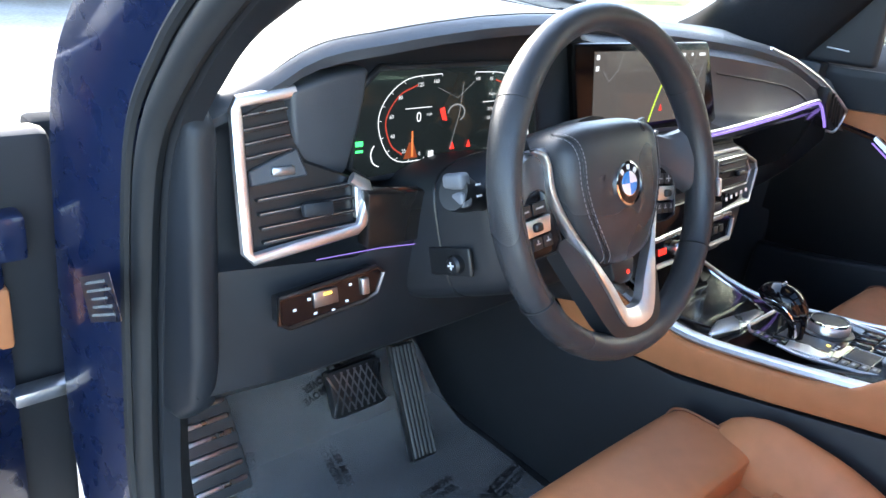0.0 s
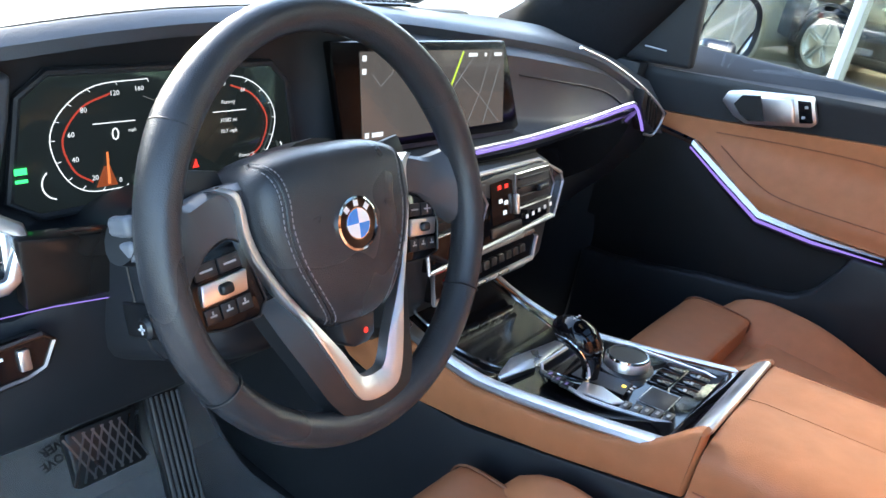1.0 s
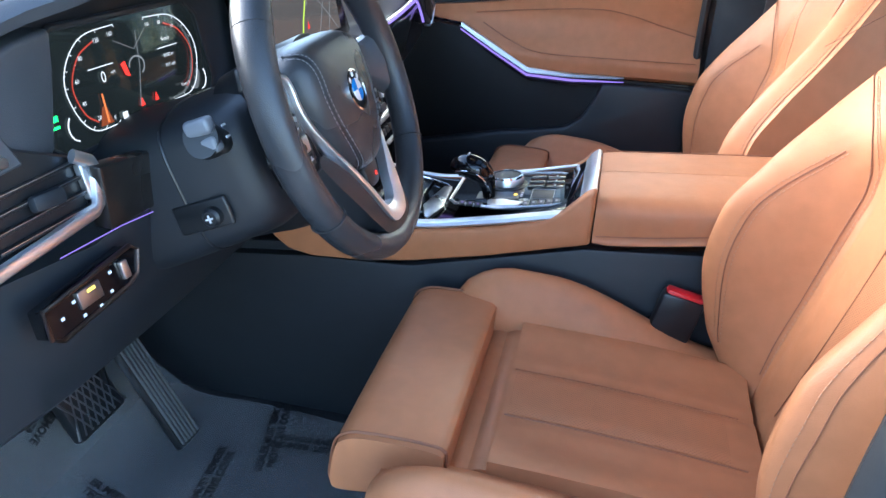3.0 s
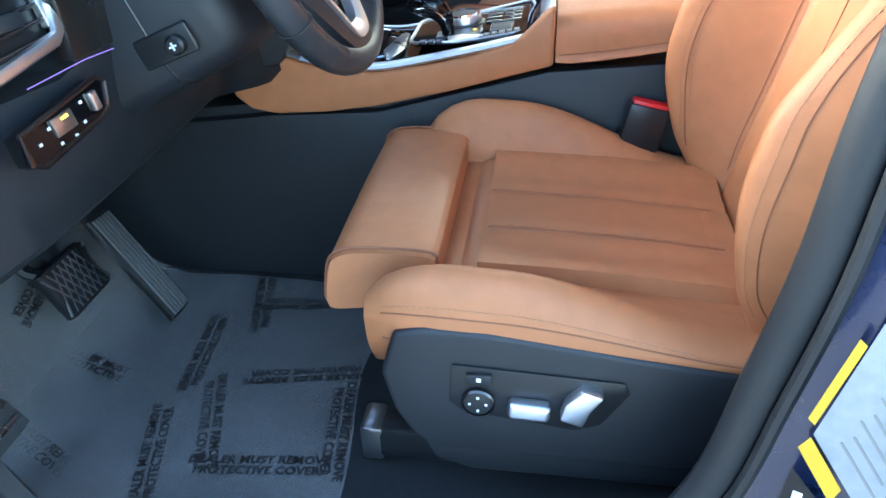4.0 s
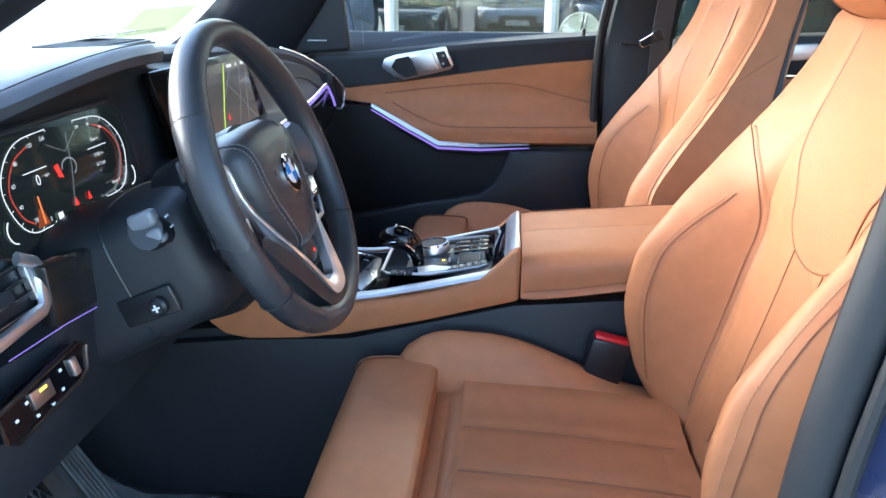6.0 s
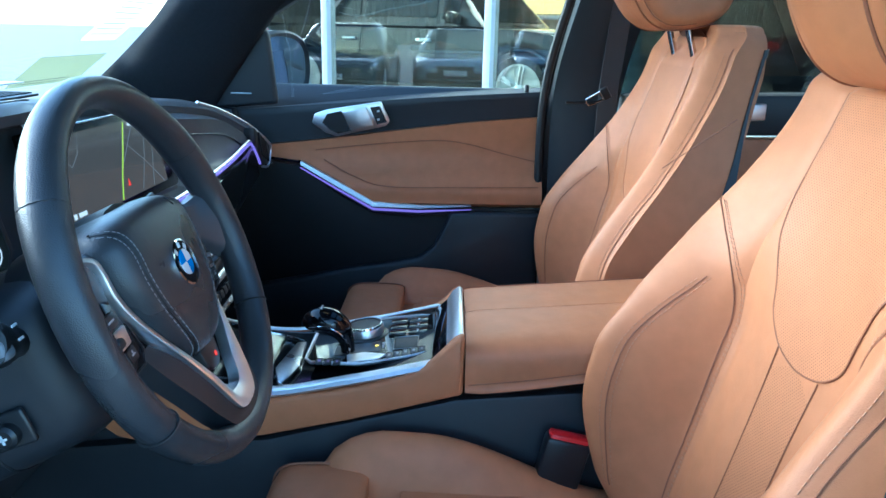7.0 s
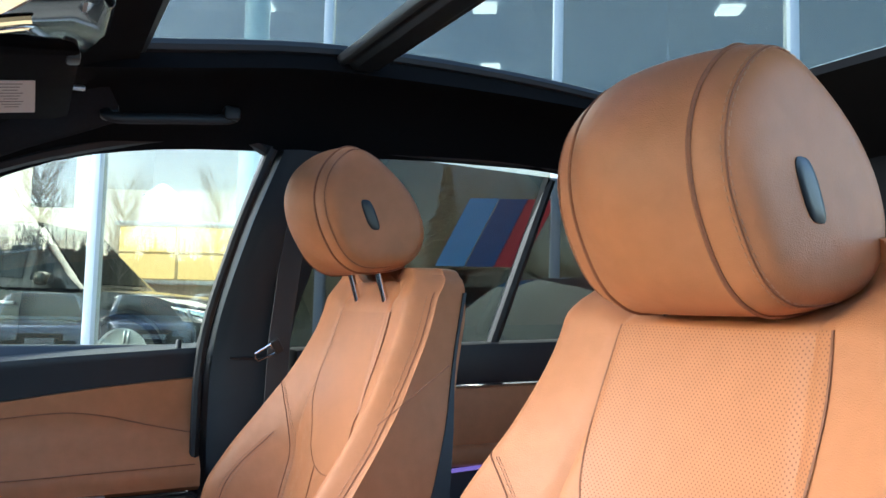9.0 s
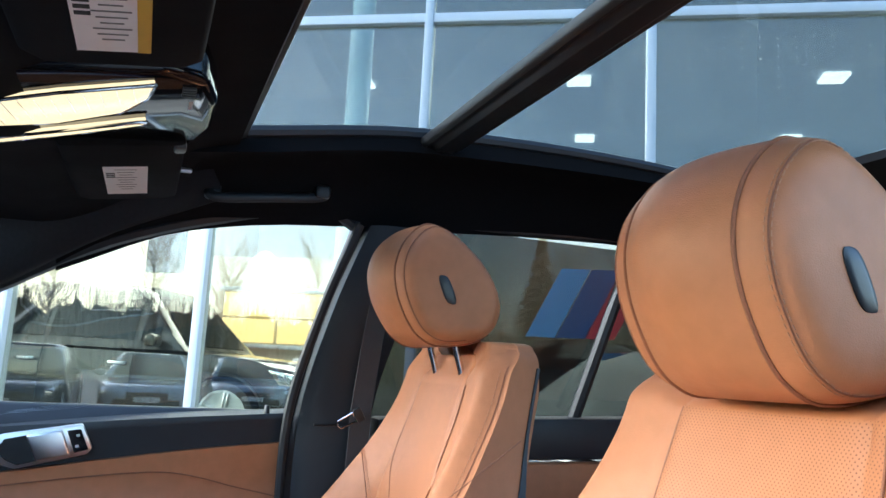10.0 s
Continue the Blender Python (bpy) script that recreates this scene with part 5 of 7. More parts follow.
# centre vents and climate panel
vc = thing("climate_panel", (0.05, 0.58, 0.95), "silver framed centre air vents with climate keys", "air vent")
vm = basis((0.060, 0.548, 0.985), (1, 0.02, 0), (0, 0.30, 1))
vent_outline = [(-0.180, 0.052), (0.110, 0.050), (0.178, 0.020), (0.182, 0.005), (0.150, -0.045), (-0.175, -0.058)]
part("surround", prism(vent_outline, "z", -0.02, 0.004, 0.003, 2, vm), gloss_black, vc)
part("surround_trim", tube([vm @ V(u, v, 0.003) for u, v in vent_outline], 0.0036, 8, True), satin, vc, "satin chrome frame")
for u0, u1 in ((-0.165, -0.04), (0.035, 0.150)):
    um, uw = (u0 + u1) / 2, (u1 - u0)
    part("vent_box", box((um, 0.012, 0.002), (uw, 0.050, 0.008), 0.002, vm), black_trim, vc)
    part("vent_trim", tube([vm @ V(u, v, 0.006) for u, v in ((u0, 0.038), (u1 - 0.02, 0.038), (u1, 0.008), (u1 - 0.012, -0.012), (u0, -0.014))], 0.0021, 6, True), satin, vc)
    for k in range(4):
        part("vent_slat", box((um - 0.006, 0.030 - 0.013 * k, 0.008), (uw - 0.026, 0.003, 0.006), 0.001, vm), black_trim, vc)
    part("vent_tab", box((um + 0.01, 0.010, 0.013), (0.026, 0.010, 0.010), 0.003, vm), black_soft, vc)
part("climate_display", prism([(-0.03, 0.034), (0.026, 0.036), (0.030, -0.026), (-0.028, -0.026)], "z", 0.003, 0.006, m=vm), gloss_black, vc)
part("climate_knob", box((0.030, -0.004, 0.010), (0.008, 0.030, 0.010), 0.003, vm), satin, vc)
for u, v, mtl in ((-0.008, 0.026, red_glow), (0.010, 0.026, red_glow), (-0.006, 0.006, white_glow), (0.008, 0.002, white_glow), (0.004, -0.012, white_glow)):
    part("climate_sign", box((u, v, 0.0066), (0.009, 0.006, 0.0004), 0, vm), mtl, vc)
part("climate_key", box((0.010, -0.038, 0.005), (0.08, 0.014, 0.004), 0.0015, vm), brushed_dark, vc)
for k in range(5):
    part("climate_sign", box((0.066 + 0.018 * k, -0.030 + 0.0015 * k, 0.006), (0.007, 0.006, 0.0006), 0, vm), white_ink, vc)
lm = basis((0.030, 0.528, 0.905), (1, 0.0, 0.0), (0, 0.30, 1))
low = thing("audio_panel", (0.03, 0.54, 0.90), "slim satin framed row of audio keys", "control panel")
lf = [(-0.130, 0.020), (0.118, 0.026), (0.128, 0.016), (0.112, -0.016), (-0.130, -0.022)]
part("key_plate", prism(lf, "z", -0.02, 0.003, 0.002, 1, lm), gloss_black, low)
part("key_frame", tube([lm @ V(u, v, 0.003) for u, v in lf], 0.0045, 8, True), brushed, low)
part("volume_knob", lathe([(0.012, 0), (0.012, 0.010), (0.010, 0.012)], lm @ Matrix.Translation((-0.060, 0.0, 0.003)), 20), satin, low)
for k in range(7):
    part("audio_key", box((-0.03 + 0.019 * k, 0.001 + 0.0008 * k, 0.005), (0.014, 0.012, 0.004), 0.001, lm), black_trim, low)
part("audio_sign", box((-0.095, 0.0, 0.0046), (0.022, 0.010, 0.0006), 0, lm), red_glow, low)
part("centre_stack", prism([(0.60, 1.04), (0.555, 1.03), (0.538, 0.96), (0.535, 0.88), (0.56, 0.84), (0.70, 0.80), (0.70, 1.04)], "x", -0.15, 0.20, 0.008), black_soft, dash)

# driver's outer air vent, L-shaped satin frame
dv = thing("side_air_vent", (-0.64, 0.66, 1.05), "satin chrome framed air vent beside the wheel", "air vent")
dm = basis((-0.632, 0.655, 1.056), (0.985, -0.17, 0), (0.02, 0.28, 1))
outline = [(-0.075, 0.084), (-0.012, 0.093), (0.000, 0.036), (0.004, 0.022), (0.060, 0.000), (0.072, -0.022), (0.060, -0.056), (-0.064, -0.080)]
part("vent_body", prism(outline, "z", -0.03, -0.004, 0.003, 1, dm), black_trim, dv)
ribbon = [V(*q, 0) for q in ((-0.008, 0.094), (-0.070, 0.084), (-0.0725, 0.076), (-0.072, 0.02), (-0.070, -0.068), (-0.064, -0.076), (0.0, -0.066), (0.056, -0.057), (0.062, -0.052), (0.073, -0.020), (0.070, -0.010), (0.052, 0.000))]
part("vent_frame", tube([dm @ (p + V(0, 0, 0.007)) for p in ribbon], 0.0072, 8, flat=0.8, up=dm.to_3x3() @ V(0, 0, 1)), satin, dv, "satin chrome L-shaped frame")
for k in range(4):
    part("slat", box((-0.034, 0.078 - 0.014 * k, 0.0), (0.062 - 0.003 * k, 0.0030, 0.010), 0.001, dm @ pose(0, 0, 0, 0, 0, 9)), black_trim, dv)
    part("slat_edge", box((-0.034, 0.0795 - 0.014 * k, 0.0052), (0.060 - 0.003 * k, 0.0009, 0.0009), 0, dm @ pose(0, 0, 0, 0, 0, 9)), brushed, dv)
part("dial_plate", prism([(-0.062, 0.014), (-0.008, 0.036), (0.004, 0.006), (-0.060, -0.002)], "z", -0.004, 0.004, 0.002, 1, dm), dash_skin, dv)
part("dial", box((-0.026, 0.013, 0.006), (0.026, 0.010, 0.008), 0.003, dm), brushed, dv)
for k in range(4):
    part("slat", box((0.002, -0.012 - 0.015 * k, 0.0), (0.116, 0.0035, 0.010), 0.001, dm @ pose(0, 0, 0, 0, 0, 5)), black_trim, dv)
    part("slat_edge", box((0.002, -0.0105 - 0.015 * k, 0.0052), (0.114, 0.0008, 0.0008), 0, dm @ pose(0, 0, 0, 0, 0, 5)), brushed, dv)
part("vent_tab", box((0.010, -0.030, 0.008), (0.036, 0.016, 0.012), 0.004, dm), black_soft, dv)
part("side_trim", box((0.061, -0.026, 0.002), (0.010, 0.040, 0.010), 0.003, dm), satin, dv)
part("wood_trim", prism([(-0.572, 1.046), (-0.470, 1.034), (-0.466, 0.985), (-0.480, 0.972), (-0.566, 0.976)], "y", 0.618, 0.640, 0.004), dark_wood, dash, "dark wood trim")
part("ambient_strip", tube([(-0.62, 0.640, 0.966), (-0.54, 0.626, 0.970), (-0.46, 0.616, 0.966)], 0.0006, 6), purple_glow, dash)

# light switch panel
lp = thing("light_switch_panel", (-0.618, 0.61, 0.935), "glossy black light switch panel in a bronze frame", "switch panel")
pm = basis((-0.618, 0.607, 0.936), (0.995, -0.09, 0.06), (0, 0.22, 1))
pf = [(-0.064, 0.012), (0.058, 0.020), (0.067, 0.012), (0.056, -0.010), (0.040, -0.016), (-0.056, -0.023), (-0.066, -0.016)]
part("panel", prism(pf, "z", -0.02, 0.0, 0.001, 1, pm), gloss_black, lp)
part("frame", tube([pm @ V(u, v, 0.0) for u, v in pf], 0.0028, 6, True), mat("bronze_trim", (0.20, 0.16, 0.14), 0.3, metal=1.0), lp, "bronze tinted frame")
part("auto_key", box((-0.010, 0.001, 0.001), (0.030, 0.018, 0.004), 0.001, pm), brushed, lp)
part("key_lamp", box((-0.008, 0.006, 0.0036), (0.010, 0.003, 0.0006), 0, pm), amber_glow, lp)
for u, v in ((-0.048, -0.004), (-0.030, 0.004), (-0.024, -0.014), (-0.002, -0.016), (0.016, -0.010), (0.022, 0.008), (0.040, 0.008)):
    part("key_sign", box((u, v, 0.0012), (0.004, 0.003, 0.0006), 0, pm), white_ink, lp)
part("thumb_wheel", box((0.040, 0.002, 0.002), (0.010, 0.020, 0.006), 0.002, pm), satin, lp)

# lower knee panel and dash end
part("dash_end", prism([(0.665, 1.12), (0.69, 1.14), (0.76, 1.10), (0.79, 0.95), (0.79, 0.74), (0.70, 0.76), (0.660, 0.80), (0.655, 0.86), (0.660, 1.0)], "x", -0.757, -0.724, 0.012, 3), black_soft, dash)
# passenger's side air vent
pv = thing("far_air_vent", (0.66, 0.63, 1.06), "slim dark air vent at the dashboard end", "air vent")
part("vent_body", prism([(0.605, 1.070), (0.60, 1.105), (0.72, 1.050), (0.72, 1.005), (0.665, 1.010)], "y", 0.598, 0.64, 0.004), black_trim, pv)
part("vent_frame", tube(curve([(0.41, 0.660, 1.176), (0.50, 0.640, 1.152), (0.60, 0.610, 1.110), (0.70, 0.594, 1.060), (0.722, 0.594, 1.040), (0.700, 0.596, 1.005), (0.66, 0.600, 1.008)], 5), 0.0028, 8), satin, pv)
for k in range(4):
    part("slat", tube([(0.622 + 0.018 * k, 0.596, 1.092 - 0.009 * k), (0.640 + 0.018 * k, 0.594, 1.040 - 0.008 * k)], 0.003, 5), black_trim, pv)

# ---- centre console ----
cons = thing("centre_console", (0.0, 0.25, 0.45), "tan leather centre console with a glossy black control deck", "centre console", kind="structure")


def deck_z(y):
    return table([(0.10, 0.895), (0.17, 0.878), (0.28, 0.852), (0.42, 0.826), (0.52, 0.836), (0.62, 0.868)], y)


part("core", prism([(1.02, 0.43), (1.02, 0.72), (0.62, 0.76), (0.15, 0.80), (-0.30, 0.82), (-0.30, 0.43)], "x", -0.100, 0.100, 0.01), black_soft, cons)
for k in (-1, 1):
    side = [(0.662, 0.815), (0.650, 0.780), (0.625, 0.760), (0.585, 0.752), (0.500, 0.757), (0.42, 0.768), (0.30, 0.795), (0.142, 0.838)]
    drop = 0.0 if k < 0 else 0.014
    top = [(0.1415, 0.922 - drop), (0.147, 0.925 - drop), (0.157, 0.918 - drop), (0.172, 0.901 - drop), (0.190, 0.882 - drop / 2), (0.212, 0.869), (0.235, 0.861)] + [(y, deck_z(y) - 0.004) for y in (0.27, 0.32, 0.42, 0.52, 0.60)]
    part("side_panel", prism(side + top, "x", k * 0.112, k * 0.132, 0.006, 3), leather, cons, "tan leather side panel")
    edge = curve([(k * 0.117, y, deck_z(y) + 0.003) for y in (0.165, 0.22, 0.30, 0.42, 0.52, 0.61)], 6)
    part("side_trim", tube(edge, 0.0125 if k < 0 else 0.005, 8, flat=0.5, up=(0, 0, 1)), satin, cons, "satin chrome edge trim")
    part("side_light", tube([(k * 0.122, 0.54, deck_z(0.54) - 0.006), (k * 0.122, 0.62, deck_z(0.62) - 0.006)], 0.003, 6), purple_glow, cons)
    part("lower_side", prism([(1.02, 0.43), (1.02, 0.70), (0.60, 0.745), (0.42, 0.755), (0.15, 0.825), (-0.30, 0.865), (-0.30, 0.43)], "x", k * 0.090, k * 0.118, 0.006), black_soft, cons)
part("deck", sheet(lambda u, v: (mix(-0.110, 0.110, u), mix(0.165, 0.66, v), deck_z(mix(0.165, 0.66, v)) + 0.001), 8, 30, 0.02), gloss_black, cons, "piano black deck")
# roller cover of the cup holder and its frame
part("cup_cover", sheet(lambda u, v: (mix(-0.085, 0.085, u), mix(0.43, 0.60, v), deck_z(mix(0.43, 0.60, v)) + 0.006), 6, 12, 0.006), gloss_black, cons, "piano black cup holder cover")
for k in (-1, 1):
    part("cover_edge", tube(curve([(k * 0.092, 0.62, deck_z(0.62) + 0.007), (k * 0.092, 0.50, deck_z(0.5) + 0.006), (k * 0.080, 0.43, deck_z(0.43) + 0.005), (k * 0.055, 0.395, deck_z(0.395) + 0.005)], 5), 0.0025, 6), chrome, cons)
part("cover_lip", prism([(-0.103, 0.396), (-0.100, 0.404), (-0.050, 0.418), (0.046, 0.404), (0.050, 0.390), (-0.043, 0.384)], "z", deck_z(0.41) + 0.002, deck_z(0.41) + 0.010, 0.002), brushed, cons, "brushed metal lip")

# control island
ctl = thing("control_island", (0.0, 0.28, 0.85), "chrome framed gear and drive control island", "control panel")
im = basis((0.0, 0.272, deck_z(0.272) + 0.0065), (1, 0, 0), (0, 1, -0.115))
isl = [(-0.048, 0.101), (-0.064, 0.091), (-0.083, 0.020), (-0.080, -0.010), (-0.069, -0.058), (-0.060, -0.080), (-0.044, -0.088), (0.060, -0.090), (0.082, -0.084), (0.091, -0.066), (0.088, 0.050), (0.080, 0.090), (0.062, 0.101)]
part("island_plate", prism(isl, "z", -0.004, 0.001, 0.001, 1, im), gloss_black, ctl)
part("island_frame", tube([im @ V(u, v, 0.0015) for u, v in isl], 0.0027, 6, True), satin, ctl, "chrome frame")
part("inner_rail", tube([im @ V(u, v, 0.0026) for u, v in ((-0.060, 0.084), (-0.054, 0.046), (-0.046, 0.034))], 0.0012, 5), chrome, ctl)
part("drive_plate", prism([(-0.076, 0.036), (-0.050, 0.040), (-0.044, 0.016), (-0.058, -0.020), (-0.072, -0.010)], "z", 0.0, 0.0032, 0.001, 1, im), satin, ctl, "satin metal drive plate")
# signs here look lit violet by their colour alone
for k in range(3):
    part("drive_key", box((-0.066 - 0.0035 * k, 0.078 - 0.0135 * k, 0.0025), (0.018, 0.0115, 0.003), 0.001, im @ pose(0, 0, 0, 0, 0, 0)), black_trim, ctl)
    part("key_sign", box((-0.066 - 0.0035 * k, 0.078 - 0.0135 * k, 0.0042), (0.007, 0.0035, 0.0005), 0, im), violet_lit_ink, ctl)
for k in range(5):
    part("drive_key", box((-0.066 + 0.0035 * k, -0.024 - 0.0118 * k, 0.003), (0.020, 0.0100, 0.003), 0.001, im), brushed_dark, ctl)
    part("key_sign", box((-0.066 + 0.0035 * k, -0.024 - 0.0118 * k, 0.0048), (0.007, 0.0035, 0.0005), 0, im), grey_ink, ctl)
part("key_recess", box((-0.020, -0.046, 0.0010), (0.044, 0.034, 0.003), 0.001, im), black_soft, ctl)
part("key_recess_edge", tube([im @ V(u, v, 0.0028) for u, v in ((-0.043, -0.028), (0.003, -0.028), (0.003, -0.064), (-0.043, -0.064))], 0.0007, 4, True), brushed, ctl)
part("lever_field", prism([(-0.044, 0.060), (-0.010, 0.060), (-0.008, -0.006), (-0.042, -0.010)], "z", 0.001, 0.0020, m=im), brushed_dark, ctl)
part("park_lamp", box((-0.023, -0.002, 0.0026), (0.005, 0.005, 0.0006), 0, im), amber_glow, ctl)
for k in range(3):
    part("gear_sign", box((-0.030 + 0.008 * k, -0.012, 0.0022), (0.004, 0.004, 0.0005), 0, im), grey_ink, ctl)
for k in range(3):
    part("menu_key", box((0.022 + 0.024 * k, -0.062, 0.0022), (0.0225, 0.030, 0.003), 0.001, im), gloss_black, ctl)
    part("menu_key", box((0.022 + 0.024 * k, -0.030, 0.0022), (0.0225, 0.026, 0.003), 0.001, im), gloss_black, ctl)
    part("key_sign", box((0.022 + 0.024 * k, -0.062, 0.0040), (0.007, 0.0035, 0.0005), 0, im), grey_ink, ctl)
km = im @ Matrix.Translation((0.030, 0.020, 0.0))
knob = part("rotary_knob", lathe([(0.036, 0), (0.035, 0.002), (0.028, 0.004), (0.0275, 0.016), (0.0262, 0.0185), (0.024, 0.0185), (0.0235, 0.0175), (0.002, 0.0175)], km, 40), black_trim, ctl, "round black rotary knob")
part("knob_ring", lathe([(0.0290, 0.004), (0.0290, 0.0145), (0.0280, 0.0160), (0.0278, 0.003)], km, 40), satin, knob, "knurled satin ring")
part("knob_rim", lathe([(0.0275, 0.016), (0.0268, 0.0192), (0.0250, 0.0192), (0.0248, 0.017)], km, 40), chrome, knob)

# gear selector
gs = thing("gear_selector", (-0.032, 0.312, 0.84), "glossy black and chrome gear selector lever", "gear lever")
GX = -0.032
part("boot", lathe([(0.024, 0), (0.021, 0.004), (0.013, 0.007)], Matrix.Translation((GX, 0.312, 0.848)), 24), black_trim, gs)
stem = [(0.3765, 0.8960, 0.003), (0.3740, 0.8985, 0.0095), (0.366, 0.9025, 0.0160), (0.352, 0.9050, 0.0198), (0.336, 0.9020, 0.0205), (0.3235, 0.8925, 0.0175), (0.3165, 0.880, 0.0135), (0.3135, 0.867, 0.0108), (0.3125, 0.856, 0.0105), (0.312, 0.846, 0.0115)]
line = curve([(y, z, r) for y, z, r in stem], 5)
body = []
for i, p in enumerate(line):
    a, b = line[max(i - 1, 0)], line[min(i + 1, len(line) - 1)]
    d = V(0, b.x - a.x, b.y - a.y).normalized()
    up = V(0, -d.z, d.y)
    c = V(GX, p.x, p.y)
    body.append([c + V(1, 0, 0) * p.z * 1.08 * math.cos(t) + up * p.z * math.sin(t) for t in [2 * math.pi * j / 24 for j in range(24)]])
part("grip", loft(body), gloss_black, gs)
for k in (-1, 1):
    band = []
    for i, p in enumerate(line[2:-3]):
        band.append(V(GX + k * p.z * 1.07, p.x, p.y) + V(0, -0.003, -0.002))
    part("grip_trim", tube(band, [0.0011 + 0.0026 * smooth_step(20, 36, i) for i in range(len(band))], 6), chrome, gs, "chrome grip trim")
for k in range(3):
    part("grip_sign", box((0, 0, 0), (0.0035, 0.0025, 0.0005), 0, Matrix.Translation(V(GX - 0.006 + 0.006 * k, 0.350, 0.9254)) @ pose(0, 0, 0, 8)), grey_ink, gs)
part("unlock_key", box((0, 0, 0), (0.004, 0.014, 0.010), 0.003, Matrix.Translation((GX - 0.0195, 0.334, 0.904)), 2), brushed_dark, gs)

# rounded end bar and armrest
part("end_plate", prism([(0.197, 0.858), (0.184, 0.878), (0.165, 0.896), (0.157, 0.888), (0.184, 0.852)], "x", -0.104, 0.104, 0.004, 2), gloss_black, cons)
part("end_bar", prism([(0.168, 0.891), (0.158, 0.909), (0.147, 0.918), (0.140, 0.914), (0.156, 0.885)], "x", -0.106, 0.106, 0.004, 3), satin, cons, "satin chrome end bar")
arm = thing("armrest", (0.0, -0.05, 0.83), "two-part tan leather centre armrest", "armrest")
for k in (-1, 1):
    rings = []
    for i in range(21):
        y = mix(0.140, -0.270, i / 20)
        e = 1 - 0.08 * smooth_step(0.130, 0.140, y) - 0.2 * smooth_step(-0.24, -0.27, y)
        zt = 0.912 + 0.026 * (0.14 - y) / 0.31
        zb = 0.842 + 0.042 * smooth_step(0.18, -0.20, y)
        prof = [(0.0015, zb), (0.0015, zt - 0.006), (0.006, zt + 0.001), (0.06, zt + 0.004), (0.110, zt - 0.001), (0.128, zt - 0.012), (0.134, zt - 0.028), (0.134, zb + 0.006), (0.128, zb)]
        rings.append(curve([V(k * a, y, mix((zt + zb) / 2, z, e)) for a, z in prof], 3, True))
    part("armrest_lid", loft(rings), leather, arm, angle=50)
    if k > 0:
        part("lid_seam", tube(curve([(k * 0.100, y, 0.9155 + 0.026 * (0.14 - y) / 0.31) for y in (0.135, 0.05, -0.05, -0.15, -0.26)], 5), 0.0009, 5), thread, arm)
    part("lid_seam", tube(curve([(k * 0.1346, y, 0.854 + 0.042 * smooth_step(0.18, -0.20, y)) for y in (0.135, 0.05, -0.05, -0.15, -0.26)], 5), 0.0009, 5), thread, arm)

# ---- passenger door ----
door = thing("door_1", (0.82, 0.3, 0.45), "closed passenger door with tan leather panel and violet light", "car door", kind="structure")


def belt(y):
    return table([(-0.07, 1.190), (0.2, 1.172), (0.45, 1.152), (0.75, 1.128)], y)


def tan_top(y):
    return table([(-0.07, 1.122), (0.1, 1.106), (0.3, 1.080), (0.5, 1.052), (0.70, 1.030)], y)


def tan_low(y):
    if y > 0.53:
        return mix(0.998, 1.018, (y - 0.53) / 0.17)
    if y > 0.35:
        return mix(0.900, 0.998, (y - 0.35) / 0.18)
    return mix(0.902, 0.900, (y + 0.05) / 0.40)


def door_x(y, z):
    """How far the trim stands out into the cabin."""
    shelf = table([(0.85, 0.0), (0.90, 0.058), (0.94, 0.062), (0.985, 0.022), (1.03, 0.006), (1.09, 0.012), (1.14, 0.020), (1.19, 0.03)], z)
    return 0.815 - shelf * (0.35 + 0.65 * smooth_step(0.62, 0.30, y)) - 0.01 * smooth_step(0.3, 0.7, y)


Y0, Y1 = -0.060, 0.72
part("upper_trim", sheet(lambda u, v: (door_x(mix(Y0, Y1, u), mix(tan_top(mix(Y0, Y1, u)), belt(mix(Y0, Y1, u)), v)) + 0.06 * smooth_step(0.88, 1.0, v), mix(Y0, Y1, u), mix(tan_top(mix(Y0, Y1, u)) + 0.002, belt(mix(Y0, Y1, u)), v)), 30, 10, -0.03), black_soft, door, "soft black upper trim")
part("leather_panel", sheet(lambda u, v: (door_x(mix(Y0, Y1, u), mix(tan_low(mix(Y0, Y1, u)), tan_top(mix(Y0, Y1, u)), v)) - 0.006 + 0.016 * smooth_step(0.05, 0.0, v), mix(Y0, Y1, u), mix(tan_low(mix(Y0, Y1, u)), tan_top(mix(Y0, Y1, u)), v)), 60, 20, -0.03), leather, door, "tan leather door panel with armrest")
part("panel_seam", tube(curve([(door_x(y, z) - 0.0075, y, z) for y, z in ((0.50, 1.028), (0.35, 1.046), (0.20, 1.058), (0.12, 1.050), (0.04, 1.030), (-0.05, 1.010))], 6), 0.0014, 5), thread, door)
part("armrest_seam", tube(curve([(door_x(y, z) - 0.0075, y, z) for y, z in ((0.48, 1.005), (0.40, 0.968), (0.32, 0.950), (0.15, 0.951), (-0.05, 0.955))], 6), 0.0014, 5), thread, door)
part("lower_trim", sheet(lambda u, v: (mix(0.80, 0.765, smooth_step(0, 1, v)) - 0.02 * math.sin(math.pi * v), mix(Y0, Y1, u), mix(0.46, tan_low(mix(Y0, Y1, u)) - 0.004, v)), 30, 14, -0.03), door_black, door, "black plastic lower door trim")
part("wood_insert", sheet(lambda u, v: (0.784, mix(0.36, 0.70, u), mix(table([(0.36, 0.884), (0.50, 0.840), (0.70, 0.826)], mix(0.36, 0.70, u)), tan_low(mix(0.36, 0.70, u)) - 0.006, v)), 14, 4, -0.02), dark_wood, door, "dark wood insert")
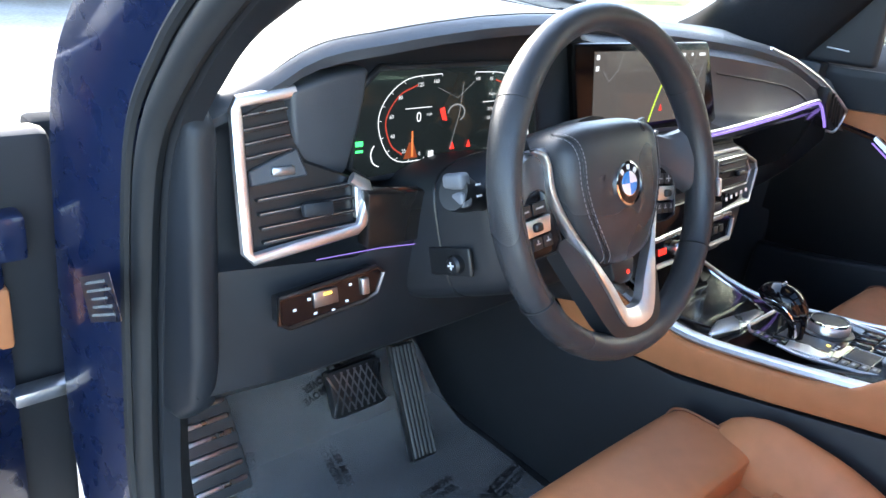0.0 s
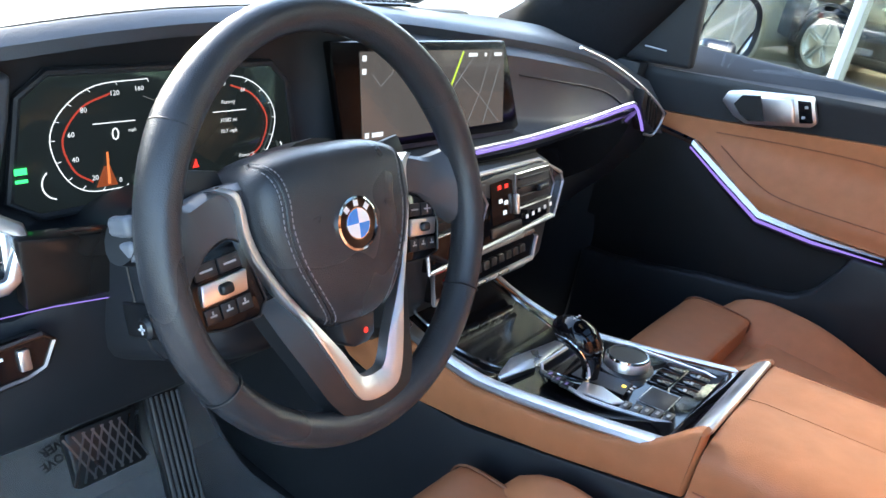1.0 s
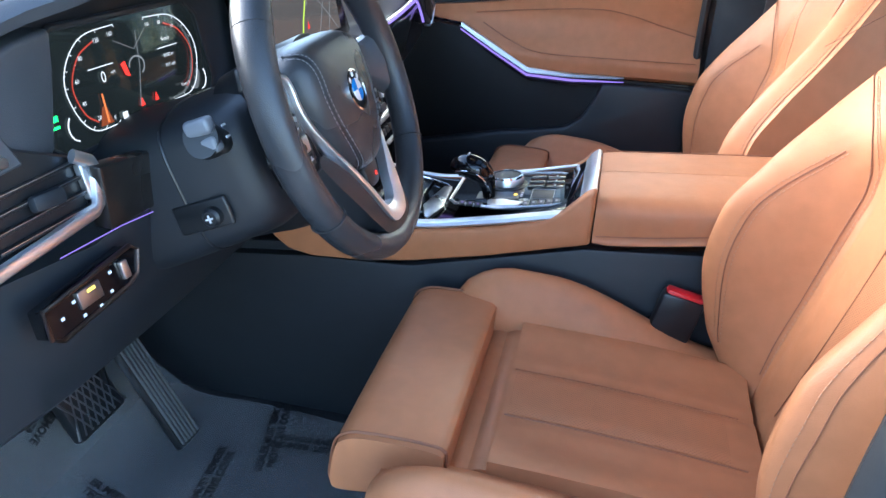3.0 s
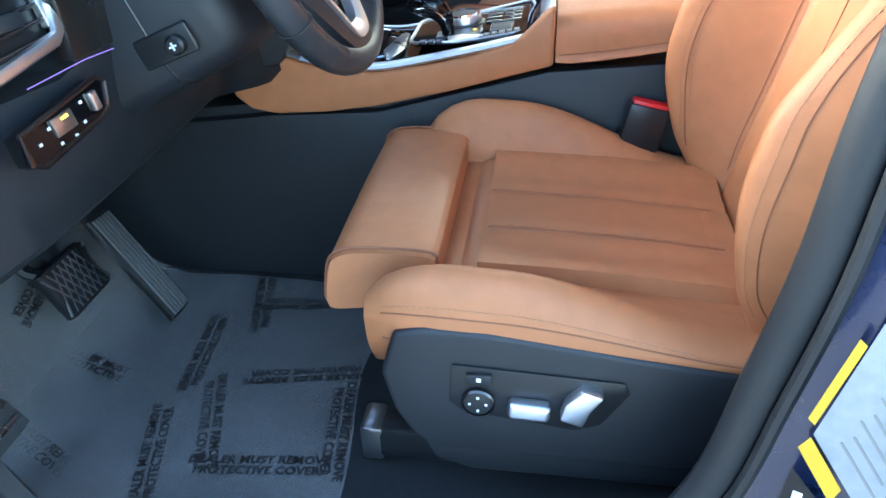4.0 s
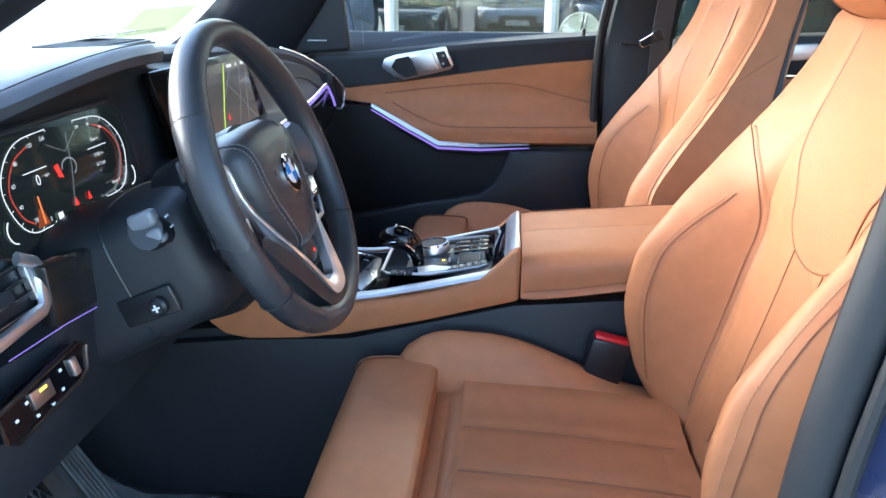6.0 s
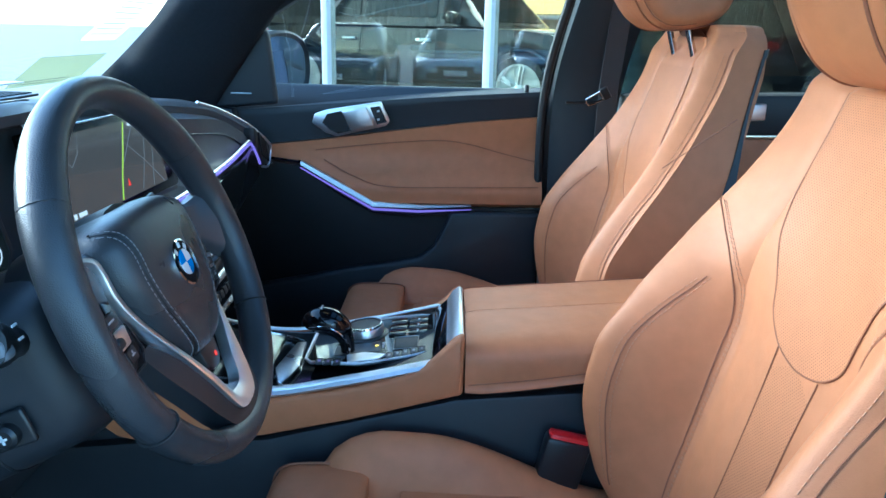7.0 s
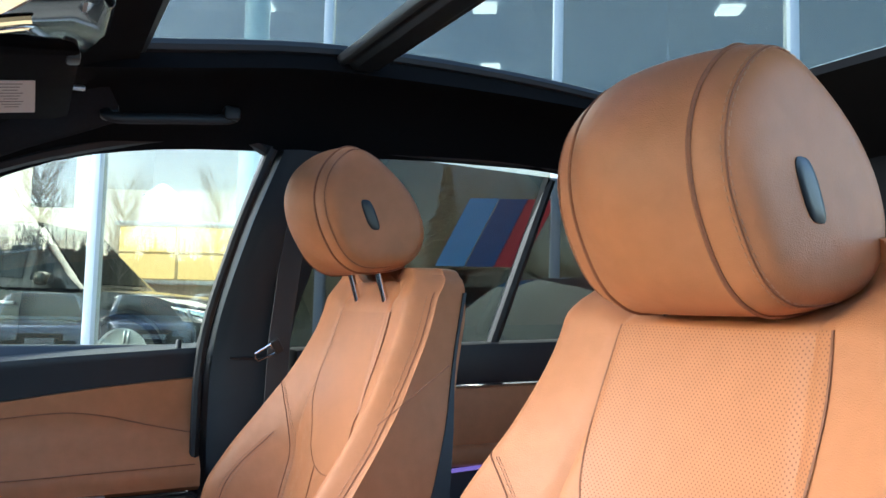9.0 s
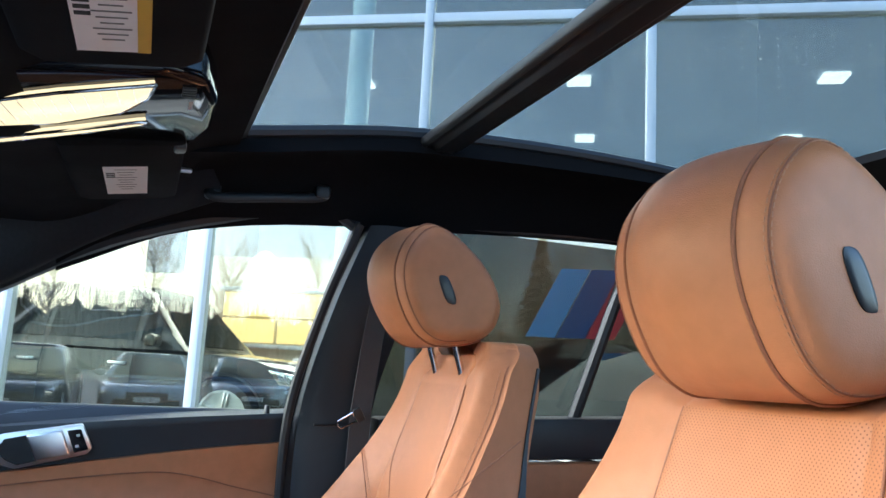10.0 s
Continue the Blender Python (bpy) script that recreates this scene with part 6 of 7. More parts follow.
pocket = [(0.70, 0.690), (0.63, 0.694), (0.52, 0.716), (0.412, 0.742), (0.30, 0.760), (0.241, 0.772), (0.205, 0.800), (0.180, 0.845), (0.162, 0.893), (-0.055, 0.893), (-0.055, 0.50), (0.70, 0.50)]
part("map_pocket", prism(pocket, "x", 0.735, 0.775, 0.010, 3), pocket_skin, door, "black map pocket with a raised edge")
part("pocket_shade", prism([(0.68, 0.74), (0.40, 0.785), (0.26, 0.812), (0.215, 0.86), (0.35, 0.872), (0.50, 0.826), (0.69, 0.812)], "x", 0.768, 0.782, 0.004, 2), black_soft, door)
spear = curve([(0.768, 0.532, 0.998), (0.757, 0.44, 0.948), (0.747, 0.352, 0.903), (0.741, 0.24, 0.901), (0.742, 0.112, 0.908)], 1)
blade = []
for i, p in enumerate(spear):
    h = (0.007, 0.010, 0.009, 0.006, 0.001)[i]
    blade.append([p + V(-0.006, 0, -h * 0.2), p + V(-0.002, 0, h), p + V(0.012, 0, h), p + V(0.012, 0, -h)])
part("door_spear", loft(blade), satin, door, "satin chrome spear trim")
part("spear_light", tube([p + V(-0.007, 0, -0.008) for p in spear], [0.002, 0.0028, 0.0036, 0.0036, 0.0012], 6), purple_glow, door, "violet glowing light strip")
part("spear_shadow_gap", tube([p + V(0.006, 0, -0.018) for p in spear], 0.005, 6), black_trim, door)
hm = basis((0.787, 0.413, 1.106), (0, -1, 0.20), (-0.10, 0.2, 1))
handle = part("door_handle", prism([(-0.092, 0.010), (-0.080, 0.030), (-0.050, 0.034), (0.084, 0.030), (0.096, -0.020), (0.085, -0.030), (-0.040, -0.034), (-0.066, -0.020)], "z", -0.006, 0.008, 0.004, 2, hm), satin, door, "satin chrome door handle plate")
part("handle_bowl", prism([(-0.066, 0.006), (-0.050, 0.025), (0.004, 0.026), (0.014, -0.024), (-0.034, -0.027), (-0.052, -0.014)], "z", 0.006, 0.0095, 0.001, 1, hm), bowl_black, handle)
part("pull_lever", prism([(-0.014, 0.027), (0.048, 0.027), (0.058, -0.025), (-0.002, -0.025)], "z", 0.006, 0.017, 0.005, 3, hm), satin, handle)
part("lock_keys", prism([(0.056, 0.022), (0.080, 0.021), (0.089, -0.020), (0.064, -0.022)], "z", 0.008, 0.011, 0.001, 1, hm), gloss_black, handle)
for k in range(2):
    part("lock_sign", box((0.070 + 0.004 * (1 - k), 0.010 - 0.020 * k, 0.0113), (0.006, 0.005, 0.0004), 0, hm), grey_ink, handle)
part("lock_pin", lathe([(0.006, 0), (0.006, 0.016), (0.004, 0.020)], Matrix.Translation((0.800, -0.015, 1.178)), 12), black_trim, door)
part("mirror_sail", prism([(0.585, 1.14), (0.82, 1.12), (0.74, 1.28), (0.62, 1.345), (0.60, 1.30)], "x", 0.770, 0.80, 0.010, 3), black_soft, door)
part("tweeter_bar", box((0.768, 0.670, 1.165), (0.004, 0.05, 0.003), 0.001), brushed, door)
head = [(0.76, 1.25), (0.62, 1.335), (0.497, 1.406), (0.32, 1.502), (0.116, 1.570), (-0.08, 1.598), (-0.150, 1.580)]


def head_x(z):
    return mix(0.80, 0.672, smooth_step(1.18, 1.60, z))


frame_pts = curve([(head_x(z), y, z) for y, z in head], 5)
part("window_frame", tube(frame_pts, 0.014, 8), black_trim, door)
part("rear_frame", tube([(0.800, -0.062, 1.18), (0.735, -0.105, 1.40), (0.680, -0.155, 1.585)], 0.014, 8), black_trim, door)
bm = bmesh.new()
low_line = [V(0.835, y, belt(y) - 0.01) for y in (0.76, 0.62, 0.497, 0.32, 0.116, -0.04, -0.062)]
up_line = [V(head_x(z) + 0.012, y, z) for y, z in head]
loft([low_line, up_line], cap=False, closed=False, bm=bm)
glass = part("window_pane", bm, window_glass, door)
glass.visible_shadow = False
part("door_skin", sheet(lambda u, v: (0.93 + 0.03 * math.sin(math.pi * v), mix(-0.07, 0.95, u), mix(0.42, 1.17, v)), 6, 6, 0.02), paint, door, "dark blue painted outer skin")
part("belt_cap", prism([(0.80, 1.12), (0.93, 1.12), (0.93, 1.175), (0.86, 1.185)], "y", -0.07, 0.9, 0.01), black_trim, door)

# wing mirror
mir = thing("wing_mirror", (0.90, 0.70, 1.14), "black wing mirror with reflecting glass", "wing mirror")
mm = basis((1.00, 0.615, 1.215), (0.88, -0.47, 0), (0, 0.03, 1))
shape = [(-0.095, -0.055), (-0.10, 0.03), (-0.075, 0.082), (0.02, 0.090), (0.085, 0.060), (0.098, -0.01), (0.075, -0.060), (0.0, -0.072)]
sp = [(p.x, p.y) for p in curve([(u, v, 0) for u, v in shape], 4, True)]
part("mirror_shell", loft([[mm @ V(u * k, v * k, n) for u, v in sp] for k, n in ((0.86, 0.002), (0.97, 0.012), (1.05, 0.004), (1.05, -0.03), (0.92, -0.08), (0.5, -0.11))]), black_trim, mir)
mirror_silver = mat("mirror_silver", (0.86, 0.88, 0.90), 0.01, metal=1.0)
part("mirror_glass", prism([(u * 0.88, v * 0.88) for u, v in sp], "z", 0.001, 0.004, m=mm), mirror_silver, mir, "reflecting mirror glass")
part("mirror_foot", box((0.95, 0.70, 1.145), (0.12, 0.06, 0.04), 0.012), black_trim, mir)

# seat belt on the far pillar
sb = thing("seat_belt", (0.70, -0.18, 1.18), "grey-black seat belt with a chrome tongue", "seat belt")
web = [V(0.640, -0.215, 1.50), V(0.672, -0.200, 1.35), V(0.690, -0.190, 1.20), V(0.730, -0.19, 0.80), V(0.745, -0.19, 0.50)]
part("webbing", loft([[p + V(-0.004, 0.022, 0), p + V(-0.004, -0.022, 0), p + V(0.0, -0.022, 0), p + V(0.0, 0.022, 0)] for p in web]), mat("belt_webbing", (0.045, 0.047, 0.05), 0.8, grain=0.1, grain_scale=400), sb)
tm = basis((0.664, -0.165, 1.184), (0.15, 0.85, -0.50), (-0.2, 0.5, 0.85))
part("tongue_grip", box((-0.016, 0, 0), (0.018, 0.030, 0.010), 0.004, tm), black_trim, sb)
part("tongue", tube([tm @ V(u, v, 0) for u, v in ((-0.006, 0.010), (0.028, 0.008), (0.031, 0.0), (0.028, -0.008), (-0.006, -0.010))], 0.0020, 6, True), chrome, sb, "chrome belt tongue")
part("belt_guide", lathe([(0.022, 0), (0.022, 0.012), (0.016, 0.016)], basis((0.632, -0.215, 1.50), (0, 1, 0), (0, 0, -1)), 16), black_trim, sb)

# rear passenger door
rd = thing("door_2", (0.80, -0.75, 0.45), "closed rear door with tan leather panel and dark glass", "car door", kind="structure")
part("rear_lower_trim", box((0.80, -0.80, 0.70), (0.05, 1.08, 0.50), 0.01), black_soft, rd)
part("rear_leather", prism([(-0.26, 0.93), (-0.26, 1.08), (-1.3, 1.10), (-1.3, 0.94), (-0.62, 0.90)], "x", 0.755, 0.80, 0.012), leather, rd, "tan leather door panel")
part("rear_upper_trim", prism([(-0.25, 1.085), (-0.25, 1.18), (-1.3, 1.21), (-1.3, 1.105)], "x", 0.765, 0.86, 0.012), black_soft, rd)
part("rear_spear", tube(curve([(0.750, -0.30, 0.965), (0.745, -0.42, 0.925), (0.742, -0.55, 0.90), (0.742, -0.75, 0.905)], 5), 0.0055, 6), purple_glow, rd, "violet glowing light strip")
part("rear_armrest", box((0.765, -0.70, 0.93), (0.06, 0.55, 0.05), 0.018, seg=3), leather, rd)
part("rear_handle", prism([(-0.42, 1.12), (-0.42, 1.16), (-0.58, 1.17), (-0.58, 1.13)], "x", 0.75, 0.768, 0.004), satin, rd)
bm = bmesh.new()
loft([[V(0.835, -0.24, 1.17), V(0.835, -1.3, 1.20)], [V(0.685, -0.24, 1.605), V(0.685, -1.3, 1.60)]], cap=False, closed=False, bm=bm)
rg = part("rear_pane", bm, privacy_glass, rd)
rg.visible_shadow = False
part("rear_divider", tube([(0.80, -0.76, 1.18), (0.70, -0.86, 1.60)], 0.016, 8), black_trim, rd)
part("rear_header", tube([(0.675, -0.20, 1.605), (0.675, -0.8, 1.63), (0.672, -1.3, 1.60)], 0.016, 8), black_trim, rd)

# rear bench
bench = thing("rear_bench", (0.03, -0.95, 0.45), "tan leather rear bench in shade", "rear bench")
part("bench_cushion", box((0.03, -0.86, 0.66), (1.30, 0.46, 0.18), 0.05, seg=4), leather, bench)
part("bench_back", box((0, 0, 0), (1.30, 0.16, 0.62), 0.05, Matrix.Translation((0.03, -1.16, 0.98)) @ pose(0, 0, 0, 18), 4), leather, bench)

# driver's door, swung open
dd = thing("door_3", (-0.88, 0.98, 0.45), "open driver's door with dark trim and tan leather", "car door", kind="structure")
om = basis((-0.885, 1.00, 0.0), (-0.94, -0.34, 0), (0, 0, 1))
part("outer_skin", prism([(0.0, 0.42), (1.05, 0.42), (1.10, 0.8), (1.08, 1.14), (0.0, 1.12)], "z", -0.07, -0.05, 0.006, 2, om), paint, dd, "dark blue painted outer skin")
part("inner_trim", prism([(0.0, 0.46), (1.03, 0.46), (1.06, 0.9), (1.04, 1.13), (0.0, 1.11)], "z", -0.05, 0.03, 0.012, 2, om), black_soft, dd)
part("leather_panel", prism([(0.12, 0.90), (1.0, 0.88), (1.02, 1.04), (0.12, 1.02)], "z", 0.03, 0.07, 0.015, 3, om), leather, dd, "tan leather door panel")
part("frame_edge", tube([om @ V(0.0, 1.10, 0), om @ V(0.05, 1.13, 0), om @ V(0.55, 1.42, 0.06), om @ V(0.95, 1.52, 0.09), om @ V(1.04, 1.13, 0)], 0.016, 8), black_trim, dd)
part("check_strap", box((-0.835, 0.925, 0.70), (0.075, 0.03, 0.020), 0.005), brushed, dd)
part("hinge_end", box((-0.875, 0.975, 0.745), (0.17, 0.05, 0.59), 0.015), black_soft, dd, "black inner end of the door")
part("leather_edge", box((-0.874, 0.940, 0.812), (0.030, 0.024, 0.085), 0.006), leather, dd, "tan leather edge")
part("hinge", box((-0.86, 0.95, 0.92), (0.05, 0.06, 0.06), 0.008), paint, dd)

# ---- footwell ----
mat_film = thing("protective_floor_film", (-0.45, 0.62, 0.432), "clear printed protective film on the carpet", "floor film")


def film(u, v):
    x, y = mix(-0.69, -0.14, u), mix(0.40, 0.98, v)
    lift = 0.0006 * math.sin(9 * x + 5 * y) * math.sin(14 * y - 4 * x) + 0.0005 * noise.noise((x * 16, y * 16, 0.3)) + 0.004 * max(0.0, noise.noise((x * 7, y * 7, 2.3)) - 0.35)
    heel = 0.14 * smooth_step(0.80, 1.02, y)
    return (x + 0.01 * math.sin(11 * y), y + 0.012 * math.sin(13 * x), 0.4335 + lift + heel)


fp = part("film", sheet(film, 60, 60), film_plastic, mat_film)
fp.visible_shadow = False
WORDS = "DEALER MUST REMOVE\nPROTECTIVE COVER"
for x, y, turn in ((-0.57, 0.512, -85), (-0.501, 0.596, -163), (-0.355, 0.69, 6), (-0.408, 0.496, 100), (-0.408, 0.798, -100), (-0.503, 0.408, -173), (-0.224, 0.534, 95), (-0.328, 0.936, -167), (-0.207, 0.641, 13), (-0.568, 0.832, -115), (-0.576, 0.675, 15)):
    size = 0.0185
    z = film((x + 0.69) / 0.55, (y - 0.40) / 0.58)[2]
    tilt = 40 if y > 0.85 else (12 if y > 0.76 else 0)
    words = text("film_print", WORDS, size, print_black, Matrix.Translation((x, y, z + 0.0014)) @ pose(0, 0, 0, tilt, 0, 0) @ pose(0, 0, 0, 0, 0, turn) @ Matrix.Translation((0, -0.012, 0)), mat_film)
    words.data.offset = 0.0004

ped = thing("accelerator_pedal", (-0.29, 0.75, 0.45), "black ribbed accelerator pedal", "pedal")
gm = basis((-0.283, 0.800, 0.545), (1, 0.0, -0.1), (0.035, 0.115, 0.165))
part("plate", box((0, 0, 0), (0.056, 0.205, 0.014), 0.004, gm), black_trim, ped)
for k in range(6):
    part("rib", box((-0.022 + 0.0088 * k, 0, 0.0085), (0.0042, 0.195, 0.005), 0.0015, gm), pedal_rib, ped)
bp = thing("brake_pedal", (-0.355, 0.87, 0.50), "black rubber brake pedal with a diamond tread", "pedal")
bm_ = basis((-0.357, 0.868, 0.560), (1, 0.0, 0.0), (0.0, 0.45, 0.85)) @ Matrix.Diagonal((0.86, 0.84, 1, 1))
part("pad", box((0, 0, 0), (0.125, 0.10, 0.021), 0.006, bm_), black_trim, bp)
for k in range(-3, 4):
    for s in (-1, 1):
        a, b = V(k * 0.016 - 0.018 * s, -0.042, 0.0095), V(k * 0.016 + 0.018 * s, 0.042, 0.0095)
        part("tread", tube([bm_ @ a, bm_ @ b], 0.0022, 4), brushed, bp)
part("arm", tube([bm_ @ V(0, 0, -0.01), bm_ @ V(0, 0.05, -0.06), bm_ @ V(0.01, 0.16, -0.10)], 0.011, 8), black_trim, bp)
fr = thing("foot_rest", (-0.62, 0.88, 0.47), "black carpeted foot rest with a ribbed plate", "foot rest")
fm = basis((-0.625, 0.90, 0.56), (1, 0, 0), (0, 0.62, 0.78))
part("rest_plate", box((0, 0, 0), (0.10, 0.22, 0.02), 0.006, fm), pedal_grey, fr)
for k in range(8):
    part("rib", box((0, -0.09 + 0.025 * k, 0.012), (0.085, 0.008, 0.005), 0.002, fm), brushed, fr)

# ---- overhead ----
oc = thing("overhead_console", (0.05, 0.30, 1.60), "glossy black overhead console with warm reading lamps", "roof console")
cm = basis((0.05, 0.315, 1.570), (1, 0, 0), (0, 1, -0.12))
shell_line = [(-0.150, -0.06), (-0.128, 0.16), (0.128, 0.16), (0.150, -0.06), (0.120, -0.105), (0.05, -0.120), (-0.05, -0.120), (-0.120, -0.105)]
part("console_body", prism(shell_line, "z", -0.014, 0.04, 0.010, 3, cm), gloss_black, oc)
lens_1 = [(-0.035, 0.125), (-0.085, 0.040), (-0.122, -0.040), (-0.128, -0.052), (-0.085, -0.045), (-0.030, -0.018), (0.022, 0.050), (0.048, 0.125)]
lens_2 = [(0.100, 0.125), (0.052, 0.040), (0.008, -0.034), (0.004, -0.044), (0.016, -0.040), (0.066, 0.035), (0.118, 0.125)]
for rows, count in ((lens_1, 11), (lens_2, 6)):
    part("reading_lamp", prism(rows, "z", -0.022, -0.012, 0.003, 2, cm), lamp_glow, oc, "lit reading lamp lens")
    a0, a1, b0, b1 = (V(*rows[i], -0.0222) for i in (0, 3, -1, 4))
    for i in range(count):
        t = (i + 0.7) / count
        part("lens_rib", tube([cm @ a0.lerp(a1, t), cm @ b0.lerp(b1, min(1, t + 0.05))], 0.0006, 4), chrome, oc)
    part("lens_trim", tube([cm @ V(u, v, -0.020) for u, v in rows], 0.0022, 6, True), chrome, oc)
for k in range(4):
    part("grille_bar", box((-0.112 + 0.008 * k, -0.086, -0.016), (0.003, 0.014, 0.003), 0.0008, cm), black_trim, oc)
part("roof_mark", box((-0.050, -0.090, -0.0145), (0.03, 0.004, 0.0006), 0, cm), grey_ink, oc)
for sx, lw, lx in ((0.340, 0.190, 0.030), (-0.310, 0.130, 0.075)):
    vis = thing("sun_visor", (sx, 0.36, 1.59), "folded dark cloth sun visor with a white warning label", "sun visor")
    sm = basis((sx, 0.300, 1.576), (1, 0, 0.0), (0, 1, -0.16))
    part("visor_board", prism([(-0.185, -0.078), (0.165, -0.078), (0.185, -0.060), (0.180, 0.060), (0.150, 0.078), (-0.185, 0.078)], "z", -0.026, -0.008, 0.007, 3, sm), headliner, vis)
    part("visor_label", box((lx, 0.0, -0.0268), (lw, 0.060, 0.0008), 0, sm), paper, vis, "white warning label")
    if sx < 0:
        part("label_edge", box((lx, -0.0245, -0.0274), (lw, 0.011, 0.0006), 0, sm), yellow_paper, vis)
    for k in range(9):
        part("label_print", box((lx - lw * 0.42 + lw * 0.088 * k, 0.000, -0.0276), (0.0022, 0.030 - 0.006 * (k % 3), 0.0004), 0, sm), grey_print, vis)
    for k in range(3):
        part("label_heading", box((lx - lw * 0.30 + 0.012 * k, 0.021, -0.0276), (0.007, 0.012, 0.0004), 0, sm), print_black, vis)
    part("visor_hinge", box((-0.165, -0.070, -0.022), (0.030, 0.016, 0.016), 0.004, sm), black_trim, vis)
gh = thing("grab_handle", (0.60, 0.05, 1.60), "dark folding grab handle above the window", "grab handle")
part("grip_bar", tube(curve([(0.575, 0.165, 1.600), (0.568, 0.145, 1.585), (0.575, 0.05, 1.598), (0.588, -0.045, 1.613), (0.600, -0.062, 1.628)], 6), 0.010, 10, flat=0.7, up=(1, 0, 0)), black_trim, gh)
for y, z in ((0.155, 1.598), (-0.052, 1.624)):
    part("foot", box((0.592, y, z), (0.035, 0.030, 0.026), 0.006), black_trim, gh)
part("hook", box((0.50, 0.215, 1.610), (0.012, 0.035, 0.008), 0.003), brushed, gh)
sheet_p = thing("paper_sheet", (0.0, 0.90, 1.22), "paper sheet lying on the dashboard", "paper")
part("sheet", box((0.12, 0.93, 1.222), (0.16, 0.11, 0.002), 0.0005), paper, sheet_p)

# notices fixed inside the windscreen
def thin_paper(name, color, cover):
    """Thin paper that daylight shines through."""
    m = bpy.data.materials.new(name)
    m.use_nodes = True
    nodes, links = m.node_tree.nodes, m.node_tree.links
    nodes.remove(nodes["Principled BSDF"])
    through_light, clear, mx = nodes.new("ShaderNodeBsdfTranslucent"), nodes.new("ShaderNodeBsdfTransparent"), nodes.new("ShaderNodeMixShader")
    through_light.inputs["Color"].default_value = (*color, 1)
    mx.inputs["Fac"].default_value = cover
    links.new(clear.outputs[0], mx.inputs[1])
    links.new(through_light.outputs[0], mx.inputs[2])
    links.new(mx.outputs[0], nodes["Material Output"].inputs["Surface"])
    return m


hazy = thin_paper("hazy_paper", (0.52, 0.54, 0.58), 0.75)
olive = thin_paper("olive_paper", (0.34, 0.36, 0.26), 0.92)


def on_screen(u, v, w=0.0):
    """A place on the windscreen, u across and v up its slope."""
    return V(u, 1.12 - v * 0.788, 1.13 + v * 0.616 - 0.004)


for name, corners, m_, lab in (("window_notice", ((0.50, 0.255), (0.48, 0.46), (0.66, 0.46), (0.67, 0.255)), hazy, "hazy printed notice behind the windscreen"),
                               ("window_card", ((0.42, 0.105), (0.42, 0.205), (0.71, 0.205), (0.71, 0.105)), olive, "olive card low behind the windscreen")):
    q = [on_screen(u, v) for u, v in corners]
    w = thing(name, q[0], lab, "notice")
    part("card", sheet(lambda u, v: q[0].lerp(q[3], u).lerp(q[1].lerp(q[2], u), v), 4, 4, 0.0006), m_, w)
    for i in range(9 if name == "window_notice" else 2):
        t = 0.12 + 0.085 * i
        a, b = q[0].lerp(q[1], t).lerp(q[3].lerp(q[2], t), 0.08), q[0].lerp(q[1], t).lerp(q[3].lerp(q[2], t), 0.9 - 0.1 * (i % 3))
        part("print_line", tube([a + V(0, -0.001, -0.0012), b + V(0, -0.001, -0.0012)], 0.0007, 4), grey_print, w)

label_m = basis((-0.816, 0.752, 0.915), (0.05, -0.88, 0.46), (-0.03, 0.46, 0.88))
jl = thing("jamb_label", label_m.translation, "silver printed label on the blue door pillar", "label")
part("foil", box((0, 0, 0), (0.088, 0.052, 0.0006), 0, label_m), brushed, jl)
for i in range(5):
    part("print_line", box((0.004 * (i % 2), -0.018 + 0.009 * i, 0.0008), (0.066 - 0.012 * (i % 3), 0.003, 0.0006), 0, label_m), grey_print, jl)

# ---- showroom building with a glass front, parked cars, trees ----
FB, FU = V(6.0, -0.18, 0), V(-0.512, -0.859, 0)
FN = V(0.859, -0.512, 0)
alu = mat("pale_aluminium", (0.42, 0.47, 0.52), 0.5, metal=0.2, grain=0.05)
wall_warm = mat("cream_wall", (0.45, 0.42, 0.34), 0.8, grain=0.08, grain_scale=4)
dark_ceiling = mat("grey_showroom_ceiling", (0.34, 0.37, 0.38), 0.8, grain=0.1, grain_scale=3)
show_floor = mat("pale_floor_tiles", (0.30, 0.28, 0.25), 0.4, grain=0.12, grain_scale=3)
lamp_white = glow("ceiling_lamp_panel", (1.0, 0.97, 0.9), 3.0)
window_warm = glow("lit_yellow_window", (1.0, 0.72, 0.28), 1.6)
STEP = 1.87


def fac(k, d=0.0, z=0.0):
    """k bays along the glass front, d metres behind it."""
    p = FB + FU * (STEP * k) + FN * d
    return V(p.x, p.y, z)


front = thing("glass_front", fac(0), "showroom glass front with pale metal mullions", "glass facade", kind="structure")
fmx = Matrix((FU, V(0, 0, 1), FU.cross(V(0, 0, 1)))).transposed().to_4x4()
for k in range(-2, 9):
    b = box((0, 0, 0), (0.075, 9.0, 0.14), 0.006, Matrix.Translation(fac(k, 0, 4.5)) @ fmx)
    part("mullion", b, alu, front)
for z in (0.10, 4.32, 6.6, 8.9):
    b = box((0, 0, 0), (STEP * 10.1, 0.085, 0.12), 0.006, Matrix.Translation(fac(3.0, 0, z)) @ fmx)
    part("transom", b, alu, front)
for k in range(-2, 8):
    for z0, z1 in ((0.14, 4.28), (4.36, 6.56), (6.64, 8.86)):
        b = box((0, 0, 0), (STEP - 0.08, z1 - z0, 0.012), 0, Matrix.Translation(fac(k + 0.5, 0.0, (z0 + z1) / 2)) @ fmx)
        q = part("pane", b, facade_glass, front)
        q.visible_shadow = False


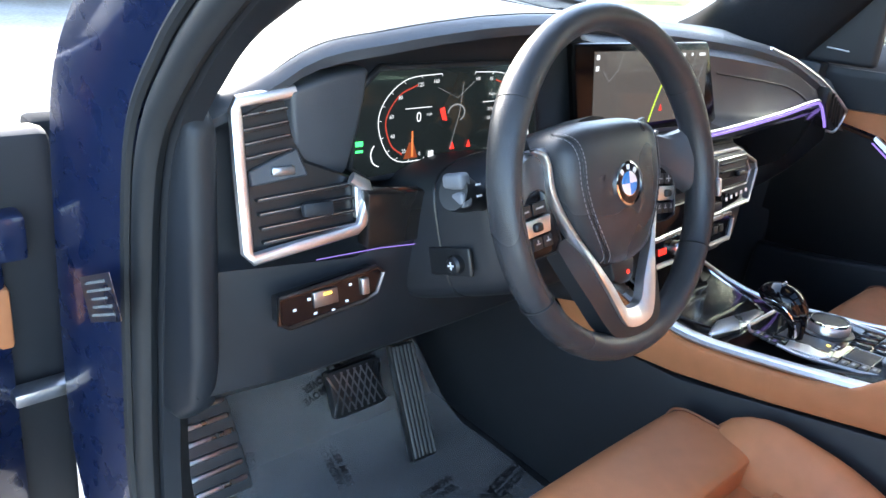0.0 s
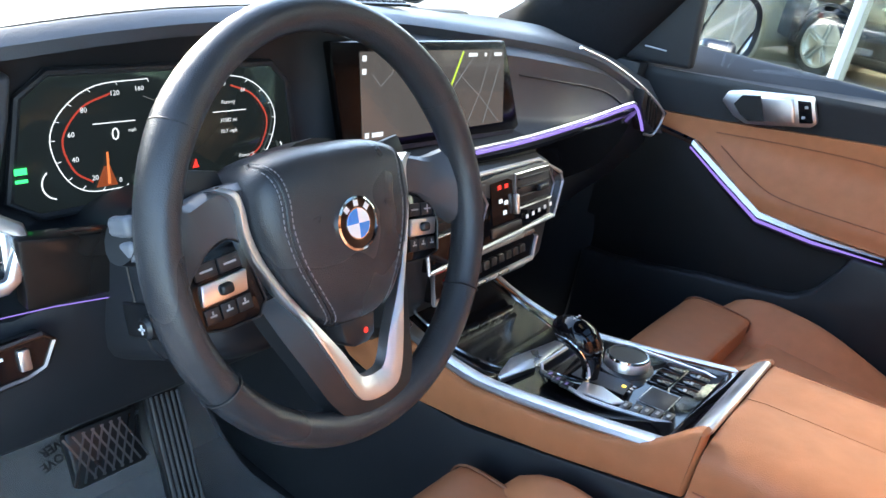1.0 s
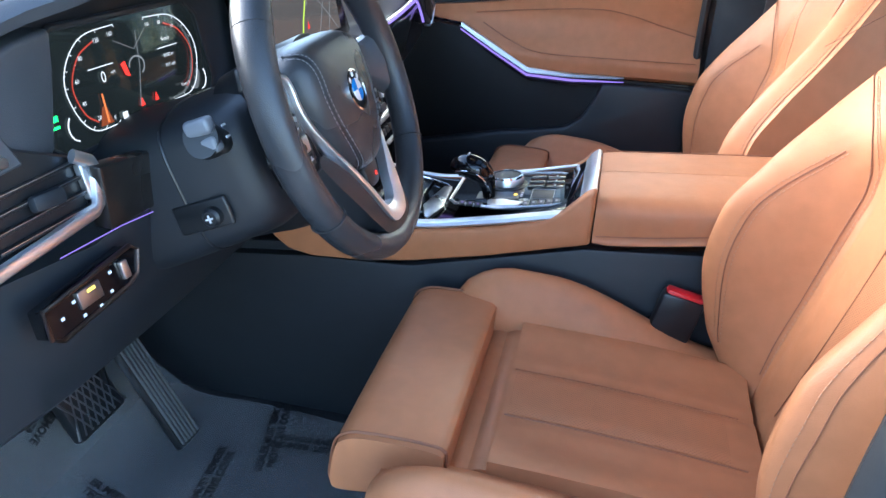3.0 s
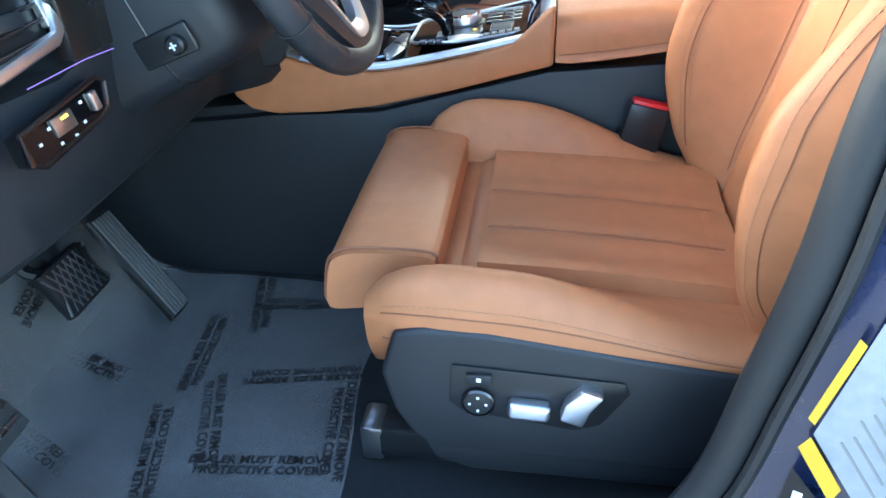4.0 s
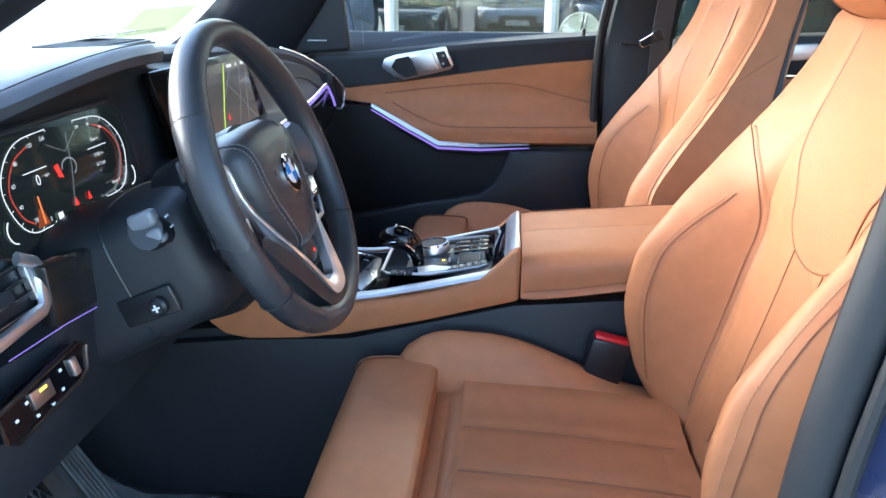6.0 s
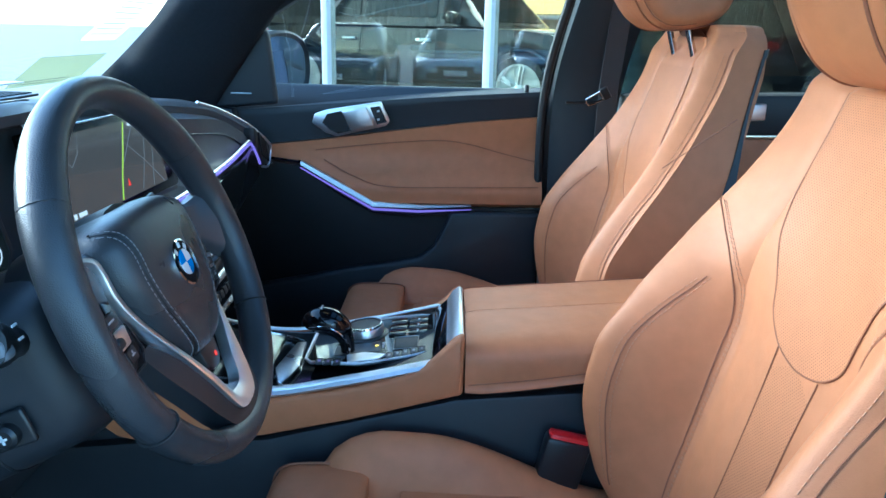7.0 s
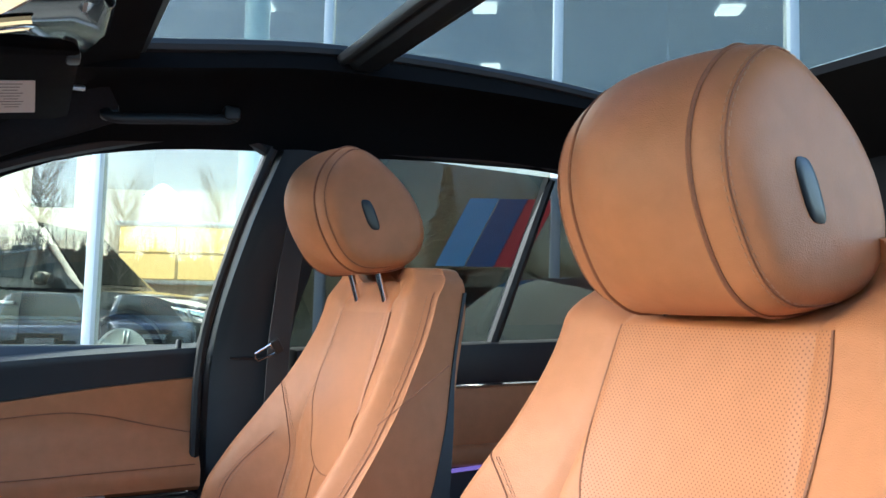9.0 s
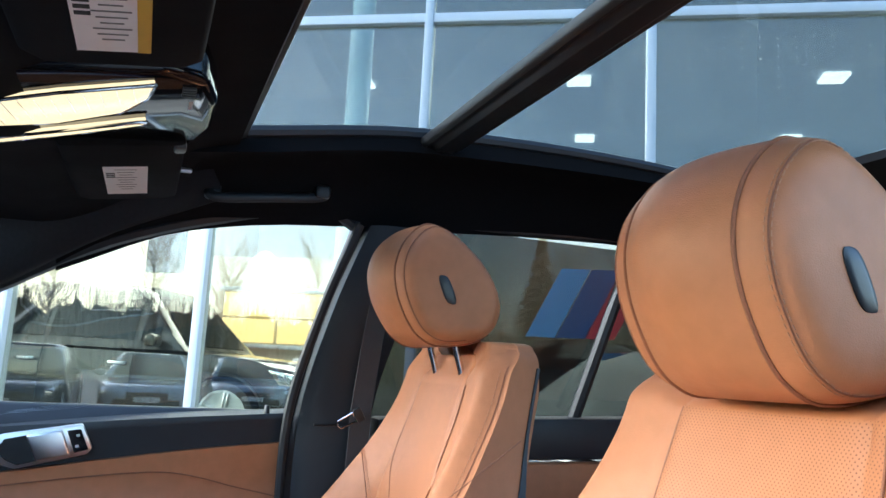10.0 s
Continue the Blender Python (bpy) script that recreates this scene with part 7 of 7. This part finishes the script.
def slab(name, k0, k1, d0, d1, z0, z1, material, label, cat_):
    a, b = fac((k0 + k1) / 2, (d0 + d1) / 2, (z0 + z1) / 2), None
    bm = box((0, 0, 0), (STEP * (k1 - k0), z1 - z0, d1 - d0), 0, Matrix.Translation(a) @ fmx)
    return solo(name, bm, material, label, cat_, "structure")


slab("showroom_floor", -2.1, 8.5, 0.1, 10.0, 0.02, 0.40, show_floor, "pale tiled showroom floor", "floor")
slab("showroom_wall", -2.1, 8.5, 10.0, 10.2, 0.02, 8.9, wall_warm, "cream showroom back wall", "wall")
slab("showroom_side_wall", -2.2, -2.1, 0.0, 10.2, 0.02, 8.9, wall_warm, "cream showroom side wall", "wall")
slab("showroom_end_wall", 8.5, 8.6, 0.0, 10.2, 0.02, 8.9, wall_warm, "cream showroom end wall", "wall")
slab("showroom_ceiling", -2.2, 8.6, 0.25, 10.2, 5.6, 5.8, dark_ceiling, "grey showroom ceiling", "ceiling")
slab("office_partition", -2.1, 0.6, 6.2, 6.3, 0.4, 3.1, wall_warm, "cream office partition in the showroom", "wall")
for k, d in ((-1.8, 4.5), (-0.04, 4.5), (1.69, 4.5), (3.53, 4.5), (-1.9, 7.2), (-0.1, 7.2), (1.76, 7.2), (3.6, 7.2)):
    lp_ = box((0, 0, 0), (0.34, 0.05, 0.34), 0.01, Matrix.Translation(fac(k, d, 5.56)) @ fmx)
    solo("showroom_lamp", lp_, lamp_white, "square white showroom ceiling lamp", "lamp", group="showroom lamps")
for k in (-0.2, 3.5):
    al = bpy.data.lights.new("showroom_light", "AREA")
    al.shape, al.size, al.size_y, al.energy, al.color = "RECTANGLE", 6.0, 5.0, 175, (1.0, 0.94, 0.80)
    new("showroom_light", al).matrix_world = look(fac(k, 4.5, 5.45), fac(k, 4.51, 0.4))
w = thing("lit_window", fac(-1.0, 6.1, 1.65), "lit yellow office window with pale bars", "window")
for i in range(2):
    for r in range(2):
        part("pane", box((-0.5 + 1.0 * i, -0.22 + 0.44 * r, 0), (0.94, 0.40, 0.04), 0.01, Matrix.Translation(fac(-0.95, 6.15, 2.05)) @ fmx), window_warm, w)
part("frame", box((0, 0.48, 0), (2.1, 0.07, 0.07), 0.01, Matrix.Translation(fac(-0.95, 6.13, 2.05)) @ fmx), alu, w)
part("frame", box((0, -0.48, 0), (2.1, 0.07, 0.07), 0.01, Matrix.Translation(fac(-0.95, 6.13, 2.05)) @ fmx), alu, w)
col = lathe([(0.11, 0.4), (0.11, 5.6)], Matrix.Translation(fac(0.60, 0.45, 0)), 20)
solo("showroom_column", col, mat("pale_blue_column", (0.42, 0.56, 0.62), 0.5, grain=0.04, grain_scale=3), "round pale blue showroom column behind the glass", "column", "structure")
wl_ = thing("wall_lamp", fac(-1.05, 6.1, 3.0), "bright round wall lamp in the showroom", "lamp")
part("lamp_dish", lathe([(0.06, 0.20), (0.16, 0.12), (0.30, 0.0)], Matrix.Translation(fac(-1.05, 5.9, 2.95)), 20), alu, wl_)
part("lamp_bulb", lathe([(0.05, -0.12), (0.20, -0.10), (0.27, 0.0), (0.10, 0.06)], Matrix.Translation(fac(-1.05, 5.9, 2.93)), 20), lamp_white, wl_, "glowing white bulb")
tv = thing("hanging_screen", fac(-1.55, 4.6, 2.75), "dark screen hung from the showroom ceiling", "screen")
part("panel", box((0, 0, 0), (0.62, 0.75, 0.08), 0.02, Matrix.Translation(fac(-1.62, 4.6, 2.95)) @ fmx), gloss_black, tv)
part("pole", tube([fac(-1.62, 4.6, 3.3), fac(-1.62, 4.6, 5.6)], 0.03, 8), black_trim, tv)
led = bmesh.new()
rnd = random.Random(4)
for i in range(15):
    for j in range(rnd.randint(2, 7)):
        bmesh.ops.create_icosphere(led, subdivisions=1, radius=0.007, matrix=Matrix.Translation(fac(1.95 + 0.075 * i, 0.15, 4.18 - 0.085 * j - 0.03 * rnd.random())))
solo("string_lights", led, lamp_white, "small white string lights hung behind the glass", "string lights", "stuff")

# slanted three-colour decal on the glass
ban = thing("striped_decal", fac(1.65, -0.02, 1.65), "blue, navy and red slanted stripes on the glass", "decal")
bn = Matrix.Translation(fac(0, -0.012, 0)) @ fmx
for u0, colr in ((2.79, (0.12, 0.36, 0.66)), (3.03, (0.03, 0.10, 0.26)), (3.25, (0.55, 0.04, 0.05))):
    part("stripe", prism([(u0, 1.61), (u0 + 0.23, 1.61), (u0 + 0.50, 2.16), (u0 + 0.27, 2.16)], "z", -0.003, 0.003, m=bn), mat("stripe_vinyl", colr, 0.5, grain=0.06), ban)


def car(at, heading, color, label, tall=1.5, length=4.7, suv=False):
    """A parked car: lofted body and glasshouse, windows, doors, wheels, lamps."""
    c = thing("parked_car", at, label, "car", "parked cars")
    m = Matrix.Translation(at) @ pose(0, 0, 0, 0, 0, heading)
    body_m = mat("car_paint", color, 0.25, metal=0.3, coat=1.0, grain=0.02, grain_scale=8)
    L, h = length / 2, tall
    belt_z = h * (0.60 if suv else 0.63)
    wheels = (-L + 0.92, L - 0.90)
    hood = belt_z * (0.97 if suv else 0.92)
    side = [(-L, 0.60, 0.44, belt_z * 0.86), (-L + 0.05, 0.80, 0.32, belt_z * 0.96), (-L + 0.45, 0.90, 0.26, belt_z), (-0.6, 0.93, 0.22, belt_z), (0.6, 0.93, 0.22, belt_z * 0.99), (L - 1.15, 0.92, 0.24, hood), (L - 0.45, 0.88, 0.26, hood * 0.93), (L - 0.08, 0.76, 0.30, hood * 0.84), (L, 0.62, 0.36, hood * 0.72)]
    rings = []
    for i in range(41):
        x = mix(-L, L, i / 40)
        w, zb, zt = (table([(q[0], q[n]) for q in side], x) for n in (1, 2, 3))
        for wx in wheels:
            if abs(x - wx) < 0.42:
                zb = max(zb, 0.34 + math.sqrt(0.42 ** 2 - (x - wx) ** 2) * 0.98)
        rings.append([m @ V(x, w * a, mix(zb, zt, b)) for a, b in ((-0.80, 0), (-0.985, 0.06), (-1, 0.35), (-0.985, 0.72), (-0.95, 0.93), (-0.84, 1.0), (0, 1.035), (0.84, 1.0), (0.95, 0.93), (0.985, 0.72), (1, 0.35), (0.985, 0.06), (0.80, 0))])
    part("body", loft(rings), body_m, c)
    part("underside", box((0, 0, 0.36), (length - 0.5, 1.5, 0.30), 0.05, m), black_trim, c)
    tail, nose = (-L + 0.12, L - 1.62) if suv else (-L + 0.55, L - 1.55)
    tops = [(tail, belt_z - 0.02), (tail + (0.30 if suv else 0.75), h - 0.06), (-0.5, h), (0.35, h - 0.03), (nose - 0.05, mix(belt_z, h, 0.45)), (nose + 0.25, belt_z - 0.03)]

    def shell(x, a, b, off=0.0):
        """The glasshouse: a across from -1 to 1, b up from the belt line."""
        zt = table(tops, x)
        w = mix(0.89, 0.66, b ** 1.3 * min(1.0, (zt - belt_z + 0.03) / (h - belt_z))) + off
        return m @ V(x, w * a, mix(belt_z - 0.03, zt, b))
    rings = []
    for i in range(25):
        x = mix(tail, nose + 0.25, i / 24)
        rings.append([shell(x, a, b) for a, b in ((-1, 0), (-1, 0.4), (-1, 0.8), (-0.97, 0.93), (-0.86, 1.0), (-0.4, 1.012), (0.4, 1.012), (0.86, 1.0), (0.97, 0.93), (1, 0.8), (1, 0.4), (1, 0))])
    part("cabin", loft(rings), body_m, c)
    for s in (-1, 1):
        spans = ((tail + 0.50, -0.62), (-0.55, 0.42), (0.50, nose - 0.05)) if suv else ((tail + 0.72, -0.22), (-0.14, nose - 0.10))
        for x0, x1 in spans:
            b = sheet(lambda u, v: shell(mix(x0, x1, u), s, mix(0.14, 0.84, v), 0.008), 8, 5)
            part("window", b, car_glass, c, "dark car window")
        for x in (spans[0][1] + 0.04, spans[-1][0] - 0.04 if suv else nose - 0.1):
            part("door_gap", tube([m @ V(x, s * 0.945, 0.42), m @ V(x, s * 0.945, belt_z * 0.75), m @ V(x, s * 0.905, belt_z * 0.97)], 0.006, 4), black_trim, c)
            part("door_handle", box((x - 0.16, s * 0.945, belt_z * 0.82), (0.20, 0.03, 0.035), 0.012, m), satin, c)
        part("side_mirror", box((nose - 0.05, s * 1.00, belt_z + 0.06), (0.12, 0.20, 0.13), 0.04, m, 3), body_m, c)
        part("sill", box((0, s * 0.92, 0.29), (length - 2.7, 0.05, 0.10), 0.02, m), black_trim, c)
        for wx in wheels:
            wm = m @ Matrix.Translation((wx, s * 0.84, 0.345)) @ pose(0, 0, 0, -90 * s, 0, 0)
            wh = part("wheel", lathe([(0.25, -0.11), (0.335, -0.11), (0.347, -0.06), (0.347, 0.06), (0.335, 0.105), (0.262, 0.10), (0.25, 0.02)], wm, 32), seal_rubber, c, "black tyre")
            rim_b = lathe([(0.262, 0.05), (0.262, 0.098), (0.240, 0.098), (0.236, 0.04)], wm, 32)
            for j in range(10):
                box((0.135, 0.020 * (1 if j % 2 else -1), 0.070), (0.225, 0.018, 0.030), 0.004, wm @ pose(0, 0, 0, 0, 0, 72 * (j // 2) + 10), bm=rim_b)
            lathe([(0.05, 0.05), (0.05, 0.095), (0.03, 0.10)], wm, 12, bm=rim_b)
            part("rim", rim_b, satin, wh, "five-spoke alloy rim")
            part("brake_disc", lathe([(0.20, 0.0), (0.20, 0.02)], wm, 24), brushed_dark, wh)
            part("arch", tube([m @ V(wx + 0.425 * math.cos(a), s * 0.925, 0.345 + 0.415 * math.sin(a)) for a in [math.pi * j / 14 for j in range(15)]], 0.020, 5), black_trim if suv else body_m, c)
        part("headlamp", prism([(L - 0.50, hood * 0.86), (L - 0.12, hood * 0.80), (L - 0.10, hood * 0.68), (L - 0.36, hood * 0.70)], "y", s * 0.62, s * 0.86, 0.02, 2, m), chrome, c)
        part("tail_lamp", box((-L + 0.16, s * 0.74, belt_z * 0.84), (0.24, 0.26, 0.14), 0.03, m), red_plastic, c)
    wind = sheet(lambda u, v: shell(mix(nose + 0.20, nose - 0.42, v), mix(-0.86, 0.86, u), 1.0) + V(0, 0, 0.012), 8, 6)
    part("windscreen", wind, car_glass, c, "dark raked windscreen")
    part("grille", box((L - 0.02, 0, hood * 0.62), (0.06, 0.80, 0.22), 0.03, m), black_trim, c)
    part("bumper", box((L - 0.04, 0, 0.40), (0.12, 1.25, 0.14), 0.03, m), black_trim, c)
    part("number_plate", box((L + 0.03, 0, 0.46), (0.02, 0.50, 0.11), 0.005, m), paper, c)
    return c


FA = math.degrees(math.atan2(FU.y, FU.x))
car(fac(-0.91, 2.0, 0.40), FA, (0.055, 0.050, 0.046), "dark grey sport utility car behind the glass", 1.66, 4.75, True)
car(fac(1.9, 6.4, 0.40), FA + 6, (0.03, 0.032, 0.035), "black car behind the glass", 1.5, 4.6)
car(fac(-2.2, 4.6, 0.40), FA + 4, (0.30, 0.03, 0.03), "red car behind the glass", 1.45, 4.5)
car((0.6, 10.2, 0.0), -60, (0.40, 0.46, 0.50), "silver grey parked car on the forecourt", 1.38, 4.6)
car((3.6, 9.6, 0.0), -60, (0.05, 0.06, 0.07), "dark parked car on the forecourt", 1.45, 4.7)
car((6.6, 8.6, 0.0), -60, (0.14, 0.24, 0.36), "mid blue parked car on the forecourt", 1.45, 4.7)
car((-2.4, 10.9, 0.0), -60, (0.30, 0.36, 0.40), "pale grey parked car on the forecourt", 1.40, 4.6)
car((-5.6, 11.8, 0.0), -60, (0.06, 0.065, 0.07), "charcoal parked car on the forecourt", 1.5, 4.7)
car((2.75, -2.9, 0.0), 90, (0.012, 0.014, 0.02), "dark parked car beside the rear door", 1.50, 4.8)

bark = mat("bark", (0.20, 0.17, 0.14), 0.9, grain=0.3, grain_scale=20)
twig = mat("bare_twigs", (0.26, 0.22, 0.18), 0.9, grain=0.3, grain_scale=20)


def tree(at, h, seed):
    rnd = random.Random(seed)
    t = thing("bare_tree", at, "bare winter tree beyond the road", "tree", "street trees")
    trunk = curve([(at[0], at[1], 0), (at[0] + 0.1, at[1], h * 0.3), (at[0] - 0.1, at[1] + 0.1, h * 0.62), (at[0], at[1], h)], 5)
    part("trunk", tube(trunk, [0.12 * (1 - 0.9 * i / 15) for i in range(len(trunk))], 8), bark, t)
    crown = bmesh.new()
    for i in range(70):
        z = h * rnd.uniform(0.30, 0.96)
        a, ln = rnd.uniform(0, 6.28), h * rnd.uniform(0.10, 0.26)
        p0 = V(at[0], at[1], z)
        p1 = p0 + V(math.cos(a) * ln * 0.45, math.sin(a) * ln * 0.45, ln * 0.45)
        p2 = p1 + V(math.cos(a + 0.5) * ln * 0.35, math.sin(a + 0.5) * ln * 0.35, ln * 0.65)
        tube([p0, p1, p2], [0.032, 0.022, 0.006], 4, bm=crown)
        for j in range(9):
            q = (p0 if j % 3 == 0 else p1).lerp(p2, rnd.random())
            b = a + rnd.uniform(-1.6, 1.6)
            e = q + V(math.cos(b) * ln * 0.25, math.sin(b) * ln * 0.25, ln * rnd.uniform(0.1, 0.5))
            tube([q, q.lerp(e, 0.5) + V(0.04, 0, 0.03), e], [0.011, 0.008, 0.003], 3, bm=crown)
    part("crown", crown, twig, t)


rnd = random.Random(9)
for i in range(11):
    a = math.radians(mix(100, 172, i / 10) + rnd.uniform(-2, 2))
    d = rnd.uniform(46, 60)
    tree((d * math.cos(a) + 4, d * math.sin(a), 0), rnd.uniform(7.5, 11), i)
fir_green = mat("dark_conifer_needles", (0.035, 0.05, 0.035), 0.9, grain=0.4, grain_scale=6)
fir = thing("conifer", (-24.5, 16.3, 0), "dark evergreen conifer among the bare trees", "tree", "street trees")
part("trunk", tube([(-24.5, 16.3, 0), (-24.5, 16.3, 8.6)], [0.2, 0.03], 8), bark, fir)
needles = bmesh.new()
for i in range(260):
    z = rnd.uniform(0.9, 8.8)
    a, ln = rnd.uniform(0, 6.28), (9.0 - z) * rnd.uniform(0.18, 0.34) + 0.15
    p0 = V(-24.5, 16.3, z)
    p1 = p0 + V(math.cos(a) * ln, math.sin(a) * ln, -ln * 0.30)
    tube([p0, p0.lerp(p1, 0.5) + V(0, 0, 0.06), p1], [0.05, 0.20, 0.03], 5, flat=0.4, bm=needles)
part("crown", needles, fir_green, fir)

# low wood along the far side of the road
wood_tone = mat("far_brushwood", (0.075, 0.062, 0.050), 0.95, grain=0.45, grain_scale=1.5)
def ridge(u, v):
    """An uneven bank of leafless growth."""
    a = math.radians(mix(82, 188, u))
    crown = 6.4 + 1.3 * noise.noise((u * 60, 0.2, 0)) + 0.7 * noise.noise((u * 260, 1.7, 0)) + 0.35 * noise.noise((u * 900, 4.1, 0))
    d = 70 - 6 * v + 1.2 * noise.noise((u * 300, v * 6, 2.0))
    return (d * math.cos(a) + 4, d * math.sin(a), crown * (1 - (1 - v) ** 2) if v < 0.7 else crown * 0.91 * (1 - v) / 0.3)


brush = sheet(ridge, 900, 8)
for i in range(1500):
    u = rnd.random()
    x, y, z = ridge(u, 0.6)
    lean = rnd.uniform(-0.7, 0.7)
    tube([(x, y, z * 0.7), (x + lean * 0.4, y, z + 0.5), (x + lean, y, z + rnd.uniform(0.6, 2.6))], [0.04, 0.03, 0.010], 3, bm=brush)
solo("far_wood", brush, wood_tone, "dark leafless brushwood beyond the road", "wood", "stuff")
